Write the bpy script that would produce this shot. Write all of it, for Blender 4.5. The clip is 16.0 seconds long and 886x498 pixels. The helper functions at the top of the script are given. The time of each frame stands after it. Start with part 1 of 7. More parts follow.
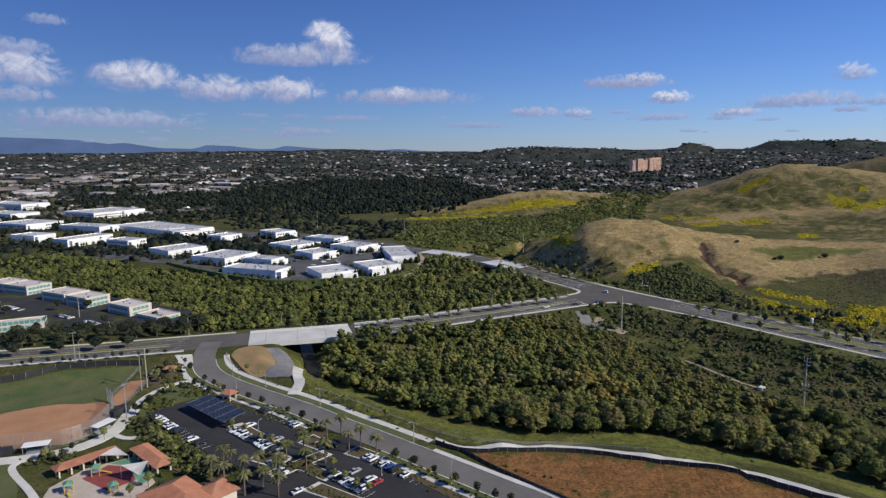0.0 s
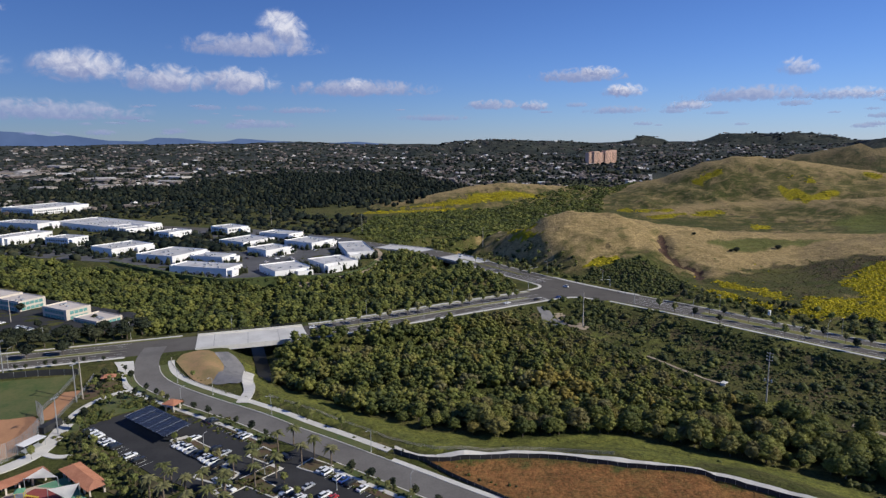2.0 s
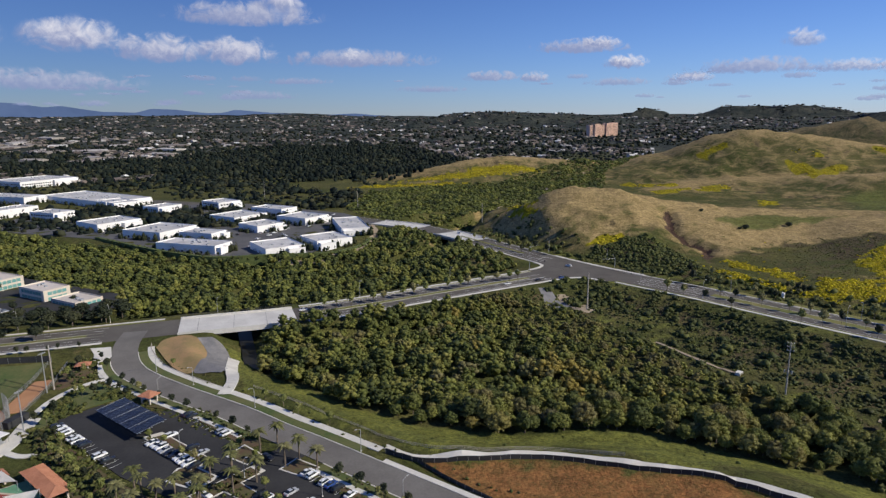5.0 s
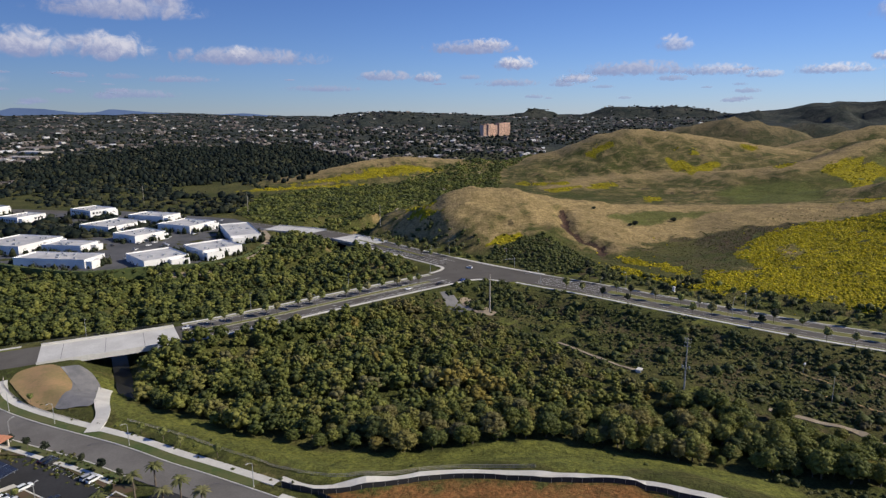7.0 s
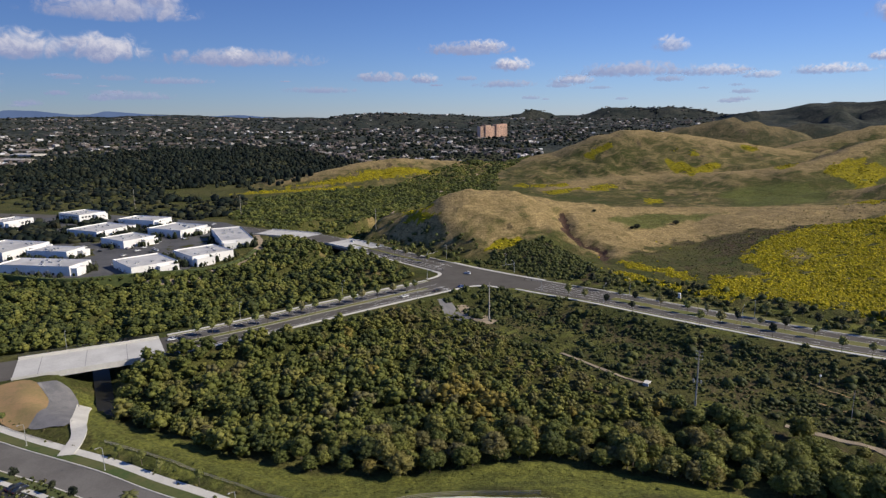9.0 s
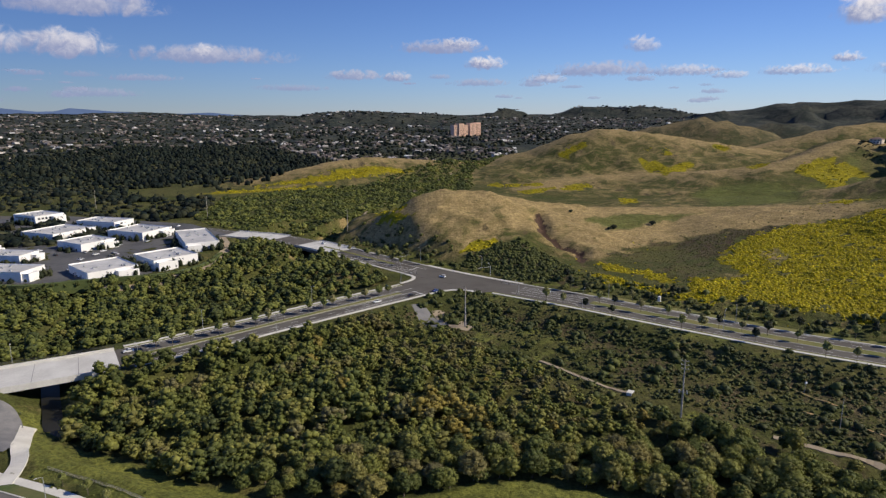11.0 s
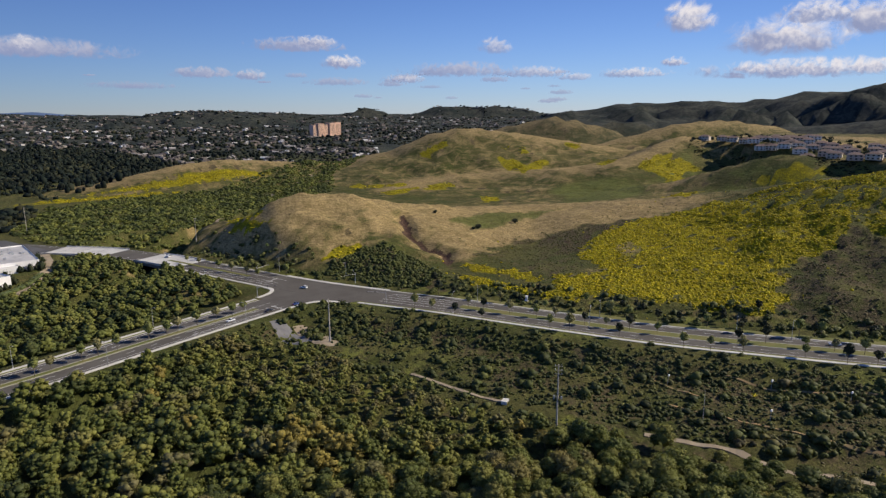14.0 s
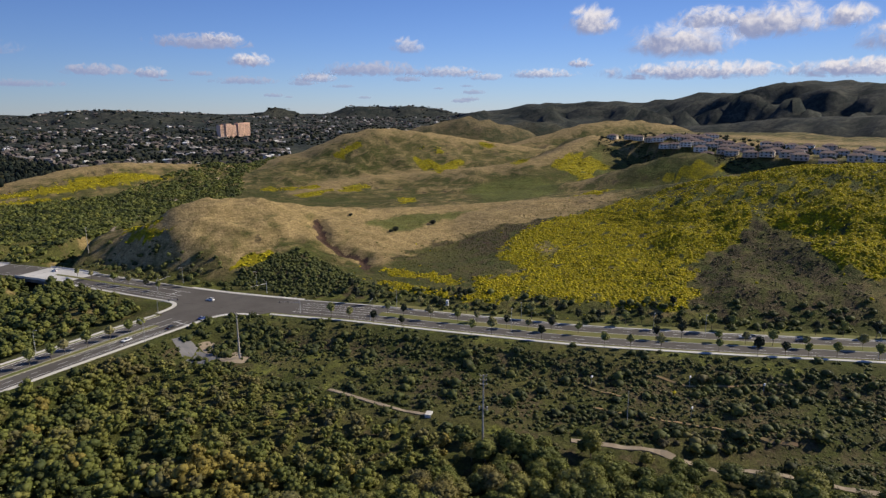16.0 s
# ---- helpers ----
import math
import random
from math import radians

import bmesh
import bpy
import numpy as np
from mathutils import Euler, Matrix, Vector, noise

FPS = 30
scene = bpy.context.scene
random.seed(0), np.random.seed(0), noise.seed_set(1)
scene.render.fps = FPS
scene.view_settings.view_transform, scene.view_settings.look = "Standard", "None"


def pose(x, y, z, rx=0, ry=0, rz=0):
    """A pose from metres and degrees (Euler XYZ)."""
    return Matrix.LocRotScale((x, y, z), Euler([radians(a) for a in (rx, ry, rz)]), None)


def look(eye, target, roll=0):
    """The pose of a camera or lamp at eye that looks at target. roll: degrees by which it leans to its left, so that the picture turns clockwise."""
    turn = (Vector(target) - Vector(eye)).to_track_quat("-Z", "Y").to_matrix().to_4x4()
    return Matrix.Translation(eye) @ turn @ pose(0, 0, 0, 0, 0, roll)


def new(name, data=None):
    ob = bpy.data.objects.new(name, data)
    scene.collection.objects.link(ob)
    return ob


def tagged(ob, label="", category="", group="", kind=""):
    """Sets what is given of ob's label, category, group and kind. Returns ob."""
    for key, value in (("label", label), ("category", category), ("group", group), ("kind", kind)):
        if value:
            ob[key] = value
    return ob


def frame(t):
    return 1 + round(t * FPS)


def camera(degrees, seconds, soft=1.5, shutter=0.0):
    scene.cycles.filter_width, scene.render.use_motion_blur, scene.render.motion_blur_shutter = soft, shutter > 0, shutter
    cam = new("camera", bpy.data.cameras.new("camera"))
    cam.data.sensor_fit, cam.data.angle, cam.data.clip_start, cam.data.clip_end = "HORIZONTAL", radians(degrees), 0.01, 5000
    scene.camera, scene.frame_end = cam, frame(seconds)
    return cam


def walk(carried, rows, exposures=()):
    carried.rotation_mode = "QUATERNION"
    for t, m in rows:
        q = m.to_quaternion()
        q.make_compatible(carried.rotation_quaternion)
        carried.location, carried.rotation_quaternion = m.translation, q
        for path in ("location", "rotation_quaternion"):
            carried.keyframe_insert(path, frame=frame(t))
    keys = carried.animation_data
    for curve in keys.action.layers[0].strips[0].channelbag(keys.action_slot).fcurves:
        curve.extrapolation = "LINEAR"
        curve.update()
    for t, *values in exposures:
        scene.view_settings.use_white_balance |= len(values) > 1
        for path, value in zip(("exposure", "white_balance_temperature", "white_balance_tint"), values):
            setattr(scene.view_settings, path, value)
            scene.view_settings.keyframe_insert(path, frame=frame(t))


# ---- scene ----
cam = camera(70.1, 16.0, 1.35)
PATH = [
    (0, (13.572, 19.568, 106.233), (13.749, 21.536, 105.927), -0.6),
    (0.5, (14.064, 22.747, 106.237), (14.311, 24.708, 105.931), -0.7),
    (1, (14.545, 25.916, 106.245), (14.84, 27.87, 105.939), -0.6),
    (1.5, (15.018, 29.02, 106.257), (15.325, 30.972, 105.951), -0.6),
    (2, (15.47, 32.041, 106.268), (15.775, 33.99, 105.938), -0.6),
    (2.5, (15.965, 35.091, 106.283), (16.267, 37.032, 105.911), -0.6),
    (3, (16.579, 38.352, 106.272), (16.879, 40.286, 105.859), -0.6),
    (5.3, (19.926, 54.592, 105.911), (20.235, 56.524, 105.497), -0.4),
    (5.5, (20.218, 55.984, 105.902), (20.552, 57.912, 105.487), -0.4),
    (6, (20.982, 59.435, 105.871), (21.47, 61.329, 105.455), -0.4),
    (6.5, (21.802, 62.82, 105.834), (22.406, 64.68, 105.418), -0.4),
    (7, (22.743, 66.117, 105.81), (23.358, 67.974, 105.394), -0.4),
    (7.5, (23.802, 69.366, 105.784), (24.415, 71.223, 105.367), -0.4),
    (8, (24.922, 72.628, 105.742), (25.535, 74.486, 105.325), -0.3),
    (10.3, (29.867, 88.051, 105.429), (30.51, 89.902, 105.024), -0.8),
    (10.5, (30.308, 89.346, 105.42), (30.963, 91.189, 105.004), -0.3),
    (11, (31.504, 92.524, 105.37), (32.205, 94.35, 104.953), -0.3),
    (11.5, (32.927, 95.699, 105.273), (33.675, 97.506, 104.855), -0.3),
    (12, (34.54, 98.801, 105.16), (35.351, 100.581, 104.743), -0.3),
    (12.5, (36.214, 101.715, 105.069), (37.1, 103.458, 104.651), -0.3),
    (13, (37.898, 104.408, 104.992), (38.858, 106.112, 104.575), -0.4),
    (13.5, (39.602, 106.931, 104.945), (40.623, 108.599, 104.526), -0.4),
    (14, (41.348, 109.34, 104.927), (42.423, 110.974, 104.507), -0.3),
    (14.5, (43.103, 111.705, 104.92), (44.231, 113.302, 104.5), -0.3),
    (15, (44.862, 114.128, 104.896), (46.044, 115.686, 104.476), -0.3),
    (15.5, (46.69, 116.604, 104.883), (47.925, 118.12, 104.462), -0.3),
    (16, (48.558, 119.127, 104.888), (49.84, 120.604, 104.466), -0.3),
]
walk(cam, [(t, look(eye, target, roll)) for t, eye, target, roll in PATH], [(0.0, 0.0, 5950, 10), (3.0, 0.02, 6000, 10), (7.0, 0.07, 6300, 10), (11.0, 0.09, 6450, 10), (16.0, 0.10, 6600, 10)])

# ---- daylight ----
SUN_AZ, SUN_EL = 117.0, 33.0            # degrees, clockwise from +y, above the horizon
world = bpy.data.worlds.new("sky")
scene.world = world
world.use_nodes = True
wn = world.node_tree.nodes
sky = wn.new("ShaderNodeTexSky")
sky.sky_type, sky.sun_disc = "NISHITA", False
sky.sun_elevation, sky.sun_rotation = radians(SUN_EL), radians(-SUN_AZ)
sky.altitude, sky.air_density, sky.dust_density, sky.ozone_density = 100, 1.0, 0.0, 3.6
blue = wn.new("ShaderNodeMix")
blue.data_type, blue.blend_type = "RGBA", "MULTIPLY"
blue.inputs["Factor"].default_value = 1.0
blue.inputs[7].default_value = (0.74, 0.92, 1.46, 1.0)
world.node_tree.links.new(sky.outputs[0], blue.inputs[6])
world.node_tree.links.new(blue.outputs[2], wn["Background"].inputs[0])
wn["Background"].inputs[1].default_value = 0.057
sun = new("sun", bpy.data.lights.new("sun", "SUN"))
sun.data.energy, sun.data.angle, sun.data.color = 4.9, radians(0.5), (1.0, 0.91, 0.77)
_a, _e = radians(SUN_AZ), radians(SUN_EL)
sun.matrix_world = look((math.sin(_a) * math.cos(_e) * 300, math.cos(_a) * math.cos(_e) * 300, math.sin(_e) * 300), (0, 0, 0))

# ---- materials ----
class Nodes:
    """Short hand for one node material."""

    def __init__(self, name):
        self.m = bpy.data.materials.new(name)
        self.m.use_nodes = True
        self.t = self.m.node_tree
        self.b = self.t.nodes["Principled BSDF"]
        self.out = self.t.nodes["Material Output"]

    def add(self, kind, **values):
        n = self.t.nodes.new("ShaderNode" + kind)
        for k, v in values.items():
            if k in n.inputs:
                n.inputs[k].default_value = v
        return n

    def link(self, a, b):
        self.t.links.new(a, b)

    def coords(self, scale=1.0):
        g = self.add("NewGeometry")
        v = self.add("VectorMath")
        v.operation = "SCALE"
        self.link(g.outputs["Position"], v.inputs[0])
        v.inputs["Scale"].default_value = scale
        return v.outputs[0]

    def noise(self, scale, detail=4.0, rough=0.6, coords=None, distortion=0.0):
        n = self.add("TexNoise", Scale=scale, Detail=detail, Roughness=rough, Distortion=distortion)
        self.link(coords if coords is not None else self.coords(), n.inputs["Vector"])
        return n.outputs["Fac"]

    def math(self, op, a, b=None, clamp=False):
        n = self.add("Math")
        n.operation, n.use_clamp = op, clamp
        for i, v in enumerate((a, b)):
            if v is None:
                continue
            if isinstance(v, (int, float)):
                n.inputs[i].default_value = v
            else:
                self.link(v, n.inputs[i])
        return n.outputs[0]

    def step(self, v, lo, hi, to=(0.0, 1.0)):
        n = self.add("MapRange")
        n.interpolation_type = "SMOOTHSTEP"
        self.link(v, n.inputs["Value"])
        for k, x in zip(("From Min", "From Max", "To Min", "To Max"), (lo, hi, *to)):
            n.inputs[k].default_value = x
        return n.outputs[0]

    def mix(self, f, a, b, blend="MIX"):
        n = self.add("Mix")
        n.data_type, n.blend_type = "RGBA", blend
        for sock, v in ((n.inputs["Factor"], f), (n.inputs[6], a), (n.inputs[7], b)):
            if isinstance(v, (int, float)):
                sock.default_value = v
            elif isinstance(v, tuple):
                sock.default_value = (*v, 1.0)
            else:
                self.link(v, sock)
        return n.outputs[2]

    def ramp(self, f, stops):
        n = self.add("ValToRGB")
        el = n.color_ramp.elements
        while len(el) < len(stops):
            el.new(0.5)
        for e, (p, c) in zip(el, stops):
            e.position, e.color = p, (*c, 1.0)
        self.link(f, n.inputs[0])
        return n.outputs[0]

    def attribute(self, name):
        n = self.add("Attribute")
        n.attribute_name = name
        return n

    def bump(self, height, strength, distance):
        n = self.add("Bump", Strength=strength, Distance=distance)
        self.link(height, n.inputs["Height"])
        self.link(n.outputs[0], self.b.inputs["Normal"])

    def color(self, c):
        if isinstance(c, tuple):
            self.b.inputs["Base Color"].default_value = (*c, 1.0)
        else:
            self.link(c, self.b.inputs["Base Color"])

    def set(self, rough=0.8, metal=0.0, spec=0.5):
        self.b.inputs["Roughness"].default_value = rough
        self.b.inputs["Metallic"].default_value = metal
        self.b.inputs["Specular IOR Level"].default_value = spec
        return self.m


def worn(name, c1, c2, big=0.3, small=3.0, rough=0.8, metal=0.0, bump=0.0, spec=0.4):
    """A surface between two tones, with stains and grain."""
    n = Nodes(name)
    f = n.math("ADD", n.math("MULTIPLY", n.noise(big, 5), 0.65), n.math("MULTIPLY", n.noise(small, 4), 0.35))
    n.color(n.mix(n.step(f, 0.32, 0.68), c1, c2))
    if bump:
        n.bump(n.noise(small, 5), 0.5, bump)
    return n.set(rough, metal, spec)


def leaves(name, stops, by="object", sheen=0.20, spread=(0.78, 1.2), dry=0.22, gloss=0.25):
    """Foliage: tone by tree, broken up leaf by leaf."""
    n = Nodes(name)
    if by == "object":
        r = n.add("ObjectInfo").outputs["Random"]
    else:
        r = n.attribute("tint").outputs["Fac"]
    isl = n.add("NewGeometry").outputs["Random Per Island"]
    c = n.ramp(r, stops)
    c = n.mix(n.step(n.noise(0.35, 3), 0.35, 0.7, (0.0, dry)), c, (0.20, 0.19, 0.055))
    v = n.add("HueSaturation")
    n.link(n.math("MULTIPLY", n.step(isl, 0.0, 1.0, spread), n.step(n.noise(1.1, 3), 0.3, 0.7, (0.8, 1.18))), v.inputs["Value"])
    n.link(c, v.inputs["Color"])
    n.color(v.outputs[0])
    n.set(0.65, 0.0, gloss)
    tr = n.add("BsdfTranslucent")
    n.link(v.outputs[0], tr.inputs["Color"])
    ms = n.add("MixShader", Fac=sheen)
    n.link(n.b.outputs[0], ms.inputs[1])
    n.link(tr.outputs[0], ms.inputs[2])
    n.link(ms.outputs[0], n.out.inputs["Surface"])
    return n.m


GREENS = [(0.0, (0.056, 0.073, 0.022)), (0.2, (0.096, 0.116, 0.028)), (0.42, (0.150, 0.165, 0.036)), (0.65, (0.205, 0.205, 0.046)), (0.82, (0.212, 0.198, 0.054)), (0.93, (0.150, 0.136, 0.060)), (1.0, (0.26, 0.205, 0.046))]
GOLDS = [(0.0, (0.19, 0.165, 0.045)), (0.5, (0.25, 0.195, 0.045)), (1.0, (0.20, 0.165, 0.05))]
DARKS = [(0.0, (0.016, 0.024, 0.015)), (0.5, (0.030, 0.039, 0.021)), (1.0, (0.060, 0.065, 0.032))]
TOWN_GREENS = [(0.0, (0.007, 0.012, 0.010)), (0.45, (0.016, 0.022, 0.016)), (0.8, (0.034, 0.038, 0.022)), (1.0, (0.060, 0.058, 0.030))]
SCRUBS = [(0.0, (0.032, 0.044, 0.013)), (0.35, (0.060, 0.074, 0.018)), (0.62, (0.100, 0.108, 0.025)), (0.82, (0.084, 0.070, 0.032)), (1.0, (0.15, 0.136, 0.042))]
PALES = [(0.0, (0.16, 0.185, 0.05)), (0.6, (0.24, 0.25, 0.075)), (1.0, (0.27, 0.24, 0.11))]
YELLOWS = [(0.0, (0.22, 0.188, 0.008)), (0.3, (0.42, 0.345, 0.005)), (0.75, (0.60, 0.485, 0.004)), (1.0, (0.46, 0.41, 0.010))]
M_LEAF = leaves("willow_leaves", GREENS, sheen=0.3)
M_LEAF_STUFF = leaves("woodland_leaves", GREENS, "tint", 0.3)
M_GOLD = leaves("golden_leaves", GOLDS)
M_PALE = leaves("pale_street_tree_leaves", PALES)
M_DARK = leaves("street_tree_leaves", DARKS, dry=0.06)
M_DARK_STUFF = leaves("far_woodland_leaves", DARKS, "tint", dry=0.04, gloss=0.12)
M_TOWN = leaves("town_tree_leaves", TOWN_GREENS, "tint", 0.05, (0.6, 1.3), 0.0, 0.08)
M_SCRUB = leaves("scrub_leaves", SCRUBS, "tint")
M_YELLOW = leaves("mustard_flowers", YELLOWS, "tint", 0.25, (0.8, 1.2))
M_PALM = leaves("palm_fronds", [(0.0, (0.11, 0.12, 0.04)), (1.0, (0.18, 0.17, 0.075))])
M_BARK = worn("bark", (0.10, 0.075, 0.05), (0.2, 0.16, 0.12), 1.0, 9.0, 0.9)
M_ASPHALT = worn("asphalt", (0.086, 0.077, 0.066), (0.130, 0.118, 0.102), 0.05, 1.2, 0.9, 0.0, 0.0, 0.2)
M_STREET = worn("street_asphalt", (0.128, 0.118, 0.106), (0.182, 0.170, 0.154), 0.07, 1.6, 0.9, 0.0, 0.0, 0.2)
M_LOT = worn("parking_asphalt", (0.029, 0.029, 0.030), (0.048, 0.047, 0.047), 0.08, 1.0, 0.9, 0.0, 0.0, 0.2)
M_YARD = worn("yard_asphalt", (0.060, 0.060, 0.062), (0.12, 0.115, 0.11), 0.04, 0.4, 0.85)
M_CONCRETE = worn("concrete", (0.52, 0.49, 0.43), (0.66, 0.63, 0.56), 0.15, 2.0, 0.8)
M_DECK = worn("deck_concrete", (0.47, 0.45, 0.41), (0.62, 0.60, 0.55), 0.08, 1.2, 0.8)
M_PAINT = worn("road_paint", (0.62, 0.62, 0.58), (0.78, 0.78, 0.74), 0.5, 4.0, 0.6)
M_PAINT_Y = worn("yellow_road_paint", (0.40, 0.38, 0.28), (0.48, 0.46, 0.35), 0.5, 4.0, 0.6)
M_VERGE = worn("verge_grass", (0.105, 0.125, 0.026), (0.19, 0.165, 0.055), 0.10, 1.5, 0.95)
M_LAWN = worn("lawn", (0.050, 0.085, 0.018), (0.120, 0.115, 0.040), 0.09, 0.7, 0.95)
M_CLAY = worn("infield_clay", (0.33, 0.165, 0.078), (0.43, 0.225, 0.11), 0.1, 1.0, 0.95)
M_DIRT = worn("dirt", (0.26, 0.20, 0.13), (0.36, 0.29, 0.20), 0.15, 1.5, 0.95)
M_TAN = worn("dry_mound_grass", (0.34, 0.21, 0.10), (0.21, 0.165, 0.065), 0.12, 1.0, 0.95)
M_GRAVEL = worn("gravel", (0.13, 0.128, 0.13), (0.22, 0.21, 0.205), 0.2, 3.0, 0.95)
M_WHITE = worn("white_stucco", (0.72, 0.70, 0.67), (0.82, 0.80, 0.77), 0.08, 1.0, 0.7)
M_CREAM = worn("cream_stucco", (0.52, 0.45, 0.36), (0.62, 0.55, 0.46), 0.08, 1.0, 0.7)
M_ROOF_W = worn("white_roofing", (0.36, 0.35, 0.34), (0.60, 0.58, 0.55), 0.07, 0.5, 0.7)
M_ROOF_T = worn("tan_roofing", (0.50, 0.44, 0.38), (0.62, 0.55, 0.48), 0.05, 0.6, 0.75)
M_TILE = worn("clay_roof_tile", (0.30, 0.125, 0.070), (0.42, 0.195, 0.115), 0.3, 2.0, 0.8)
M_METAL = worn("galvanised_steel", (0.42, 0.43, 0.44), (0.52, 0.53, 0.53), 0.5, 5.0, 0.45, 0.6)
M_DARKMETAL = worn("dark_fence_mesh", (0.02, 0.021, 0.022), (0.035, 0.035, 0.036), 0.5, 5.0, 0.7)
M_CHAIN = worn("chain_link_wire", (0.26, 0.26, 0.26), (0.36, 0.36, 0.355), 0.5, 5.0, 0.5, 0.5)
M_WOOD = worn("weathered_pole_wood", (0.34, 0.30, 0.25), (0.46, 0.41, 0.35), 0.6, 8.0, 0.85)
M_GLASS = worn("dark_window_glass", (0.02, 0.026, 0.03), (0.035, 0.042, 0.048), 0.4, 2.0, 0.12, 0.0, 0.0, 0.8)
M_TEAL = worn("teal_window_glass", (0.10, 0.26, 0.24), (0.16, 0.33, 0.31), 0.4, 2.0, 0.12, 0.0, 0.0, 0.8)
M_BLACK = worn("black_rubber", (0.012, 0.012, 0.012), (0.02, 0.02, 0.02), 1, 6, 0.8)
M_WATER = Nodes("creek_water")
M_WATER.color((0.020, 0.019, 0.014))
M_WATER.bump(M_WATER.noise(0.8, 3), 0.15, 0.05)
M_WATER = M_WATER.set(0.35, 0.0, 0.12)

# ---- lie of the land ----
ROAD_A = [(-900, 262), (-500, 320), (-300, 343), (-191, 361), (-137.5, 369.5), (-67, 382), (-9, 391), (30, 403), (72, 419.5), (115, 436), (153, 450), (182, 462)]
ROAD_C = [(-400, 1010), (-150, 868), (0, 748), (50, 693), (88, 656), (120, 603), (150, 535), (176, 478), (203, 432), (229, 393), (247, 362), (268, 327), (290, 292), (329, 242), (375, 187), (440, 110), (560, -30), (800, -300)]
ROAD_B = [(-87, 378), (-85.5, 358), (-82, 344), (-76.5, 333), (-66, 320.5), (-50, 305), (-24, 282), (-8, 265.5), (5.3, 252.8), (24.3, 233.8), (51, 207), (60, 198), (100, 151), (180, 56)]
CREEK = [(-60, 640), (-45, 520), (-40, 440), (-36, 392), (-28, 352), (-10, 330), (30, 305), (100, 290), (170, 250), (260, 190), (400, 60)]
CREEK_3 = [(68, 652), (76, 674), (120, 722), (180, 740)]
CREEK_2 = [(40, 500), (95, 560), (114, 606), (128, 640), (185, 700), (260, 800), (380, 960), (560, 1250), (800, 1700)]
PARK_POLY = [(-96, 352), (-80, 350), (-70, 338), (-56, 315.5), (-34, 295.5), (-13, 273.5), (10, 252), (26, 237), (51, 211), (100, 155), (60, 60), (-400, 60), (-400, 318), (-191, 340), (-140, 350)]
FIELD_POLY = [(31, 245), (49, 236), (63, 234), (80, 232), (104, 222), (126, 211), (148, 192), (175, 160), (240, 60), (120, 60), (80, 190), (50, 222)]
LOW_SOUTH = [(-45, 362), (-45, 340), (-20, 305), (15, 272), (40, 250), (66, 242), (110, 234), (150, 212), (200, 150), (330, 20), (480, -80), (390, 120), (300, 235), (262, 285), (225, 345), (190, 400), (150, 425), (90, 405), (0, 372)]
LOW_NORTH = [(-130, 395), (-60, 405), (0, 412), (70, 440), (150, 475), (130, 535), (95, 600), (50, 620), (20, 545), (-40, 530), (-110, 560), (-210, 640), (-420, 700), (-420, 560), (-250, 560), (-150, 460)]
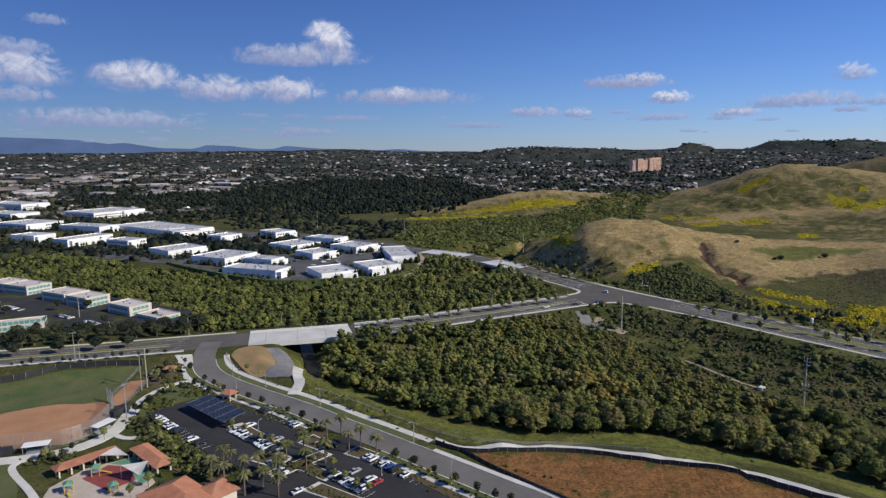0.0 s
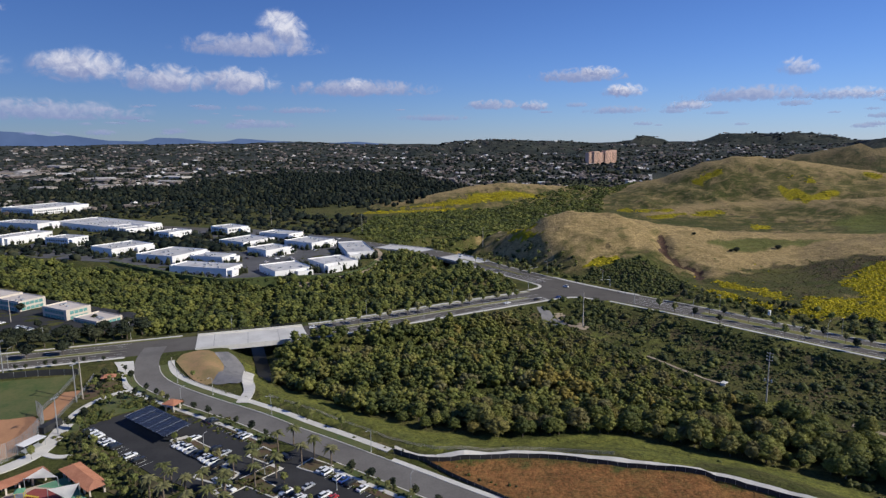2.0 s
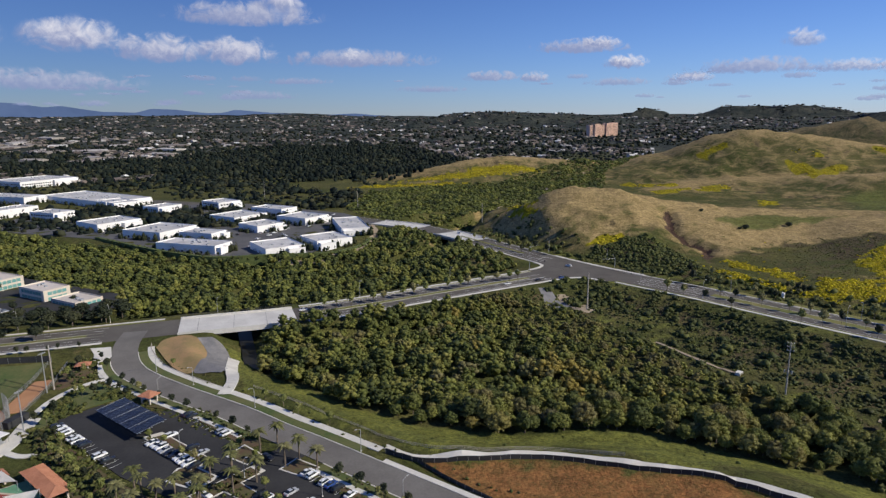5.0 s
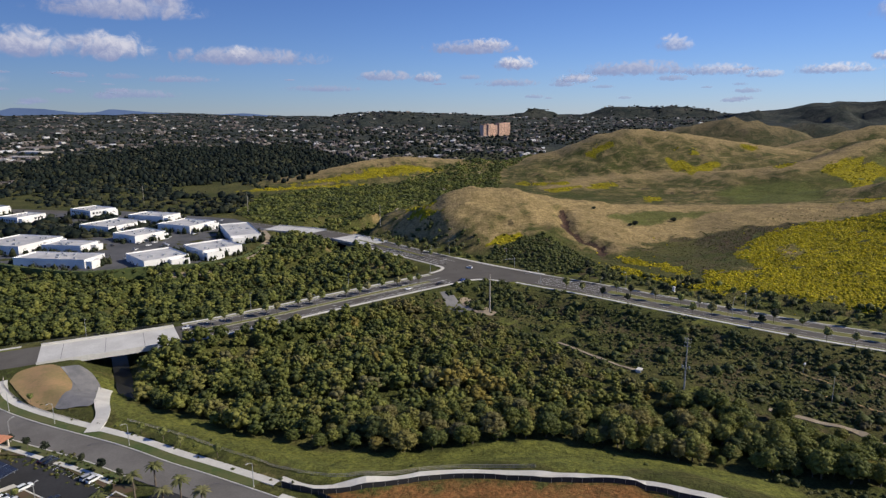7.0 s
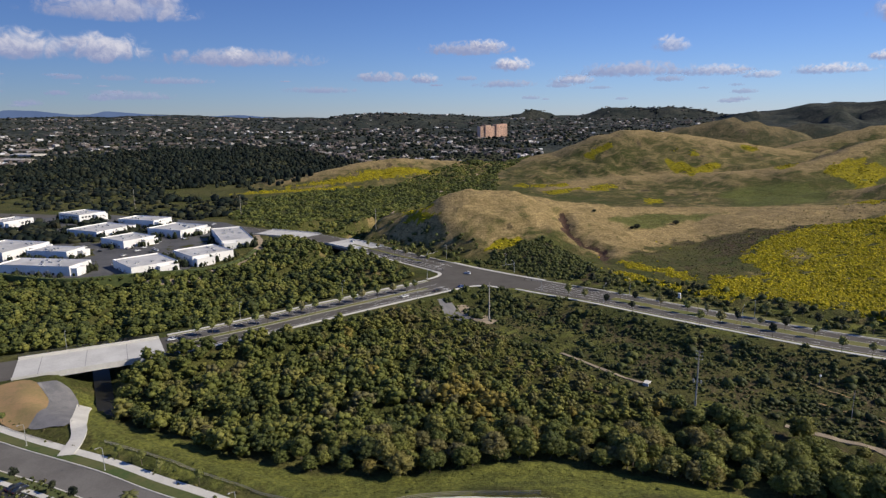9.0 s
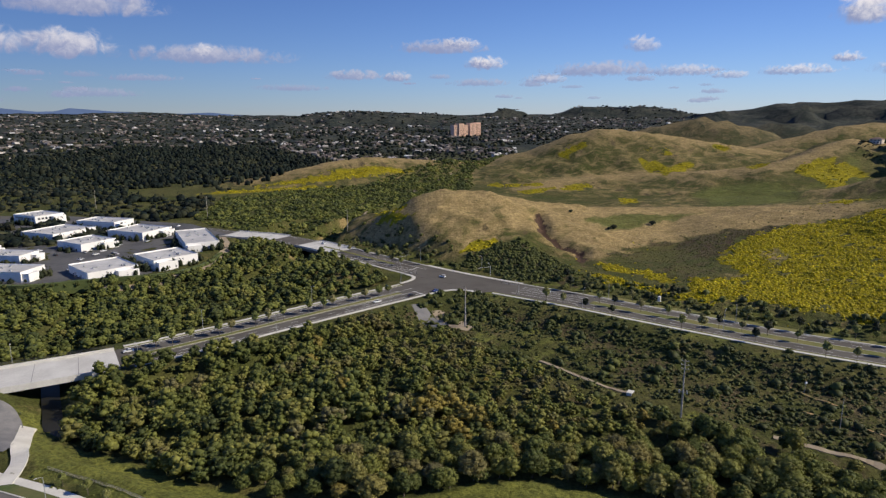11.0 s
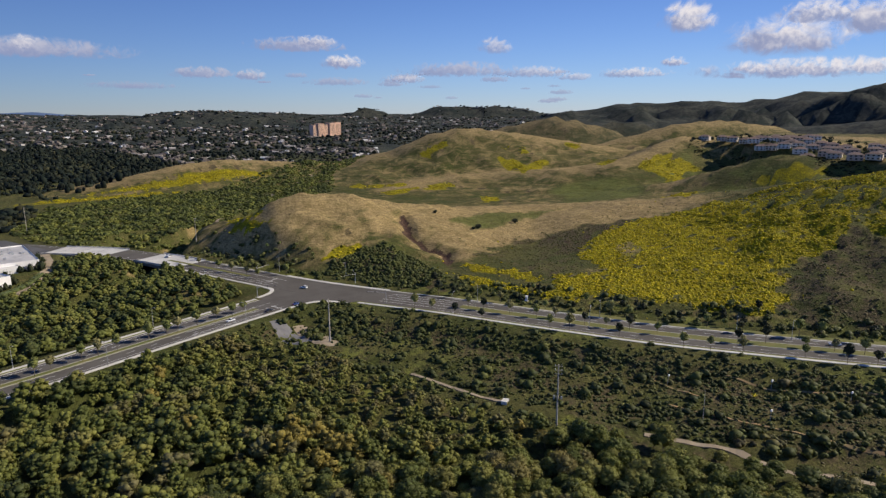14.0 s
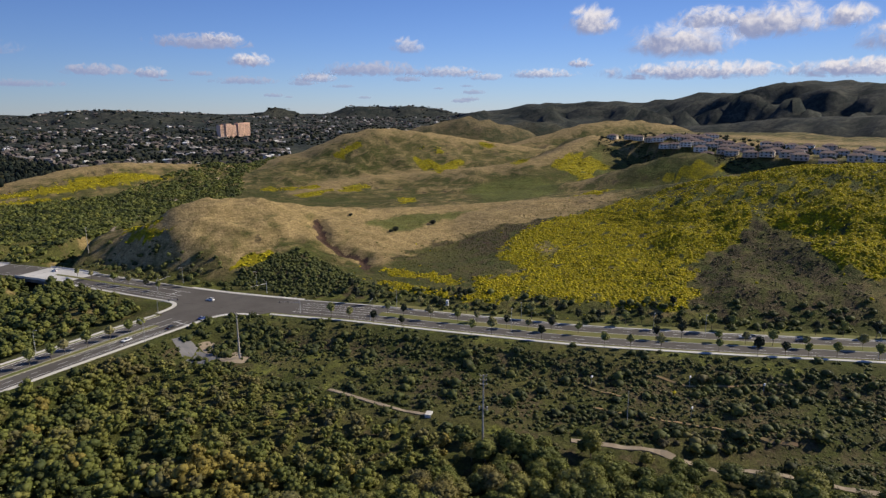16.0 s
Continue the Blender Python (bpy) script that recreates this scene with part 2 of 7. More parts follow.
# ridges: crest points (x, y, z) and half-width
RIDGES = [
    ([(158, 590, 6), (170, 594, 16), (184, 596, 27), (202, 595, 37), (227, 596, 42), (261, 591, 40), (288, 589, 34), (319, 584, 27), (370, 585, 20), (440, 575, 16), (514, 540, 17)], 84),
    ([(360, 528, 1), (393, 528, 7), (444, 514, 15), (529, 490, 22), (576, 446, 31), (597, 412, 40), (604, 375, 50), (614, 327, 59), (621, 263, 66), (640, 150, 70), (700, 0, 76)], 175),
    ([(420, 830, 3), (525, 880, 12), (612, 862, 17), (655, 817, 22), (690, 770, 28), (743, 730, 37), (782, 723, 43), (885, 733, 65), (993, 730, 85)], 105),
    ([(480, 1150, 12), (581, 1110, 38), (644, 1074, 67), (691, 1043, 80), (714, 1026, 80), (741, 1006, 75), (787, 968, 68), (831, 927, 57), (880, 880, 46)], 150),
    ([(980, 1370, 60), (1075, 1297, 84), (1110, 1265, 94), (1141, 1236, 91), (1200, 1180, 70)], 110),
    ([(1330, 1400, 52), (1377, 1352, 73), (1423, 1301, 76), (1480, 1235, 58)], 110),
    ([(950, 950, 45), (1010, 935, 58), (1106, 897, 82), (1203, 866, 87), (1310, 825, 74)], 120),
    ([(685, 600, 20), (713, 564, 34), (742, 518, 53), (760, 485, 59), (785, 450, 50)], 65),
    ([(1000, 760, 50), (1010, 590, 48), (1000, 460, 44), (1000, 330, 44), (1100, 100, 44)], 110),
    ([(1100, 760, 50), (1150, 500, 48), (1200, 250, 46)], 180),
    ([(80, 1090, 4), (129, 1114, 10), (200, 1124, 25), (253, 1134, 33), (302, 1143, 37), (351, 1150, 32), (443, 1140, 26), (520, 1130, 16)], 95),
    ([(323, 4014, 79), (569, 3987, 98), (674, 3971, 117), (778, 3952, 134), (916, 3923, 136), (1152, 3861, 126), (1348, 3797, 120), (1507, 3737, 108), (1659, 3672, 96), (1946, 3529, 83), (2278, 3324, 67)], 620),
    ([(1828, 4090, 101), (1910, 4052, 130), (1974, 4021, 152), (2031, 3993, 158), (2085, 3965, 139), (2163, 3923, 98)], 90),
    ([(2257, 3985, 97), (2361, 3924, 125), (2447, 3871, 156), (2530, 3817, 162), (2715, 3688, 158), (2861, 3576, 158), (2953, 3500, 139), (3041, 3423, 111), (3125, 3347, 89)], 230),
    ([(3103, 3303, 106), (3201, 3080, 140), (3263, 2841, 166), (3388, 2498, 176), (3456, 2190, 168), (3464, 1950, 185), (3433, 1777, 217), (3396, 1637, 192), (3377, 1441, 238), (3338, 1277, 252), (3291, 1121, 234), (3239, 961, 222), (3200, 500, 240), (3100, -200, 220)], 620),
    ([(2300, 1300, 60), (2200, 900, 95), (2150, 500, 110), (2100, 0, 110)], 260),
]
# level ground of the housing estate, and its front edge
PLATEAU_EDGE = [(908, 722, 64), (896, 649, 65), (865, 585, 65), (813, 513, 58), (786, 454, 57), (763, 407, 58), (746, 367, 57), (736, 333, 58), (727, 290, 61)]
PLATEAU = [(890, 800), (908, 722), (896, 649), (865, 585), (813, 513), (786, 454), (763, 407), (746, 367), (736, 333), (727, 290), (735, 200), (1150, 60), (1500, 300), (1300, 800)]
GULLY = [(296, 556), (281, 521), (283, 500), (290, 484), (275, 455)]


def ease(lo, hi, v):
    t = np.clip((v - lo) / (hi - lo), 0, 1)
    return t * t * (3 - 2 * t)


def along(x, y, pts, value=2):
    """Distance to a line of points, and the value there, blended smoothly between its stretches."""
    best = np.full(np.shape(x), 1e9)
    val, total = np.zeros(np.shape(x)), np.zeros(np.shape(x))
    for p, q in zip(pts[:-1], pts[1:]):
        dx, dy = q[0] - p[0], q[1] - p[1]
        t = np.clip(((x - p[0]) * dx + (y - p[1]) * dy) / (dx * dx + dy * dy), 0, 1)
        d = np.hypot(x - p[0] - t * dx, y - p[1] - t * dy)
        best = np.minimum(best, d)
        if len(p) > value:
            w = 1.0 / (d + 1.0) ** 5
            val = val + w * (p[value] + t * (q[value] - p[value]))
            total = total + w
    return best, val / np.maximum(total, 1e-30)


def sink(x, y):
    """How far the park and the side street lie below the main road, 0 to 1."""
    da = along(x, y, ROAD_A)[0]
    south = y < np.interp(x, [p[0] for p in ROAD_A], [p[1] for p in ROAD_A])
    return np.clip((da - 15) / 34.0, 0, 1) * south * ease(150, 105, x)


def inside(x, y, poly, soft):
    """1 inside a polygon, 0 outside, with a soft rim."""
    d, _ = along(x, y, poly + poly[:1])
    c = np.zeros(np.shape(x), bool)
    for (x0, y0), (x1, y1) in zip(poly, poly[1:] + poly[:1]):
        if y0 != y1:
            c ^= ((y0 > y) != (y1 > y)) & (x < (x1 - x0) * (y - y0) / (y1 - y0) + x0)
    return ease(-soft, soft, np.where(c, d, -d))


def waves(x, y, size, seed):
    """Cheap rolling noise, about -1 to 1."""
    rnd = np.random.RandomState(seed)
    out, amp, total = 0, 1.0, 0
    for _ in range(4):
        for _ in range(4):
            a, p = rnd.uniform(0, 6.283, 2)
            k = 6.283 / size * rnd.uniform(0.7, 1.4)
            out = out + amp * np.sin((x * math.cos(a) + y * math.sin(a)) * k + p)
            total += amp
        size, amp = size * 0.47, amp * 0.55
    return out / total * 2.2


def hills(x, y):
    top = np.zeros(np.shape(x))
    for pts, w in RIDGES[:11]:
        d, z = along(x, y, pts)
        d = d * (1 + 0.13 * waves(x, y, 90, len(pts)))
        h = z * np.maximum(np.exp(-((d / w) ** 1.5)) - 0.06, 0) / 0.94
        top = np.maximum(top, h) + 0.06 * np.minimum(top, h)
    return top


def far_hills(x, y):
    top = np.zeros(np.shape(x))
    for pts, w in RIDGES[11:]:
        d, z = along(x, y, pts)
        d = d * (1 + 0.38 * waves(x, y, 330, len(pts) + int(w)))
        top = np.maximum(top, z * np.exp(-((d / w) ** 2)) * (1 + 0.06 * waves(x, y, 260, 9)))
    return top


def height(x, y):
    x, y = np.asarray(x, float), np.asarray(y, float)
    da, dc, db = along(x, y, ROAD_A)[0], along(x, y, ROAD_C)[0], along(x, y, ROAD_B)[0]
    off = ease(17, 38, da) * ease(19, 44, dc)
    z = -7.5 * inside(x, y, LOW_SOUTH, 17) * off * ease(17, 32, db)
    z = z - 5.0 * inside(x, y, LOW_NORTH, 14) * off
    low = np.maximum(inside(x, y, PARK_POLY, 8), np.maximum(inside(x, y, FIELD_POLY, 7), 1 - ease(16, 27, db)) * (x < 200))
    fall = np.where(x < 130, sink(x, y), 1.0)
    z = z + (-3.12 * fall - z) * low
    r = np.hypot(x, y)
    hl = hills(x, y)
    relief = ease(6, 30, hl) * (1 - ease(1500, 2500, r))
    terrace = inside(x, y, PLATEAU, 16)
    hl = hl + relief * (1.7 * waves(x, y, 60, 3) + 0.55 * waves(x, y, 19, 8))
    hl = hl * (1 - terrace) + terrace * np.interp(y, [p[1] for p in PLATEAU_EDGE[::-1]], [p[2] - 1.5 for p in PLATEAU_EDGE[::-1]])
    hl = hl - 5.0 * np.exp(-((along(x, y, GULLY)[0] / 5.0) ** 2)) * ease(1.5, 7, hl)
    z = z + hl * ease(19, 50, dc) * ease(19, 50, da)
    cut = along(x, y, CREEK)[0]
    z = np.where(cut < 22, np.minimum(z, -9.6 + 0.75 * np.maximum(cut - 4.5, 0)), z)
    for line in (CREEK_2, CREEK_3):
        cut = along(x, y, line)[0]
        z = np.where((cut < 15) & (r < 900), np.minimum(z, -7.0 + 0.8 * np.maximum(cut - 7, 0)), z)
    plain = 14 * ease(1200, 2600, r) + (78 + 30 * ease(800, -600, x)) * np.clip((r - 2300) / 2500, 0, 1.1) ** (1 + 0.2 * ease(800, -600, x)) + waves(x, y, 420, 5) * 6 * ease(1300, 2300, r)
    z = z + np.maximum(plain, far_hills(x, y) * ease(1500, 2200, r) - 10)
    z = z + 0.35 * waves(x, y, 21, 11) * off * ease(14, 24, db) * (r < 2500) * (1 - inside(x, y, PARK_POLY, 8)) * ease(30, 60, np.hypot(x + 48, y - 345))
    return z


# ---- mesh helpers ----
def raw_mesh(name, verts, tris, mats, tint=None, smooth=False):
    """A mesh from numpy arrays of points and triangles."""
    me = bpy.data.meshes.new(name)
    verts, tris = np.ascontiguousarray(verts, np.float32), np.ascontiguousarray(tris, np.int32)
    k = tris.shape[1]
    me.vertices.add(len(verts))
    me.vertices.foreach_set("co", verts.ravel())
    me.loops.add(tris.size)
    me.loops.foreach_set("vertex_index", tris.ravel())
    me.polygons.add(len(tris))
    me.polygons.foreach_set("loop_start", np.arange(0, tris.size, k, dtype=np.int32))
    me.polygons.foreach_set("use_smooth", np.full(len(tris), smooth))
    if tint is not None:
        me.attributes.new("tint", "FLOAT", "POINT").data.foreach_set("value", np.ascontiguousarray(tint, np.float32))
    me.update(calc_edges=True)
    for m in mats if isinstance(mats, (list, tuple)) else [mats]:
        me.materials.append(m)
    return me


def part(name, bm, material, parent=None, label=""):
    """One bmesh as one mesh object under a thing or part."""
    me = bpy.data.meshes.new(name)
    bm.to_mesh(me)
    bm.free()
    me.materials.append(material)
    ob = new(name, me)
    ob.parent = parent
    if label:
        ob["label"] = label
    return ob


def shared(name, me, parent=None, m=None, label=""):
    """An object on existing mesh data."""
    ob = new(name, me)
    ob.parent = parent
    if m is not None:
        ob.matrix_basis = m
    if label:
        ob["label"] = label
    return ob


def box_into(bm, sx, sy, sz, x=0, y=0, z=0, rz=0, bevel=0.0):
    """A box whose base centre is x, y, z."""
    r = bmesh.ops.create_cube(bm, size=1, matrix=pose(x, y, z + sz / 2, 0, 0, rz) @ Matrix.Diagonal((sx, sy, sz, 1)))
    if bevel:
        edges = list({e for v in r["verts"] for e in v.link_edges})
        bmesh.ops.bevel(bm, geom=edges, offset=bevel, segments=1, affect="EDGES")
    return bm


def box(sx, sy, sz, x=0, y=0, z=0, rz=0, bevel=0.0):
    return box_into(bmesh.new(), sx, sy, sz, x, y, z, rz, bevel)


def tube_into(bm, p, q, r1, r2=None, seg=8):
    """A tapered bar from p to q."""
    p, q = Vector(p), Vector(q)
    d = q - p
    m = Matrix.Translation((p + q) / 2) @ d.to_track_quat("Z", "Y").to_matrix().to_4x4()
    bmesh.ops.create_cone(bm, cap_ends=True, segments=seg, radius1=r1, radius2=r1 if r2 is None else r2, depth=d.length, matrix=m)
    return bm


def tube(p, q, r1, r2=None, seg=8):
    return tube_into(bmesh.new(), p, q, r1, r2, seg)


def thing(name, m, label, category, group=""):
    ob = new(name)
    ob.matrix_basis = m
    ob.empty_display_size = 0.5
    return tagged(ob, label, category, group)


def zat(x, y):
    return float(height(np.array([x]), np.array([y]))[0])


# ---- ground ----
def graded(centre_lo, centre_hi, fine, end, grow):
    a = list(np.arange(centre_lo, centre_hi + 0.1, fine))
    for sign, edge in ((1, centre_hi), (-1, centre_lo)):
        v, s = edge, fine
        while abs(v - (centre_lo + centre_hi) / 2) < end:
            s = min(s * grow, 55)
            v += sign * s
            a.append(v)
    return np.array(sorted(a))


BIG_YELLOW = [(283, 378), (323, 376), (353, 391), (360, 416), (389, 439), (438, 460), (465, 459), (500, 450), (540, 440), (580, 420), (602, 400), (596, 380), (576, 361), (556, 346), (502, 308), (490, 308), (469, 303), (449, 308), (432, 309), (402, 300), (384, 287), (366, 279), (347, 279), (334, 294), (327, 318), (311, 346), (293, 360)]
RIGHT_YELLOW = [(590, 372), (640, 330), (640, 255), (560, 190), (470, 150), (440, 205), (447, 231), (451, 246), (481, 267), (500, 281), (500, 296), (508, 314), (560, 350)]
THIN_YELLOW = [(267, 438), (278, 410), (287, 378), (300, 354), (291, 350), (276, 377), (262, 415)]
YELLOW_HOLE = [(402, 425), (417, 418), (406, 398), (382, 389), (380, 403)]
MOTTLED = [(552, 454), (578, 407), (581, 359), (593, 255), (553, 243), (541, 280), (494, 305), (529, 338), (514, 381)]
SCRUB_POLY = [(277, 449), (324, 476), (376, 490), (428, 478), (462, 468), (470, 455), (431, 453), (402, 436), (376, 432), (343, 400), (315, 383), (300, 392), (278, 410)]
TAN_NOSE = [(161, 605), (171, 604), (182, 597), (197, 594), (214, 590), (273, 586), (396, 586), (463, 542), (493, 492), (540, 470), (552, 451), (490, 464), (426, 471), (383, 480), (340, 483), (283, 457), (285, 478), (286, 508), (278, 526), (248, 521), (217, 516), (187, 538), (169, 574)]
TAN_SPUR = [(165, 600), (185, 625), (240, 640), (300, 620), (330, 600), (300, 566), (262, 566), (258, 540), (228, 524), (203, 540), (190, 562)]
GREEN_FOOT = [(198, 496), (214, 503), (235, 511), (252, 509), (262, 491), (262, 451), (254, 426), (250, 413), (238, 419), (216, 451)]
OLIVE_SLOPE = [(491, 306), (499, 295), (493, 275), (451, 249), (442, 229), (397, 200), (348, 262), (362, 274), (382, 282), (415, 302), (447, 303)]
VALLEY_GREEN = [(560, 640), (590, 700), (650, 715), (698, 680), (692, 630), (596, 560), (530, 550), (500, 580)]
BANK = [(-26, 303), (-24, 318), (-9, 303), (8, 287), (24, 274), (40, 262), (55, 262), (72, 254), (100, 246), (128, 234), (146, 216), (140, 208), (110, 224), (80, 237), (50, 241), (34, 249), (20, 263), (4, 278), (-11, 292)]
NOSE_FLANK = [(156, 614), (176, 606), (200, 600), (216, 588), (208, 548), (192, 538), (174, 560)]
GREEN_FOLD = [(330, 540), (372, 560), (420, 556), (470, 545), (430, 538), (380, 528), (345, 516)]
# flower patches on the hillsides
BLOOM_1 = [(619, 1031), (638, 1000), (628, 986), (601, 1004)]
BLOOM_2 = [(589, 1010), (609, 1010), (589, 974), (580, 996)]
BLOOM_3 = [(676, 908), (688, 887), (685, 850), (717, 866), (739, 864), (724, 850), (644, 810), (659, 877)]
BLOOM_4 = [(702, 940), (716, 935), (709, 923), (692, 923)]
BLOOM_5 = [(721, 920), (741, 914), (718, 888), (714, 907)]
BLOOM_6 = [(417, 936), (437, 924), (490, 879), (470, 860), (421, 909)]
BLOOM_7 = [(425, 846), (451, 842), (485, 840), (455, 820), (418, 818)]
BLOOM_8 = [(488, 833), (532, 846), (540, 833), (505, 806), (482, 816)]
BLOOM_9 = [(510, 733), (533, 729), (490, 675), (472, 678)]
BLOOM_10 = [(790, 807), (826, 810), (740, 727), (710, 728)]
BLOOM_11 = [(829, 911), (841, 889), (820, 874), (812, 893)]
BLOOM_12 = [(741, 697), (772, 702), (815, 711), (831, 673), (828, 646), (797, 657), (774, 635), (742, 621), (737, 640), (749, 678)]
BLOOM_13 = [(725, 489), (736, 481), (749, 462), (757, 449), (744, 445), (722, 460), (703, 500)]
BLOOM_14 = [(579, 526), (622, 537), (675, 537), (563, 480)]
BLOOM_15 = [(164, 609), (175, 605), (184, 588), (192, 568), (184, 575), (171, 598)]
BLOOM_16 = [(171, 624), (223, 776), (192, 600), (193, 590), (180, 599)]
BLOOM_17 = [(206, 514), (223, 520), (239, 521), (240, 514), (220, 506)]
BLOOMS = [BLOOM_1, BLOOM_2, BLOOM_3, BLOOM_4, BLOOM_5, BLOOM_6, BLOOM_7, BLOOM_8, BLOOM_9, BLOOM_10, BLOOM_11, BLOOM_12, BLOOM_13, BLOOM_14, BLOOM_15, BLOOM_16, BLOOM_17]
PATCHES = [(190, 1050, 85, 20), (285, 1075, 60, 18), (140, 1000, 70, 16), (80, 1010, 60, 14), (290, 440, 8, 16), (298, 412, 7, 18), (316, 372, 14, 22), (330, 335, 14, 20)]


# woodland outlines and a meadow among the scrub
FOREST = [(-16, 375), (-22, 362), (-24, 350), (-25, 338), (-8, 318), (18, 290), (42, 271), (64, 260), (86, 254), (106, 255), (126, 248), (148, 228), (178, 206), (215, 176), (262, 130), (300, 85), (310, 100), (262, 165), (240, 195), (222, 222), (206, 240), (190, 262), (174, 276), (166, 300), (160, 325), (150, 362), (136, 398), (110, 410), (70, 394), (25, 381)]
FOREST_N = [(-100, 412), (-60, 414), (-10, 418), (70, 449), (140, 478), (130, 530), (112, 580), (92, 625), (66, 652), (52, 628), (46, 590), (30, 552), (-10, 540), (-60, 536), (-112, 560), (-190, 622), (-330, 705), (-400, 690), (-330, 600), (-250, 572), (-150, 468), (-112, 436)]
VALLEY = [(110, 625), (60, 690), (20, 800), (60, 950), (140, 985), (250, 995), (330, 1070), (470, 1160), (560, 1250), (640, 1400), (690, 1380), (560, 1150), (450, 1050), (400, 930), (300, 800), (230, 710), (180, 670), (140, 640)]
MEADOW = [(180, 382), (198, 374), (209, 339), (187, 321), (170, 344)]


def masks(x, y):
    """Mustard flowers, dry grass, dark scrub, fresh grass, orange weeds, bare earth, red-brown weeds."""
    n1, n2 = waves(x, y, 36, 21), waves(x, y, 13, 22)
    n3 = waves(x + 0.4 * y, y - 0.4 * x, 24, 25)
    wx, wy = x + 5 * n2 + 3 * n1, y + 5 * n1 - 3 * n2

    def area(poly, soft):
        return inside(wx, wy, poly, soft)

    yel = area(BIG_YELLOW, 3) + area(RIGHT_YELLOW, 4) + 0.9 * area(THIN_YELLOW, 3)
    for cx, cy, rx, ry in PATCHES:
        yel = np.maximum(yel, ease(1.25, 0.75, np.hypot((x - cx) / rx, (y - cy) / ry) + 0.45 * n2 + 0.2 * n1))
    for poly in BLOOMS:
        yel = np.maximum(yel, ease(0.3, 0.7, inside(x + 3 * n2, y + 3 * n1, poly, 5) + 0.25 * n2))
    yel = np.clip(yel, 0, 1) * ease(-0.85, -0.15, n2 + 0.6 * n1 + 0.35 + 0.3 * n3) * (1 - 0.6 * area(YELLOW_HOLE, 3))
    yel = yel * (1 - area(MOTTLED, 10) * ease(-0.5, 0.5, n2 - 0.6 * n3) * 0.85)
    hl = hills(x, y)
    r = np.hypot(x, y)
    top = np.zeros(np.shape(x))
    for pts, w in RIDGES[:11]:
        d, z = along(x, y, pts)
        top = np.maximum(top, np.exp(-((d / (w * 0.26)) ** 2)))
    hilly = ease(1, 6, hl) * (1 - ease(1700, 2200, r)) * ease(20, 34, along(x, y, ROAD_C)[0])
    green_side = inside(x, y, RIDGES_GREEN, 30)
    dark = np.maximum(area(SCRUB_POLY, 7), 0.75 * area(OLIVE_SLOPE, 8))
    dry = np.maximum(area(TAN_NOSE, 6), area(TAN_SPUR, 8))
    foot, vale, fold = area(GREEN_FOOT, 4), area(VALLEY_GREEN, 14), area(GREEN_FOLD, 6)
    tan = hilly * np.clip(0.34 + 0.62 * top + 0.17 * n1 + 0.15 * n3 + 0.40 * dry + 0.14 * n2, 0, 1) * (1 - 0.7 * green_side) * (1 - 0.85 * dark) * (1 - 0.85 * np.maximum(vale, 0.7 * fold))
    scrub = hilly * np.clip(0.75 * ease(0.1, 1.1, 0.7 * n3 + 0.6 * n2 - 0.5 * top - 0.4 * dry) + dark * (0.62 + 0.35 * n2 + 0.2 * n3), 0, 1) * (1 - vale)
    fresh = np.maximum(hilly * green_side * ease(-0.6, 0.5, n1) * (1 - 0.7 * top), np.maximum(0.9 * vale, 0.65 * fold))
    fresh = np.maximum(fresh * (1 - 0.8 * dark), 0.8 * foot)
    tan, scrub = tan * (1 - foot), np.maximum(scrub * (1 - foot), foot * ease(-0.3, 0.5, n2 + n1))
    rim = along(x, y, FIELD_POLY[:9])[0]
    orange = inside(x, y, FIELD_POLY, 3) * (0.55 + 0.45 * ease(2, 9, rim + 3 * n2)) * ease(-1.6, -0.4, n1 + 0.7 * n2)
    bare = ease(3.0, 1.2, along(x, y, TRAIL_N)[0])
    red = 0.95 * ease(5.5, 1.5, along(x, y, GULLY)[0] + 1.5 * n2) * ease(1, 4, hl)
    red = np.maximum(red, 0.6 * dark * ease(0.0, 0.8, n1 - n3) * hilly)
    bank = np.maximum(area(BANK, 4), inside(x, y, LOW_SOUTH, 9) * (1 - inside(x, y, FOREST, 4)) * ease(165, 135, x + 0.55 * (y - 250)))
    lush = bank * (0.9 + 0.25 * n1)
    tan = np.maximum(tan, bank * ease(30, -20, x) * (0.36 + 0.3 * n1))
    lush = np.maximum(lush, area(MEADOW, 9) * (0.5 + 0.3 * n2))
    flank = area(NOSE_FLANK, 5)
    tan, scrub = np.maximum(tan, flank * (0.75 + 0.3 * n2)), scrub * (1 - 0.8 * flank)
    plain = inside(x, y, LOW_SOUTH, 6) * ease(150, 185, x + 0.55 * (y - 250))
    east = ease(185, 235, x + 0.35 * (y - 250))
    scrub = np.maximum(scrub, plain * (0.28 + 0.3 * n1 + 0.2 * n2 + 0.15 * east))
    red = np.maximum(red, plain * ease(0.25, 1.0, n3 - 0.5 * n2) * 0.2)
    lush = np.maximum(lush, 0.8 * plain * ease(0.05, 0.8, n1 + 0.5 * n3) * (1 - 0.65 * east))
    foot_c = along(x, y, ROAD_C)[0]
    lush = np.maximum(lush, 0.62 * ease(48, 30, foot_c) * ease(-0.2, 0.7, n1) * (y < 600) * (1 - flank))
    return yel, tan, scrub, fresh, orange, bare, red, lush


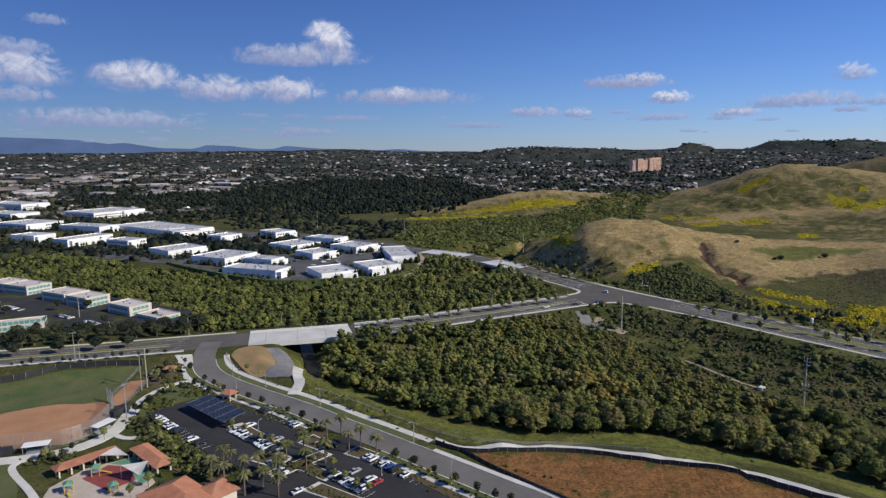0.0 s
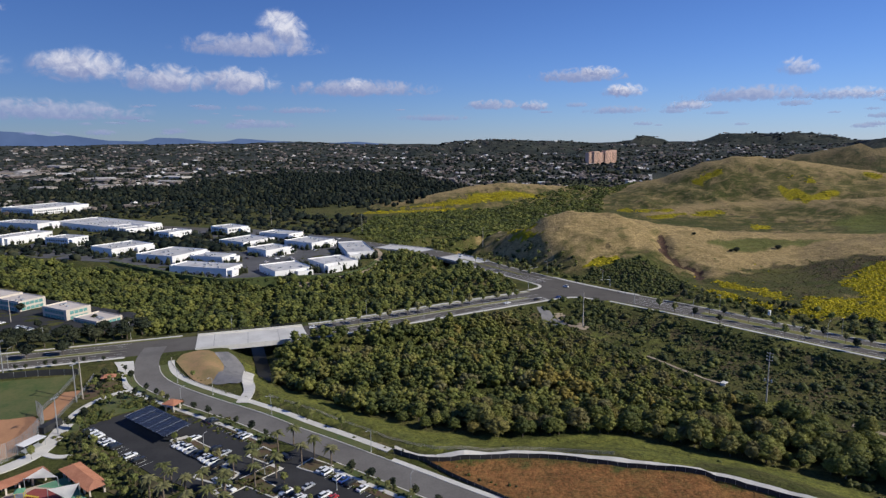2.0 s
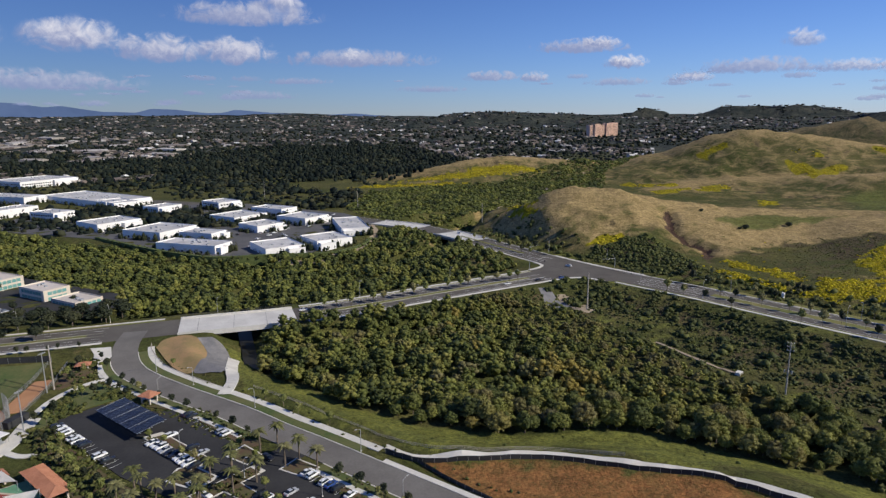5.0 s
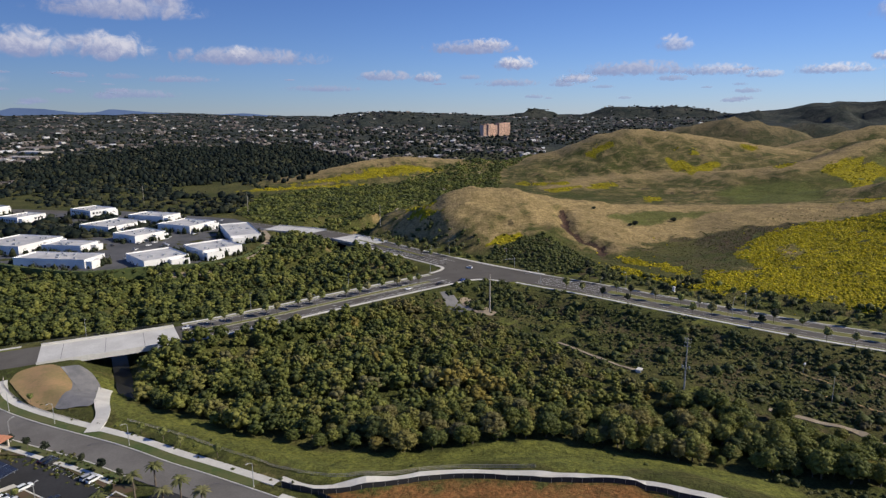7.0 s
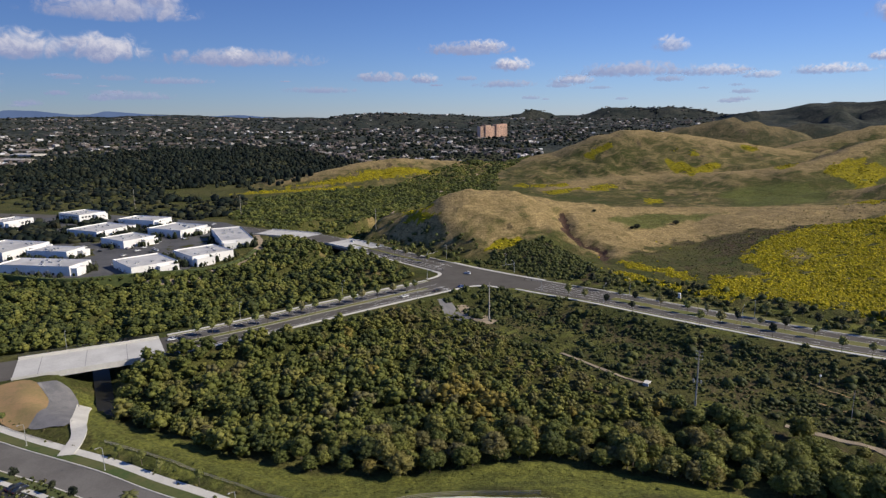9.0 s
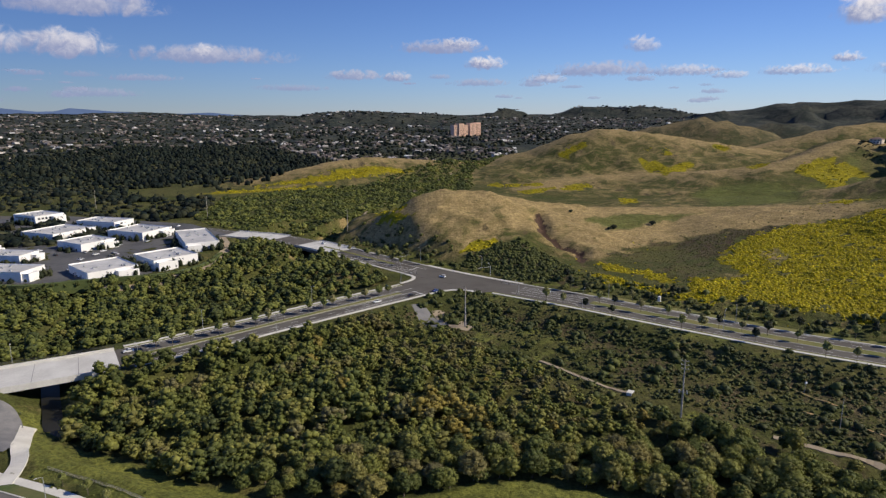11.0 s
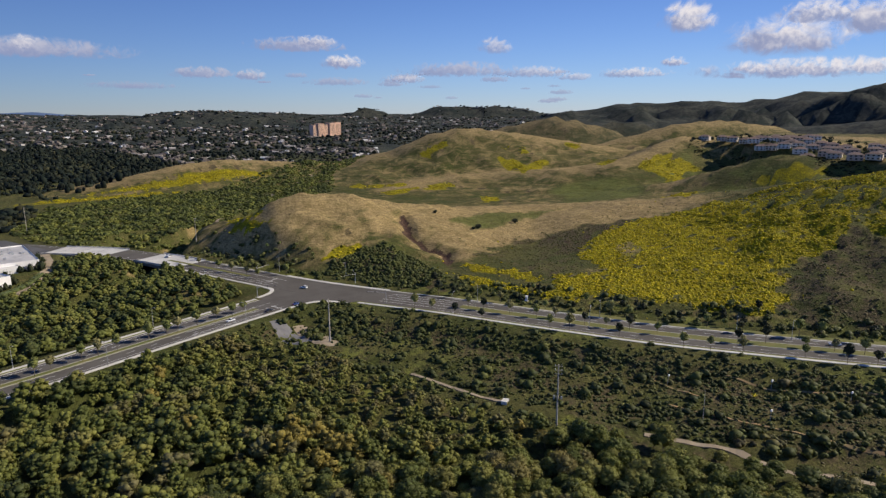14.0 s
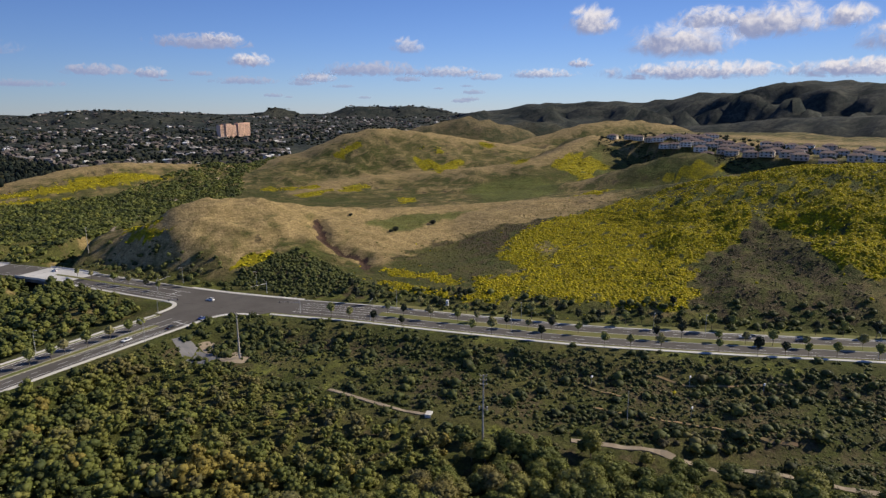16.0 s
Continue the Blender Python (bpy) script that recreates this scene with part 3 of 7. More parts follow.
RIDGES_GREEN = [(560, 470), (700, 560), (720, 680), (860, 700), (860, 560), (760, 380), (700, 200), (560, 60), (420, 120), (470, 250), (520, 330), (480, 400)]
TRAIL = [(139, 418), (146, 405), (160, 372), (174, 330), (180, 304), (186, 286), (200, 262), (216, 236), (233, 214)]
TRAIL_E = [(214, 242), (224, 228), (233, 214), (239, 196), (249, 180), (259, 160), (299, 115)]
TRAIL_N = [(158, 655), (172, 700), (206, 778), (290, 900), (388, 1022), (432, 1065)]


def make_ground():
    xs, ys = graded(-170, 520, 3.8, 4700, 1.05), graded(150, 620, 3.8, 4700, 1.05)
    X, Y = np.meshgrid(xs, ys)
    x, y = X.ravel(), Y.ravel()
    z = height(x, y)
    nx, ny = len(xs), len(ys)
    i = (np.arange(ny - 1)[:, None] * nx + np.arange(nx - 1)[None, :]).ravel()
    quads = np.stack([i, i + 1, i + nx + 1, i + nx], 1)
    n = Nodes("open_ground")
    me = raw_mesh("ground", np.stack([x, y, z], 1), quads, n.m, smooth=True)
    yel, tan, scrub, fresh, orange, bare, red, lush = masks(x, y)
    for key, v in (("cover_a", (yel, tan, scrub)), ("cover_b", (fresh, orange, bare)), ("cover_c", (ease(1300, 2100, np.hypot(x, y)), red, lush))):
        col = me.attributes.new(key, "FLOAT_COLOR", "POINT")
        col.data.foreach_set("color", np.stack([*v, np.ones_like(x)], 1).astype(np.float32).ravel())
    a, b = n.add("SeparateColor"), n.add("SeparateColor")
    n.link(n.attribute("cover_a").outputs["Color"], a.inputs[0])
    n.link(n.attribute("cover_b").outputs["Color"], b.inputs[0])
    far = n.add("SeparateColor")
    n.link(n.attribute("cover_c").outputs["Color"], far.inputs[0])
    big, mid, fine = n.noise(0.02, 5), n.noise(0.16, 5, 0.68), n.noise(0.85, 4, 0.65)
    grit = n.math("ADD", n.math("MULTIPLY", mid, 0.5), n.math("MULTIPLY", fine, 0.5))
    streak = n.noise(0.045, 6, 0.65, None, 1.2)
    tuft = n.noise(0.42, 5, 0.7, None, 0.6)
    # narrow ledges that follow the contours
    stretch = n.add("VectorMath")
    stretch.operation = "MULTIPLY"
    n.link(n.add("NewGeometry").outputs["Position"], stretch.inputs[0])
    stretch.inputs[1].default_value = (0.05, 0.05, 1.0)
    ledge = n.noise(1.0, 4, 0.7, stretch.outputs[0], 0.8)

    def over(base, mask, lo, hi, c1, c2, rough=0.0):
        f = n.math("ADD", n.math("MULTIPLY", n.math("SUBTRACT", grit, 0.5), 1.5), n.math("MULTIPLY", n.math("SUBTRACT", streak, 0.5), rough))
        f = n.step(n.math("ADD", mask, f), lo, hi)
        return n.mix(f, base, n.mix(n.step(grit, 0.40, 0.60), c1, c2))

    c = n.mix(n.step(big, 0.38, 0.62), (0.060, 0.070, 0.016), (0.106, 0.098, 0.030))
    c = n.mix(n.step(grit, 0.36, 0.64, (0.0, 0.75)), c, (0.052, 0.054, 0.019))
    c = over(c, a.outputs[1], 0.12, 0.82, (0.345, 0.250, 0.115), (0.215, 0.160, 0.068), 1.9)
    c = over(c, b.outputs[0], 0.15, 0.85, (0.078, 0.094, 0.022), (0.120, 0.120, 0.034), 0.9)
    c = over(c, a.outputs[2], 0.25, 0.7, (0.052, 0.044, 0.021), (0.098, 0.076, 0.040), 0.9)
    c = over(c, far.outputs[1], 0.35, 0.65, (0.105, 0.062, 0.042), (0.060, 0.040, 0.028), 0.4)
    c = over(c, far.outputs[2], 0.3, 0.7, (0.165, 0.168, 0.036), (0.090, 0.098, 0.025), 1.0)
    c = over(c, b.outputs[1], 0.3, 0.7, (0.245, 0.112, 0.040), (0.165, 0.092, 0.032), 0.8)
    c = over(c, a.outputs[0], 0.35, 0.6, (0.30, 0.245, 0.005), (0.145, 0.128, 0.012))
    c = over(c, b.outputs[2], 0.4, 0.7, (0.42, 0.34, 0.24), (0.30, 0.24, 0.165))
    # far woodland tones, shifted bluish so the base colour carries some haze
    hazy_woods = n.mix(n.step(n.noise(0.012, 6), 0.35, 0.65), (0.024, 0.032, 0.028), (0.070, 0.070, 0.054))
    hazy_woods = n.mix(n.step(n.noise(0.05, 4), 0.45, 0.6, (0.0, 0.6)), hazy_woods, (0.012, 0.018, 0.017))
    c = n.mix(far.outputs[0], c, hazy_woods)
    v = n.add("HueSaturation")
    n.link(n.step(n.math("ADD", n.math("ADD", n.math("MULTIPLY", tuft, 0.36), n.math("MULTIPLY", n.noise(1.0, 4, 0.75), 0.42)), n.math("MULTIPLY", ledge, 0.22)), 0.39, 0.61, (0.56, 1.42)), v.inputs["Value"])
    n.link(c, v.inputs["Color"])
    n.color(v.outputs[0])
    n.bump(n.math("ADD", grit, n.math("MULTIPLY", tuft, 1.2)), 0.9, 0.7)
    n.set(0.95, 0.0, 0.12)
    return tagged(new("ground", me), "open ground of dry grass, scrub and wild mustard over rolling hills", "ground", kind="structure")


make_ground()


# ---- roads ----
def resample(pts, step):
    p = np.array(pts, float)
    # Catmull-Rom through the points
    q = np.vstack([2 * p[0] - p[1], p, 2 * p[-1] - p[-2]])
    out = []
    for i in range(1, len(q) - 2):
        n = max(1, int(np.hypot(*(q[i + 1] - q[i])) / step))
        for t in np.arange(n) / n:
            a, b, c, d = q[i - 1], q[i], q[i + 1], q[i + 2]
            out.append(0.5 * (2 * b + (c - a) * t + (2 * a - 5 * b + 4 * c - d) * t ** 2 + (3 * b - a - 3 * c + d) * t ** 3))
    out.append(p[-1])
    return np.array(out)


def grade(x, y):
    """Height of road surfaces."""
    return -3.0 * sink(np.asarray(x, float), np.asarray(y, float))


def offset_line(line, o):
    t = np.gradient(line, axis=0)
    t = t / np.hypot(t[:, 0], t[:, 1])[:, None]
    return line + np.stack([t[:, 1], -t[:, 0]], 1) * np.asarray(o, float).reshape(-1, 1)


def band(name, line, o1, o2, lift, thick, mat, follow=None, parent=None, label="", structure=""):
    """A strip along a line between two offsets (positive to the right), lift above grade, with sides."""
    f = follow or grade
    a, b = offset_line(line, o1), offset_line(line, o2)
    k = len(line)
    za, zb = f(a[:, 0], a[:, 1]) + lift, f(b[:, 0], b[:, 1]) + lift
    A, B = np.column_stack([a, za]), np.column_stack([b, zb])
    low = np.array([0, 0, thick])
    verts = np.vstack([A, B, A - low, B - low])
    i = np.arange(k - 1)
    quads = [np.stack([i + k, i + k + 1, i + 1, i], 1), np.stack([i, i + 1, i + 1 + 2 * k, i + 2 * k], 1), np.stack([i + 3 * k, i + 1 + 3 * k, i + 1 + k, i + k], 1)]
    ob = shared(name, raw_mesh(name, verts, np.vstack(quads), mat), parent, None, label)
    if structure:
        tagged(ob, label, structure, kind="structure")
    return ob


LA, LB, LC = resample(ROAD_A, 4), resample(ROAD_B, 4), resample(ROAD_C, 4)
A_W, B_W, C_W = 12.5, 5.7, 12.6


def clip_line(line, lo, hi, axis=0):
    return line[(line[:, axis] >= lo) & (line[:, axis] <= hi)]


def near_crossing(line, centre, r):
    return line[np.hypot(line[:, 0] - centre[0], line[:, 1] - centre[1]) > r]


band("road", LA[LA[:, 0] < 184], -A_W, A_W, 0.06, 0.5, M_ASPHALT, label="grey asphalt four-lane road with a planted median", structure="road")
band("road", LC, -C_W, C_W, 0.08, 0.5, M_ASPHALT, label="grey asphalt divided road along the foot of the hills", structure="road")
band("road", LB, -B_W, B_W, 0.10, 0.5, M_STREET, label="pale grey asphalt side street curving beside the creek", structure="road")


def bezier(p, q, r, n=12):
    t = np.linspace(0, 1, n)[:, None]
    return (1 - t) ** 2 * np.array(p, float) + 2 * t * (1 - t) * np.array(q, float) + t * t * np.array(r, float)


def slab(name, pts, lift, thick, mat, label="", category="", base=None, kind="structure", parent=None):
    """A level plate with the given outline; lift over the road grade, or over base."""
    bm = bmesh.new()
    vs = [bm.verts.new((x, y, (float(grade(x, y)) if base is None else base) + lift)) for x, y in pts]
    f = bm.faces.new(vs)
    f.normal_update()
    if f.normal.z < 0:
        f.normal_flip()
    r = bmesh.ops.extrude_face_region(bm, geom=[f])
    bmesh.ops.translate(bm, vec=(0, 0, -thick), verts=[v for v in r["geom"] if isinstance(v, bmesh.types.BMVert)])
    bmesh.ops.recalc_face_normals(bm, faces=bm.faces)
    bmesh.ops.triangulate(bm, faces=bm.faces)
    ob = part(name, bm, mat, parent, label)
    if category:
        tagged(ob, label, category, kind=kind)
    return ob


def drape(name, pts, lift, mat, label, category, rings=7, kind="structure"):
    """A cover that follows the land inside a round outline."""
    p = np.array(pts, float)
    loop = resample(np.vstack([p, p[:1]]), 1.6)[:-1]
    c = p.mean(0)
    rows = [c + (loop - c) * f for f in np.linspace(1, 0.002, rings)]
    v = np.vstack(rows)
    n = len(loop)
    i = np.arange(n)
    q = [np.stack([k * n + i, k * n + (i + 1) % n, (k + 1) * n + (i + 1) % n, (k + 1) * n + i], 1) for k in range(rings - 1)]
    q = np.vstack(q)
    z = height(v[:, 0], v[:, 1]) + lift
    area = np.sum(loop[:, 0] * np.roll(loop[:, 1], -1) - np.roll(loop[:, 0], -1) * loop[:, 1])
    me = raw_mesh(name, np.column_stack([v, z]), q if area > 0 else q[:, ::-1], mat, smooth=True)
    return tagged(new(name, me), label, category, kind=kind)


# corners of the crossing
SOUTH_ARC, NORTH_ARC = bezier((159, 438.5), (176, 446), (185.5, 427)), bezier((146, 464.5), (166, 473), (157.5, 487))
slab("road", [tuple(p) for p in SOUTH_ARC] + [(200, 425), (190, 455), (165, 450)], 0.05, 0.4, M_ASPHALT, "grey asphalt corner of the road crossing", "road")
slab("road", [tuple(p) for p in NORTH_ARC] + [(165, 497), (180, 470), (150, 450)], 0.05, 0.4, M_ASPHALT, "grey asphalt corner of the road crossing", "road")
for _arc in (SOUTH_ARC, NORTH_ARC):
    _o = 0.2 if _arc is SOUTH_ARC else -2.6
    band("pavement", _arc, _o, _o + 2.4, 0.2, 0.4, M_CONCRETE, label="pale concrete corner pavement with a kerb", structure="pavement")

# pavements, kerbs, medians
A_L, A_M, A_R = clip_line(LA, -900, -71), clip_line(LA, -66, -9), clip_line(LA, -8, 157)
band("pavement", A_R, A_W, A_W + 2.2, 0.2, 0.45, M_CONCRETE, label="pale concrete pavement along the road", structure="pavement")
band("pavement", clip_line(LA, -8, 150), -A_W - 4.2, -A_W - 2.0, 0.2, 0.45, M_CONCRETE, label="pale concrete pavement along the road", structure="pavement")
band("kerb", clip_line(LA, -8, 150), -A_W - 0.4, -A_W, 0.18, 0.4, M_CONCRETE, label="pale concrete kerb", structure="kerb")
band("verge", clip_line(LA, -8, 150), -A_W - 2.0, -A_W - 0.4, 0.16, 0.4, M_VERGE, label="narrow grass verge", structure="verge")
band("pavement", A_L, -A_W - 4.2, -A_W - 2.0, 0.2, 0.45, M_CONCRETE, label="pale concrete pavement along the road", structure="pavement")
band("verge", A_L, -A_W - 2.0, -A_W, 0.18, 0.4, M_VERGE, label="narrow grass verge", structure="verge")
band("pavement", clip_line(LA, -900, -97), A_W, A_W + 2.0, 0.2, 0.45, M_CONCRETE, label="pale concrete pavement along the road", structure="pavement")
for _l in (clip_line(LA, -8, 140), clip_line(LA, -900, -106)):
    band("median", _l, -1.5, 1.5, 0.2, 0.4, M_VERGE, label="narrow grass median with pale kerbs", structure="median")
    for _o in (-1.8, 1.5):
        band("kerb", _l, _o, _o + 0.3, 0.22, 0.4, M_PAINT_Y, label="yellowish median kerb", structure="kerb")
C_S, C_N = clip_line(LC, -400, 433, 1), clip_line(LC, 520, 600, 1)
band("pavement", C_S, C_W + 1.4, C_W + 3.4, 0.2, 0.6, M_CONCRETE, label="pale concrete pavement along the road", structure="pavement")
band("verge", C_S, C_W, C_W + 1.4, 0.18, 0.5, M_VERGE, label="narrow grass verge", structure="verge")
band("pavement", clip_line(LC, 492, 590, 1), C_W, C_W + 1.6, 0.2, 0.6, M_CONCRETE, label="pale concrete pavement along the road", structure="pavement")
band("kerb", clip_line(LC, 150, 600, 1), -C_W - 0.9, -C_W, 0.2, 0.5, M_CONCRETE, label="pale concrete kerb", structure="kerb")
band("verge", clip_line(LC, -400, 395, 1), -C_W - 6, -C_W - 0.9, 0.14, 0.5, M_VERGE, label="broad grass verge at the foot of the hills", structure="verge")
band("pavement", clip_line(LC, 428, 500, 1), -C_W - 2.6, -C_W - 0.9, 0.22, 0.5, M_CONCRETE, label="pale concrete pavement along the road", structure="pavement")
C_MED = clip_line(LC, -400, 385, 1)
band("median", C_MED, -3.2, 3.2, 0.2, 0.4, M_VERGE, label="wide grass median with pale kerbs", structure="median")
for _o in (-3.5, 3.2):
    band("kerb", C_MED, _o, _o + 0.3, 0.2, 0.4, M_CONCRETE, label="pale median kerb", structure="kerb")
band("median", clip_line(LC, 515, 600, 1), -1.4, 1.4, 0.2, 0.4, M_VERGE, label="narrow grass median", structure="median")
# side street: pavement and verge on the creek side, hedge strip on the park side
B_1 = LB[(LB[:, 1] < 352) & (LB[:, 1] > 60)]
band("verge", LB[(LB[:, 1] < 349) & (LB[:, 1] > 238)], -B_W - 4.2, -B_W - 0.35, 0.2, 0.4, M_LAWN, label="mown grass verge", structure="verge")
band("kerb", B_1, -B_W - 0.35, -B_W, 0.25, 0.5, M_CONCRETE, label="pale concrete kerb", structure="kerb")
band("pavement", LB[(LB[:, 1] < 356) & (LB[:, 1] > 236)], -B_W - 7.2, -B_W - 4.2, 0.22, 0.5, M_CONCRETE, label="wide pale concrete path along the street", structure="pavement")
band("pavement", LB[(LB[:, 1] < 236) & (LB[:, 1] > 60)], -B_W - 2.2, -B_W - 0.35, 0.22, 0.5, M_CONCRETE, label="pale concrete path along the street", structure="pavement")
for _l in (LB[(LB[:, 1] < 346) & (LB[:, 1] > 266)], LB[(LB[:, 1] < 247) & (LB[:, 1] > 60)]):
    band("verge", _l, B_W + 0.35, B_W + 3.6, 0.2, 0.4, M_LAWN, label="mown grass verge", structure="verge")
    band("kerb", _l, B_W, B_W + 0.4, 0.25, 0.5, M_CONCRETE, label="pale concrete kerb", structure="kerb")
    band("pavement", _l, B_W + 3.6, B_W + 5.4, 0.22, 0.5, M_CONCRETE, label="pale concrete pavement along the street", structure="pavement")


def dashes(name, line, o, w, dash, gap, mat, lift):
    """Painted dashes along a line, as one piece of marking."""
    seg = resample(line[::6], 1.0)
    k = int(dash + gap)
    V, Q, n = [], [], 0
    a, b = offset_line(seg, o - w / 2), offset_line(seg, o + w / 2)
    for i in range(0, len(seg) - int(dash) - 1, k):
        j = i + int(dash)
        pts = np.array([a[i], a[j], b[j], b[i]])
        V.append(np.column_stack([pts, grade(pts[:, 0], pts[:, 1]) + lift]))
        Q.append((n, n + 3, n + 2, n + 1))
        n += 4
    return tagged(new(name, raw_mesh(name, np.vstack(V), np.array(Q), mat)), "white broken lane lines on the asphalt", "road marking", kind="structure")


for _l, _w in ((clip_line(LA, 0, 135), 0.45), (clip_line(LA, -400, -100), 0.45)):
    for _o in (-6.3, 6.3):
        dashes("lane_marking", _l, _o, 0.22, 4, 7, M_PAINT, 0.075)
    for _o in (-10.4, 10.4, -2.3, 2.3):
        band("lane_marking", _l, _o - 0.11, _o + 0.11, 0.072, 0.004, M_PAINT if abs(_o) > 5 else M_PAINT_Y, label="painted edge line", structure="road marking")
for _l in (clip_line(LC, 100, 395, 1), clip_line(LC, 525, 720, 1)):
    for _o in (-7.6, 7.6):
        dashes("lane_marking", _l, _o, 0.22, 4, 7, M_PAINT, 0.095)
    for _o in (-11.4, 11.4):
        band("lane_marking", _l, _o - 0.11, _o + 0.11, 0.092, 0.004, M_PAINT, label="painted edge line", structure="road marking")
for _l, _os in ((clip_line(LC, 388, 428, 1), (-0.8, 3.2, -4.4, 7.6, -7.6)), (clip_line(LC, 492, 560, 1), (2.0, 5.2, -5.0, 8.6))):
    for _o in _os:
        band("lane_marking", _l, _o - 0.12, _o + 0.12, 0.093, 0.004, M_PAINT, label="painted turn lane line", structure="road marking")
# turn lane lines and stop bars at the crossing
for _o in (-3.4, 3.6, 9.0):
    band("lane_marking", clip_line(LA, 92, 150), _o - 0.13, _o + 0.13, 0.074, 0.004, M_PAINT, label="painted turn lane line", structure="road marking")
for _x, _y, _w, _t in ((149, 441, 10, 110), (222, 412, 10, 35), (166, 500, 10, 30)):
    tagged(part("lane_marking", box(_w, 0.5, 0.006, _x, _y, 0.085, _t), M_PAINT), "painted stop bar", "road marking", kind="structure")



# ---- bridges ----
# concrete toned dark, putting the deck's underside shade into the girder colour
M_GIRDER = worn("shade_dark_girder_concrete", (0.10, 0.095, 0.085), (0.17, 0.16, 0.145), 0.2, 1.5, 0.9)
def bridge(line, half, label, piers, rail):
    mid = line[len(line) // 2]
    ob = thing("bridge", pose(0, 0, 0), label, "bridge")
    deck = band("deck", line, -half, half, 0.17, 1.5, M_DECK, parent=ob)
    for s in (-1, 1):
        o = s * (half - 0.2)
        band("parapet", line, o - 0.22, o + 0.22, 1.05, 2.6, M_DECK, parent=ob)
        band("walkway", line, s * (half - 2.4), s * (half - 0.45), 0.34, 0.3, M_CONCRETE, parent=ob, label="raised concrete walkway")
    seg = (len(line) - 1) / 2.0
    for i in piers:
        p, q = offset_line(line, -half + 1.5)[i], offset_line(line, half - 1.5)[i]
        d = q - p
        part("pier", box(1.2, float(np.hypot(*d)), 8.6, *((p + q) / 2), -10.1, math.degrees(math.atan2(d[1], d[0])) - 90), M_DECK, ob)
    for i in (0, len(line) - 1):
        p, q = offset_line(line, -half + 0.3)[i], offset_line(line, half - 0.3)[i]
        d = q - p
        part("abutment", box(1.6, float(np.hypot(*d)), 5.4, *((p + q) / 2), -6.0, math.degrees(math.atan2(d[1], d[0])) - 90), M_DECK, ob)
    for i in range(2, len(line) - 2, max(4, len(line) // 4)):
        p, q = offset_line(line, -half + 2.4)[i], offset_line(line, half - 2.4)[i]
        d = q - p
        part("expansion_joint", box(0.18, float(np.hypot(*d)), 0.02, *((p + q) / 2), 0.172, math.degrees(math.atan2(d[1], d[0])) - 90), M_GRAVEL, ob)
    if not rail:
        for o in (-half + 0.1, half - 0.1):
            band("girder", line, o - 0.25, o + 0.25, -0.4, 2.0, M_GIRDER, parent=ob, label="concrete edge girder, coloured dark for the shade under the deck")
    if rail:
        o = -half + 0.2
        rails = offset_line(line, o)
        for z in (1.4, 1.9, 2.4):
            band("rail", line, o - 0.06, o + 0.06, z, 0.12, M_DARKMETAL, parent=ob, label="dark green metal rail")
        for p in rails[::1]:
            part("post", tube((*p, 0.9), (*p, 2.45), 0.07, None, 5), M_DARKMETAL, ob)
    return ob


bridge(clip_line(LA, -70, -6), 13.6, "wide pale concrete road bridge over the creek", (), True)
_fb = LC[(LC[:, 1] > 576) & (LC[:, 1] < 622)]
bridge(_fb, 13.4, "pale concrete road bridge over the far creek arm", (len(_fb) // 2,), False)
_fb = LC[(LC[:, 1] > 648) & (LC[:, 1] < 690)]
bridge(_fb, 13.4, "pale concrete road bridge beside the business park", (len(_fb) // 2,), False)

# ---- creek bank by the bridge ----
_w = resample([(-40, 412), (-37, 396), (-33, 376), (-30, 362), (-27.5, 350), (-24, 342), (-17, 335)], 3)
band("water", _w, -3.4, 3.4, -8.9, 0.3, M_WATER, follow=lambda x, y: 0 * x, label="dark still creek water", structure="water")
drape("mound_cover", [(-71, 354), (-69, 363), (-58, 366), (-48, 352), (-46, 338), (-49, 324), (-55, 328), (-62, 338)], 0.45, M_TAN, "round patch of dry tan grass", "grass", 9)
drape("gravel_apron", [(-54, 362), (-44, 362), (-38, 352), (-35, 340), (-34, 321), (-40, 322), (-48, 325), (-46, 340), (-48, 352)], 0.5, M_GRAVEL, "grey gravel maintenance apron", "gravel", 9)
band("ramp", resample([(-34.8, 348), (-34, 338), (-31.5, 322), (-29.5, 312), (-31, 299)], 2), -2.5, 2.5, 0.55, 0.9, M_CONCRETE, follow=height, label="pale concrete ramp down to the creek", structure="ramp")
# dry bank and dirt round the pole by the crossing
drape("gravel_pad", [(138, 421), (145, 421), (148, 408), (150, 396), (141, 393), (138.5, 406)], 0.1, M_GRAVEL, "grey gravel track leading off the road", "gravel", 5)
drape("gravel_pad", [(148.5, 416), (155, 415), (158, 400), (162, 387), (156, 382), (150, 388), (148.5, 400)], 0.12, M_DIRT, "bare dirt pad round a utility pole", "dirt", 5)
for _pts, _w in (([(172, 334), (175, 322), (180, 304), (186, 288)], 0.9), (TRAIL_E, 1.2), ([(252, 272), (252, 260), (254, 248)], 0.45), ([(277, 252), (281, 243), (285, 234), (297, 221), (312, 207)], 0.45), ([(239, 251), (244, 240), (249, 230), (254, 223), (258, 212), (263, 199), (271, 189)], 0.5)):
    band("trail", resample(_pts, 2), -_w, _w, 0.3, 0.6, M_DIRT if _w > 0.8 else M_TAN, follow=height, label="pale dirt trail through the scrub", structure="trail")


# ---- vegetation ----
def ico(sub):
    bm = bmesh.new()
    bmesh.ops.create_icosphere(bm, subdivisions=sub, radius=1.0)
    v = np.array([p.co[:] for p in bm.verts])
    f = np.array([[q.index for q in p.verts] for p in bm.faces])
    bm.free()
    return v, f


ICO1, ICO2 = ico(1), ico(2)


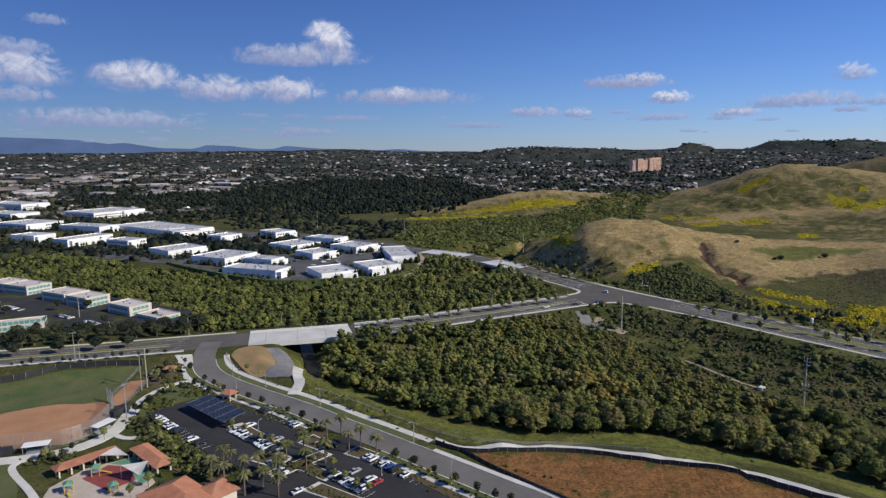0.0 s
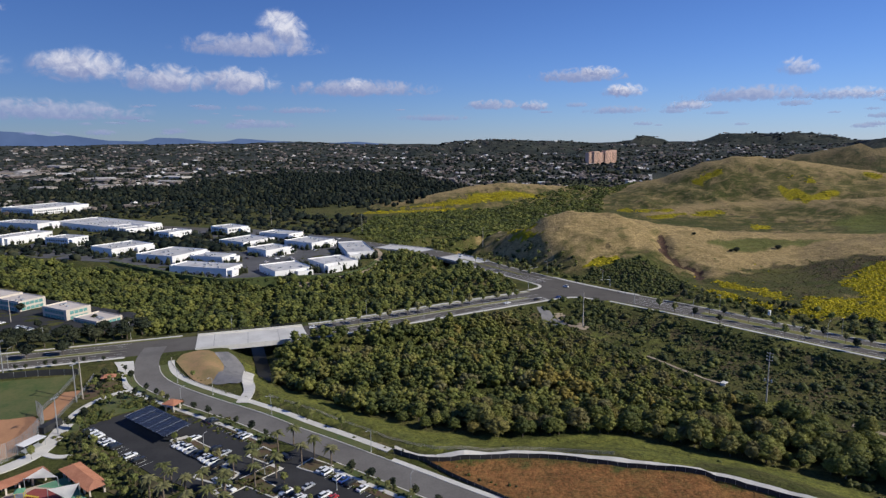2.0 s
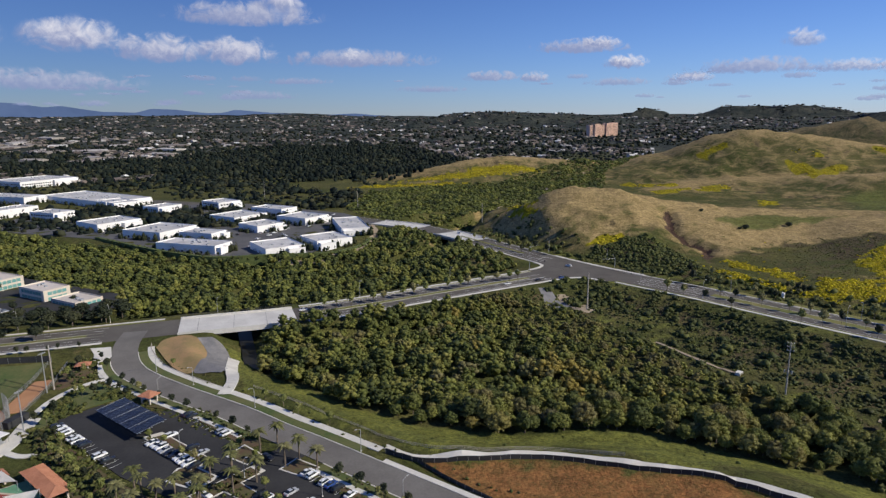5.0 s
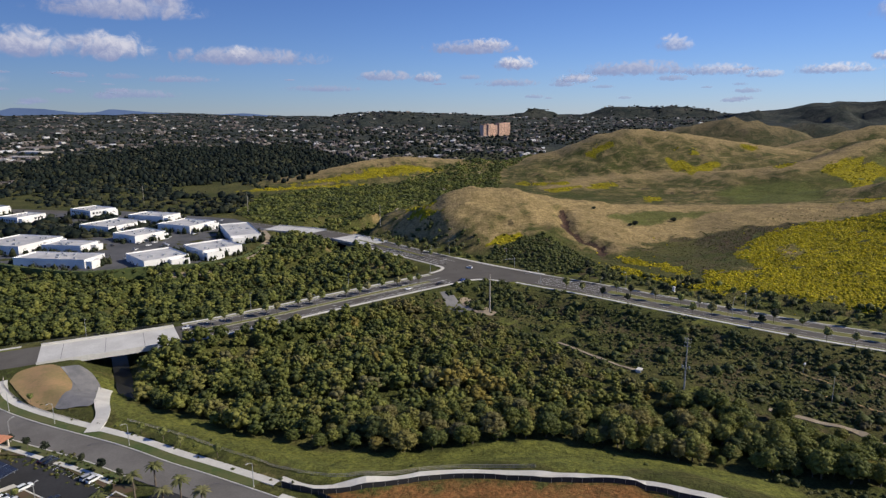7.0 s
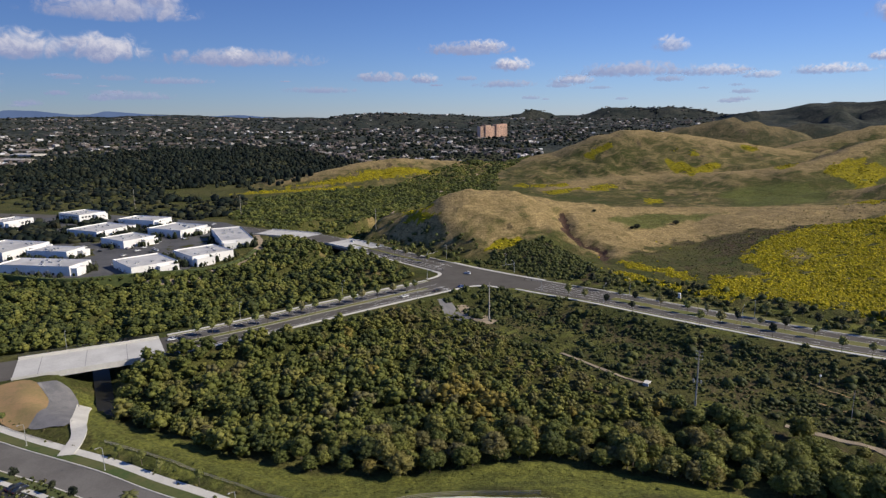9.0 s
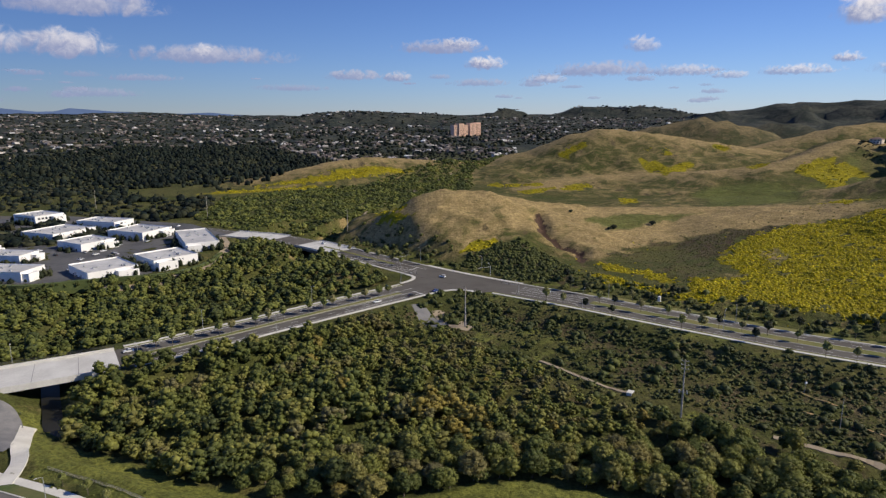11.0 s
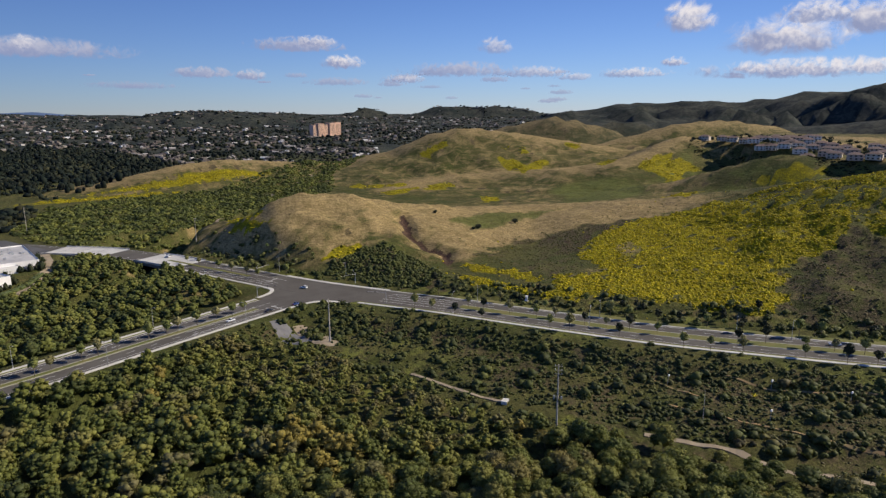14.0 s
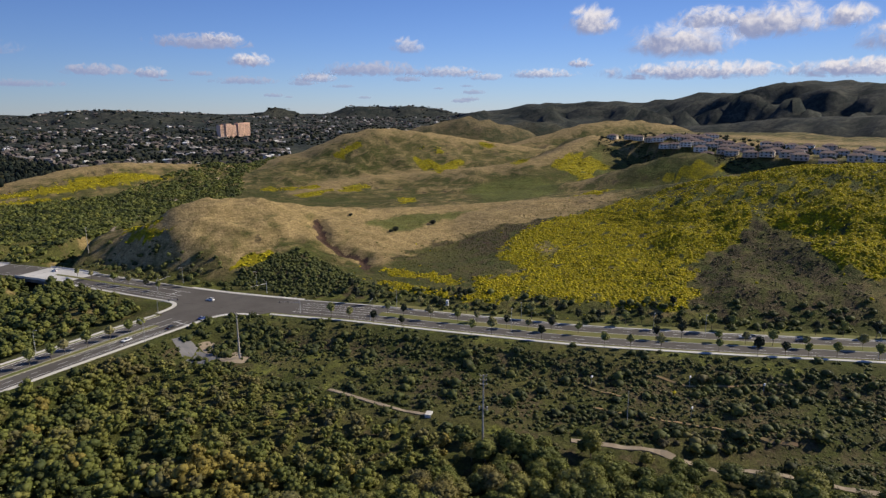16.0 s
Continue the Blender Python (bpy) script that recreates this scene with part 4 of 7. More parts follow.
def leafy(rnd, lobes, leaf_count, leaf_size, core=ICO1, core_scale=0.82, ragged=0.16):
    """Leaf flakes over lumpy cores. lobes: rows of centre and radii."""
    V, T, k = [], [], 0
    lobes = np.array(lobes, float)
    for cx, cy, cz, rx, ry, rz in lobes:
        v = core[0] * (1 + rnd.uniform(-ragged, ragged, (len(core[0]), 1))) * np.array([rx, ry, rz]) * core_scale
        V.append(v + (cx, cy, cz))
        T.append(core[1] + k)
        k += len(v)
    if leaf_count:
        area = lobes[:, 3] * lobes[:, 4] + lobes[:, 3] * lobes[:, 5]
        pick = rnd.choice(len(lobes), leaf_count, p=area / area.sum())
        d = rnd.normal(size=(leaf_count, 3))
        d[:, 2] = np.abs(d[:, 2]) * 0.9 - 0.25
        d /= np.linalg.norm(d, axis=1)[:, None]
        c = lobes[pick, :3] + d * lobes[pick, 3:] * rnd.uniform(0.74, 1.22, (leaf_count, 1))
        a = np.cross(d + rnd.normal(scale=0.4, size=d.shape), rnd.normal(size=d.shape))
        a /= np.linalg.norm(a, axis=1)[:, None]
        b = np.cross(d + rnd.normal(scale=0.35, size=d.shape), a)
        b /= np.linalg.norm(b, axis=1)[:, None]
        s = leaf_size * rnd.uniform(0.6, 1.35, (leaf_count, 1))
        q = np.stack([c - a * s * 0.55, c + a * s * 0.55 - b * s * 0.1, c + b * s * 0.9 + d * s * 0.1], 1)
        V.append(q.reshape(-1, 3))
        T.append(np.arange(leaf_count * 3).reshape(-1, 3) + k)
    return np.vstack(V), np.vstack(T)


def crown_lobes(rnd, r, h0, h1, n):
    """Lobes for a crown of radius r between two heights: a dense heart, and puffs over an uneven dome."""
    mid = (h0 + h1) / 2
    rows = [(0, 0, mid - 0.06 * (h1 - h0), r * 0.62, r * 0.62, (h1 - h0) * 0.42)]
    sway = rnd.uniform(-0.12, 0.12, 2) * r
    for i in range(n):
        a = 2.4 * i + rnd.uniform(-0.4, 0.4)
        up = 1 - 1.35 * (i + 0.5) / n
        ring = math.sqrt(max(0.08, 1 - up * up)) * rnd.uniform(0.66, 0.98)
        s = rnd.uniform(0.24, 0.46) * r * (1.2 if n < 9 else 1.0)
        rows.append((ring * (r - s) * math.cos(a) + sway[0], ring * (r - s) * math.sin(a) + sway[1], mid + up * ((h1 - h0) / 2 - 0.6 * s) * rnd.uniform(0.85, 1.08), s, s, s * rnd.uniform(0.7, 0.95)))
    return rows


def limbs(rnd, h, r, spread, forks=4):
    """Tapered trunk with limbs, up into the crown."""
    bm = bmesh.new()
    lean = Vector((rnd.uniform(-0.06, 0.06) * h, rnd.uniform(-0.06, 0.06) * h, h * 0.55))
    tube_into(bm, (0, 0, -0.6), lean, r, r * 0.6, 6)
    for i in range(forks):
        a = 6.283 * i / forks + rnd.uniform(-0.5, 0.5)
        tip = lean + Vector((math.cos(a) * spread, math.sin(a) * spread, h * rnd.uniform(0.2, 0.4)))
        tube_into(bm, lean * rnd.uniform(0.7, 1.0), tip, r * 0.45, r * 0.12, 5)
    return bm


def stamp(protos, rows, rnd):
    """Copies of prototype clumps: rows of x, y, z, sx, sz, tint."""
    V, T, C, k = [], [], [], 0
    which = rnd.randint(0, len(protos), len(rows))
    for j, (v, t) in enumerate(protos):
        sel = rows[which == j]
        if not len(sel):
            continue
        a = rnd.uniform(0, 6.283, len(sel))
        c, s = np.cos(a)[:, None], np.sin(a)[:, None]
        x = (v[:, 0] * c - v[:, 1] * s) * sel[:, 3:4] + sel[:, 0:1]
        y = (v[:, 0] * s + v[:, 1] * c) * sel[:, 3:4] + sel[:, 1:2]
        z = v[:, 2] * sel[:, 4:5] + sel[:, 2:3]
        V.append(np.stack([x, y, z], -1).reshape(-1, 3))
        T.append((t[None] + (np.arange(len(sel)) * len(v))[:, None, None]).reshape(-1, 3) + k)
        C.append(np.repeat(sel[:, 5], len(v)))
        k += len(sel) * len(v)
    return np.vstack(V), np.vstack(T), np.concatenate(C)


def stuff(name, protos, rows, mat, label, category, seed, smooth=True, grounded=False):
    """One object of many stamped clumps; grounded rows give their z over the land."""
    rows = np.array(rows, float)
    if grounded:
        rows[:, 2] += height(rows[:, 0], rows[:, 1])
    v, t, c = stamp(protos, rows, np.random.RandomState(seed))
    return tagged(new(name, raw_mesh(name, v, t, mat, c, smooth)), label, category, kind="stuff")


def scatter(rnd, lo, hi, step, jitter=0.8):
    xs, ys = np.meshgrid(np.arange(lo[0], hi[0], step), np.arange(lo[1], hi[1], step))
    x, y = xs.ravel(), ys.ravel()
    return x + rnd.uniform(-jitter, jitter, x.size) * step * 0.6, y + rnd.uniform(-jitter, jitter, x.size) * step * 0.6


tree_rnd = np.random.RandomState(7)
TREE_MESHES, GOLD_MESHES = [], []
for _i in range(9):
    _h = 8.2 + 0.5 * (_i % 4)
    _lobes = crown_lobes(tree_rnd, 3.7 + 0.25 * (_i % 3), 0.6, _h, 24)
    _v, _t = leafy(tree_rnd, _lobes, 1200, 0.42, ICO1, 0.76, 0.34)
    _bm = limbs(tree_rnd, _h, 0.24, 1.8)
    _trunk = bpy.data.meshes.new("trunk")
    _bm.to_mesh(_trunk)
    _bm.free()
    _trunk.materials.append(M_BARK)
    TREE_MESHES.append((raw_mesh("crown", _v, _t, M_LEAF, smooth=True), _trunk))
    if _i < 3:
        GOLD_MESHES.append((raw_mesh("crown", _v, _t, M_GOLD, smooth=True), _trunk))
STUFF_TREES = [leafy(tree_rnd, crown_lobes(tree_rnd, 3.8, 0.4, 8.2, 9), 165, 0.54, ICO1, 0.80, 0.36) for _ in range(9)]
FAR_TREES = [leafy(tree_rnd, crown_lobes(tree_rnd, 3.8, 0.4, 8.2, 7), 56, 0.74, ICO1, 0.86, 0.36) for _ in range(9)]
SHRUBS = [leafy(tree_rnd, [(0, 0, 0.4, 1.0, 0.9, 0.8), (0.6, 0.2, 0.3, 0.6, 0.6, 0.6), (-0.4, 0.5, 0.3, 0.6, 0.5, 0.5)], 18, 0.40, ICO1, 0.84, 0.38) for _ in range(8)]
CLUMPS = [leafy(tree_rnd, [(0, 0, 0.55, 1.0, 1.0, 0.75)], 10, 0.9, ICO1, 0.9, 0.3) for _ in range(5)]
TUFTS = [leafy(tree_rnd, [(0, 0, 0.2, 0.8, 0.7, 0.5)], 5, 0.5, ICO1, 0.9, 0.4) for _ in range(6)]
MOUNDS = [leafy(tree_rnd, [(0, 0, 0.25, 0.9, 0.75, 0.55)], 2, 0.5, ICO1, 0.95, 0.35) for _ in range(6)]


def plant(mesh_pair, x, y, z, s, sz, label, category, group, rot=None, name="street_tree"):
    ob = thing(name, pose(x, y, z, 0, 0, tree_rnd.uniform(0, 360) if rot is None else rot), label, category, group)
    ob.scale = (s, s, sz)
    shared("trunk", mesh_pair[1], ob)
    shared("crown", mesh_pair[0], ob)
    return ob


GOLD_SPOTS = [(110, 298, 11), (117, 288, 9), (66, 259, 6), (178, 263, 6), (107, 308, 7)]


def woodland():
    rnd = np.random.RandomState(11)
    x, y = scatter(rnd, (-40, 80), (320, 420), 4.9)
    keep = inside(x, y, FOREST, 2) > 0.5
    keep &= ~((along(x, y, CREEK)[0] < 5.0) & (y > 342))
    keep &= along(x, y, TRAIL_E)[0] > 5.5
    keep &= ~((along(x, y, [(p[0] - 7, p[1] - 7) for p in TRAIL_E])[0] < 9) & (rnd.uniform(size=x.size) < 0.7))
    x, y = x[keep], y[keep]
    z = height(x, y)
    size = 0.86 + 0.18 * waves(x, y, 34, 31) + rnd.uniform(-0.30, 0.36, x.size)
    brush = inside(x, y, [(95, 405), (150, 400), (175, 300), (175, 255), (140, 270), (120, 330)], 22)
    size = np.clip(size * (1 - 0.38 * brush), 0.35, 1.32)
    tint = np.clip(0.46 + 0.28 * waves(x, y, 45, 33) + rnd.uniform(-0.38, 0.38, x.size) + 0.3 * brush, 0, 0.95)
    gold = np.zeros(x.size, bool)
    for gx, gy, gr in GOLD_SPOTS:
        gold |= (np.hypot(x - gx, y - gy) < gr) & (rnd.uniform(size=x.size) < 0.6)
    gold |= rnd.uniform(size=x.size) < 0.012
    tint = np.where(gold, 1.0, tint)
    near = np.argsort(y + 0.25 * np.abs(x - 60))
    rows = []
    for n, i in enumerate(near):
        s, sz = size[i] * rnd.uniform(0.9, 1.15), size[i] * rnd.uniform(0.72, 1.0)
        if n < 290:
            mesh = GOLD_MESHES[rnd.randint(3)] if gold[i] else TREE_MESHES[rnd.randint(9)]
            plant(mesh, x[i], y[i], z[i] - 0.3, s, sz, "willow tree turning golden yellow in the creek woodland" if gold[i] else "rounded willow tree in full green leaf in the creek woodland", "tree", "creek woodland trees", None, "willow_tree")
        else:
            rows.append((x[i], y[i], z[i] - 0.3, s, sz, tint[i]))
    stuff("woodland", STUFF_TREES, rows, M_LEAF_STUFF, "dense green creekside woodland", "woodland", 1)
    rows = []
    x, y = scatter(rnd, (-400, 400), (160, 720), 5.4)
    keep = inside(x, y, FOREST_N, 3) > 0.5
    keep &= (along(x, y, ROAD_A)[0] > 19) & (along(x, y, ROAD_C)[0] > 16.5)
    x, y = x[keep], y[keep]
    z = height(x, y)
    s = np.clip(0.80 + 0.2 * waves(x, y, 40, 35) + rnd.uniform(-0.25, 0.25, x.size), 0.35, 1.2)
    tint = np.clip(0.30 + 0.25 * waves(x, y, 60, 36) + rnd.uniform(-0.3, 0.3, x.size), 0, 0.93)
    stuff("woodland", FAR_TREES, np.stack([x, y, z - 0.3, s, s * rnd.uniform(0.6, 0.9, x.size), tint], 1), M_LEAF_STUFF, "green riverside woodland beyond the road", "woodland", 2)
    x, y = scatter(rnd, (0, 600), (720, 1420), 6.6)
    keep = (inside(x, y, VALLEY, 5) > 0.5) & (along(x, y, ROAD_C)[0] > 20)
    x, y = x[keep], y[keep]
    s = np.clip(0.75 + 0.25 * waves(x, y, 60, 38) + rnd.uniform(-0.3, 0.3, x.size), 0.3, 1.2) * 3.6
    stuff("valley_trees", CLUMPS, np.stack([x, y, height(x, y) - 0.5, s, s * 0.8, np.clip(0.25 + 0.3 * waves(x, y, 50, 39) + rnd.uniform(-0.2, 0.2, x.size), 0, 0.9)], 1), M_LEAF_STUFF, "band of dark green trees along the valley bottom", "woodland", 3)


woodland()


def undergrowth():
    rnd = np.random.RandomState(13)
    # low scrub over the creek plain and the lower banks
    x, y = scatter(rnd, (-60, 40), (460, 440), 2.6)
    keep = (inside(x, y, LOW_SOUTH, 3) > 0.45) & (inside(x, y, FOREST, 2) < 0.6) & (along(x, y, ROAD_C)[0] > 20) & (along(x, y, ROAD_A)[0] > 18)
    keep &= (along(x, y, TRAIL)[0] > 2.4) & (along(x, y, TRAIL_E)[0] > 2.6) & (along(x, y, CREEK)[0] > 5) & (waves(x, y, 26, 41) + rnd.uniform(-0.5, 0.5, x.size) > -0.7)
    east = x + 0.55 * (y - 250) > 150
    keep &= east | (rnd.uniform(size=x.size) < 0.05)
    keep &= (masks(x, y)[7] + rnd.uniform(-0.3, 0.3, x.size) < 0.55) | (rnd.uniform(size=x.size) < 0.3)
    x, y = x[keep], y[keep]
    s = np.clip(0.85 + 0.5 * waves(x, y, 30, 42) + rnd.uniform(-0.4, 0.5, x.size) + (rnd.uniform(size=x.size) < 0.06) * 1.6, 0.4, 3.2)
    tint = np.clip(0.3 + 0.4 * waves(x, y, 30, 43) + rnd.uniform(-0.3, 0.3, x.size), 0, 1)
    stuff("scrub", SHRUBS, np.stack([x, y, height(x, y) - 0.1, s, s * rnd.uniform(0.7, 1.1, x.size), tint], 1), M_SCRUB, "grey-green coastal scrub on the creek plain", "scrub", 4)
    # mustard on the slopes
    x, y = scatter(rnd, (250, 120), (700, 500), 1.9)
    yel, tan, dark, fresh, _, _, _, _ = masks(x, y)
    keep = (yel + 0.3 * waves(x, y, 9, 44) + rnd.uniform(-0.3, 0.3, x.size) > 0.55) & (along(x, y, ROAD_C)[0] > 21)
    xx, yy = x[keep], y[keep]
    s = rnd.uniform(0.55, 1.5, xx.size)
    stuff("mustard", TUFTS, np.stack([xx, yy, height(xx, yy) - 0.1, s, s * 1.05, rnd.uniform(0, 1, xx.size)], 1), M_YELLOW, "bright yellow wild mustard in flower on the slope", "wildflowers", 5)
    keep = (dark + 0.25 * waves(x, y, 12, 45) + rnd.uniform(-0.45, 0.45, x.size) > 0.42) & (yel < 0.5) & (along(x, y, ROAD_C)[0] > 22)
    xx, yy = x[keep], y[keep]
    pick = rnd.permutation(xx.size)[:8500]
    xx, yy = xx[pick], yy[pick]
    s = rnd.uniform(0.35, 1.05, xx.size)
    stuff("sage_scrub", MOUNDS, np.stack([xx, yy, height(xx, yy) - 0.15, s, s * 0.8, rnd.uniform(0.3, 1.0, xx.size)], 1), M_SCRUB, "low dark sage scrub on the hillsides", "scrub", 6)
    # far mustard and brush on the more distant hills
    x, y = scatter(rnd, (50, 480), (1000, 1250), 5.0)
    yel, tan, dark, fresh, _, _, _, _ = masks(x, y)
    keep = (yel + rnd.uniform(-0.3, 0.3, x.size) > 0.6) & ((x < 250) | (y > 500))
    xx, yy = x[keep], y[keep]
    s = rnd.uniform(1.2, 2.6, xx.size)
    stuff("mustard", TUFTS, np.stack([xx, yy, height(xx, yy) - 0.2, s, s * 0.6, rnd.uniform(0, 1, xx.size)], 1), M_YELLOW, "yellow wild mustard in flower on far hills", "wildflowers", 7)
    x, y = scatter(rnd, (195, 435), (285, 530), 2.6)
    keep = inside(x, y, GREEN_FOOT, 4) + rnd.uniform(-0.2, 0.2, x.size) > 0.5
    x, y = x[keep], y[keep]
    s = rnd.uniform(0.8, 2.0, x.size)
    stuff("hill_foot_shrubs", SHRUBS, np.stack([x, y, height(x, y) - 0.1, s, s, rnd.uniform(0.1, 0.65, x.size)], 1), M_SCRUB, "dense dark green shrubs on the hill's lower slope", "scrub", 9)
    # dark shrubs on the road embankment and round the crossing
    rows = []
    edge = {}
    for _ in range(2100):
        i, o = rnd.randint(len(LC)), round(rnd.uniform(18, 40))
        if o not in edge:
            edge[o] = offset_line(LC, o)
        p = edge[o][i] + rnd.uniform(-2, 2, 2)
        if 110 < p[1] < 428:
            s = rnd.uniform(0.5, 1.5) + (rnd.uniform() < 0.08) * 1.2
            rows.append((p[0], p[1], -0.1, s, s * rnd.uniform(0.6, 1.0), rnd.uniform(0, 0.45)))
    for _ in range(130):
        x, y = rnd.uniform(142, 182), rnd.uniform(390, 438)
        if along(np.array([x]), np.array([y]), ROAD_A)[0][0] > 17 and along(np.array([x]), np.array([y]), ROAD_C)[0][0] > 19 and not (138 < x < 163 and 384 < y < 420):
            s = rnd.uniform(0.8, 2.6)
            rows.append((x, y, -0.1, s, s, rnd.uniform(0, 0.6)))
    stuff("embankment_shrubs", SHRUBS, rows, M_SCRUB, "dark green shrubs on the road embankment", "scrub", 10, grounded=True)
    # bushes along the hill foot
    rows = []
    for _ in range(1500):
        i = rnd.randint(len(LC))
        o = rnd.uniform(18, 46)
        p = offset_line(LC, -o)[i]
        if p[1] < 120 or p[1] > 620 or abs(p[1] - 462) < 0:
            continue
        s = rnd.uniform(0.7, 2.6)
        rows.append((p[0], p[1], -0.1, s, s * rnd.uniform(0.8, 1.2), rnd.uniform(0, 0.7)))
    stuff("roadside_brush", SHRUBS, rows, M_SCRUB, "green brush at the foot of the hills", "scrub", 8, grounded=True)


undergrowth()


# ---- far town ----
GROVE = [(-640, 1360), (-377, 1290), (-150, 1175), (70, 1030), (230, 1190), (310, 1500), (178, 2150), (-203, 2230), (-300, 1900), (-425, 1696), (-745, 1700)]


def far_town():
    rnd = np.random.RandomState(17)
    n = 37000
    az = np.radians(rnd.uniform(-42, 84, n))
    r = np.exp(rnd.uniform(math.log(700), math.log(4750), n))
    x, y = r * np.sin(az), r * np.cos(az)
    hl = np.zeros(n)
    for pts, w in RIDGES[:11]:
        d, z = along(x, y, pts)
        hl = np.maximum(hl, np.exp(-((d / (w * 1.5)) ** 2)))
    keep = (hl < 0.35) & (inside(x, y, VALLEY, 5) < 0.5)
    for p in WHITE_NEAR + WHITE_FAR:
        keep &= np.hypot(x - p[0], y - p[1]) > 0.62 * max(p[2], p[3]) + 4
    keep &= ~((y < 800) & (x > 0)) & (along(x, y, ROAD_C)[0] > 24)
    keep &= ~((x > 480) & (r < 2100) & (np.degrees(np.arctan2(x, y)) > 27)) & ~((np.degrees(np.arctan2(x, y)) > 42) & (r > 2000))
    x, y, r = x[keep], y[keep], r[keep]
    dense = waves(x, y, 330, 51)
    k = (dense + rnd.uniform(-0.7, 0.7, x.size)) > -0.8
    x, y, r, dense = x[k], y[k], r[k], dense[k]
    s = rnd.uniform(2.6, 5.8, x.size) * (1 + r / 4600.0) * (1 + 0.3 * np.clip(dense, -0.5, 1))
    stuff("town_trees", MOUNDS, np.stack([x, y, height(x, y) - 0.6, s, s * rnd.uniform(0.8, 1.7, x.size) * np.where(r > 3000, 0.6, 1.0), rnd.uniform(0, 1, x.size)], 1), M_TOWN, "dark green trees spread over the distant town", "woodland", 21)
    # dark grove behind the business park
    n = 6500
    x, y = rnd.uniform(-760, 320, n), rnd.uniform(1000, 2250, n)
    keep = inside(x, y, GROVE, 40) + 0.25 * waves(x, y, 120, 54) + rnd.uniform(-0.3, 0.3, n) > 0.62
    x, y = x[keep], y[keep]
    s = rnd.uniform(2.6, 6.8, x.size)
    stuff("grove_trees", MOUNDS, np.stack([x, y, height(x, y) - 0.6, s, s * rnd.uniform(0.9, 3.0, x.size), rnd.uniform(0, 0.75, x.size)], 1), M_TOWN, "tall dark trees of a dense grove behind the business park", "woodland", 24)
    # houses: gabled boxes
    v = np.array([(-1, -0.7, 0), (1, -0.7, 0), (1, 0.7, 0), (-1, 0.7, 0), (-1, -0.7, 0.8), (1, -0.7, 0.8), (1, 0.7, 0.8), (-1, 0.7, 0.8), (-1.05, 0, 1.25), (1.05, 0, 1.25)], float)
    t = np.array([(0, 1, 5), (0, 5, 4), (1, 2, 6), (1, 6, 5), (2, 3, 7), (2, 7, 6), (3, 0, 4), (3, 4, 7), (4, 5, 9), (4, 9, 8), (6, 7, 8), (6, 8, 9), (5, 6, 9), (7, 4, 8)])
    n = 7600
    az = np.radians(rnd.uniform(-42, 55, n))
    r = np.exp(rnd.uniform(math.log(1250), math.log(4650), n))
    x, y = r * np.sin(az), r * np.cos(az)
    hl = np.zeros(n)
    for pts, w in RIDGES[:11]:
        d, z = along(x, y, pts)
        hl = np.maximum(hl, np.exp(-((d / (w * 1.6)) ** 2)))
    keep = (hl < 0.3) & (inside(x, y, GROVE, 30) < 0.5) & (waves(x, y, 520, 52) + rnd.uniform(-0.5, 0.5, n) > -0.1) & (inside(x, y, VALLEY, 5) < 0.5) & (np.degrees(np.arctan2(x, y)) < 42) & ~((x > 480) & (r < 2300) & (np.degrees(np.arctan2(x, y)) > 27))
    x, y, r = x[keep], y[keep], r[keep]
    s = rnd.uniform(4.0, 8.0, x.size) * (1 + r / 12000)
    stuff("town_houses", [(v, t)], np.stack([x, y, height(x, y) + 0.5, s, rnd.uniform(3.6, 5.6, x.size), rnd.uniform(0, 1, x.size) ** 1.5], 1), M_HOUSES, "pale houses of the distant town among trees", "houses", 22, False)
    # long pale sheds
    n = 85
    az = np.radians(rnd.uniform(-40, -13, n))
    r = rnd.uniform(1750, 2900, n)
    x, y = r * np.sin(az), r * np.cos(az)
    keep = x < -120
    x, y = x[keep], y[keep]
    stuff("far_sheds", [(v * (1, 1, 0.8), t)], np.stack([x, y, height(x, y), rnd.uniform(18, 42, x.size), rnd.uniform(6, 9, x.size), rnd.uniform(0.5, 1, x.size)], 1), M_HOUSES, "long pale warehouse roofs of a distant business district", "warehouses", 23, False)


M_HOUSES = Nodes("far_house_walls_and_roofs")
M_HOUSES.color(M_HOUSES.ramp(M_HOUSES.attribute("tint").outputs["Fac"], [(0.0, (0.085, 0.070, 0.062)), (0.45, (0.15, 0.12, 0.10)), (0.72, (0.25, 0.22, 0.19)), (0.9, (0.46, 0.43, 0.40)), (1.0, (0.70, 0.68, 0.66))]))
M_HOUSES = M_HOUSES.set(0.8)
# x, y, width, depth, turn, height
WHITE_NEAR = [(4, 583, 32, 33, 27, 7.5), (-35, 569, 32, 37, 26, 7.5), (-102, 583, 22, 57, 63, 7.5), (-148, 660, 44, 45, 58, 7.5), (-106, 636, 20, 35, 62, 7), (25, 647, 25, 66, 8, 7.5), (-59, 672, 30, 32, 40, 7), (-22, 710, 34, 40, 48, 7.5), (-90, 737, 42, 40, 47, 7), (-57, 774, 25, 44, 53, 8), (-210, 714, 44, 39, 47, 8)]
WHITE_FAR = [(-124, 833, 29, 37, 41, 9.5), (-183, 804, 31, 26, 52, 10), (-289, 781, 25, 36, 59, 9.5), (-354, 818, 60, 28, 60, 9), (-297, 926, 60, 150, 49, 8), (-432, 856, 30, 42, 65, 9), (-406, 950, 31, 80, 62, 9), (-513, 1001, 56, 76, 60, 10), (-477, 1176, 95, 84, 55, 11), (-723, 1356, 56, 120, 60, 12), (-253, 872, 30, 50, 42, 8), (-640, 1180, 50, 90, 60, 9)]
far_town()

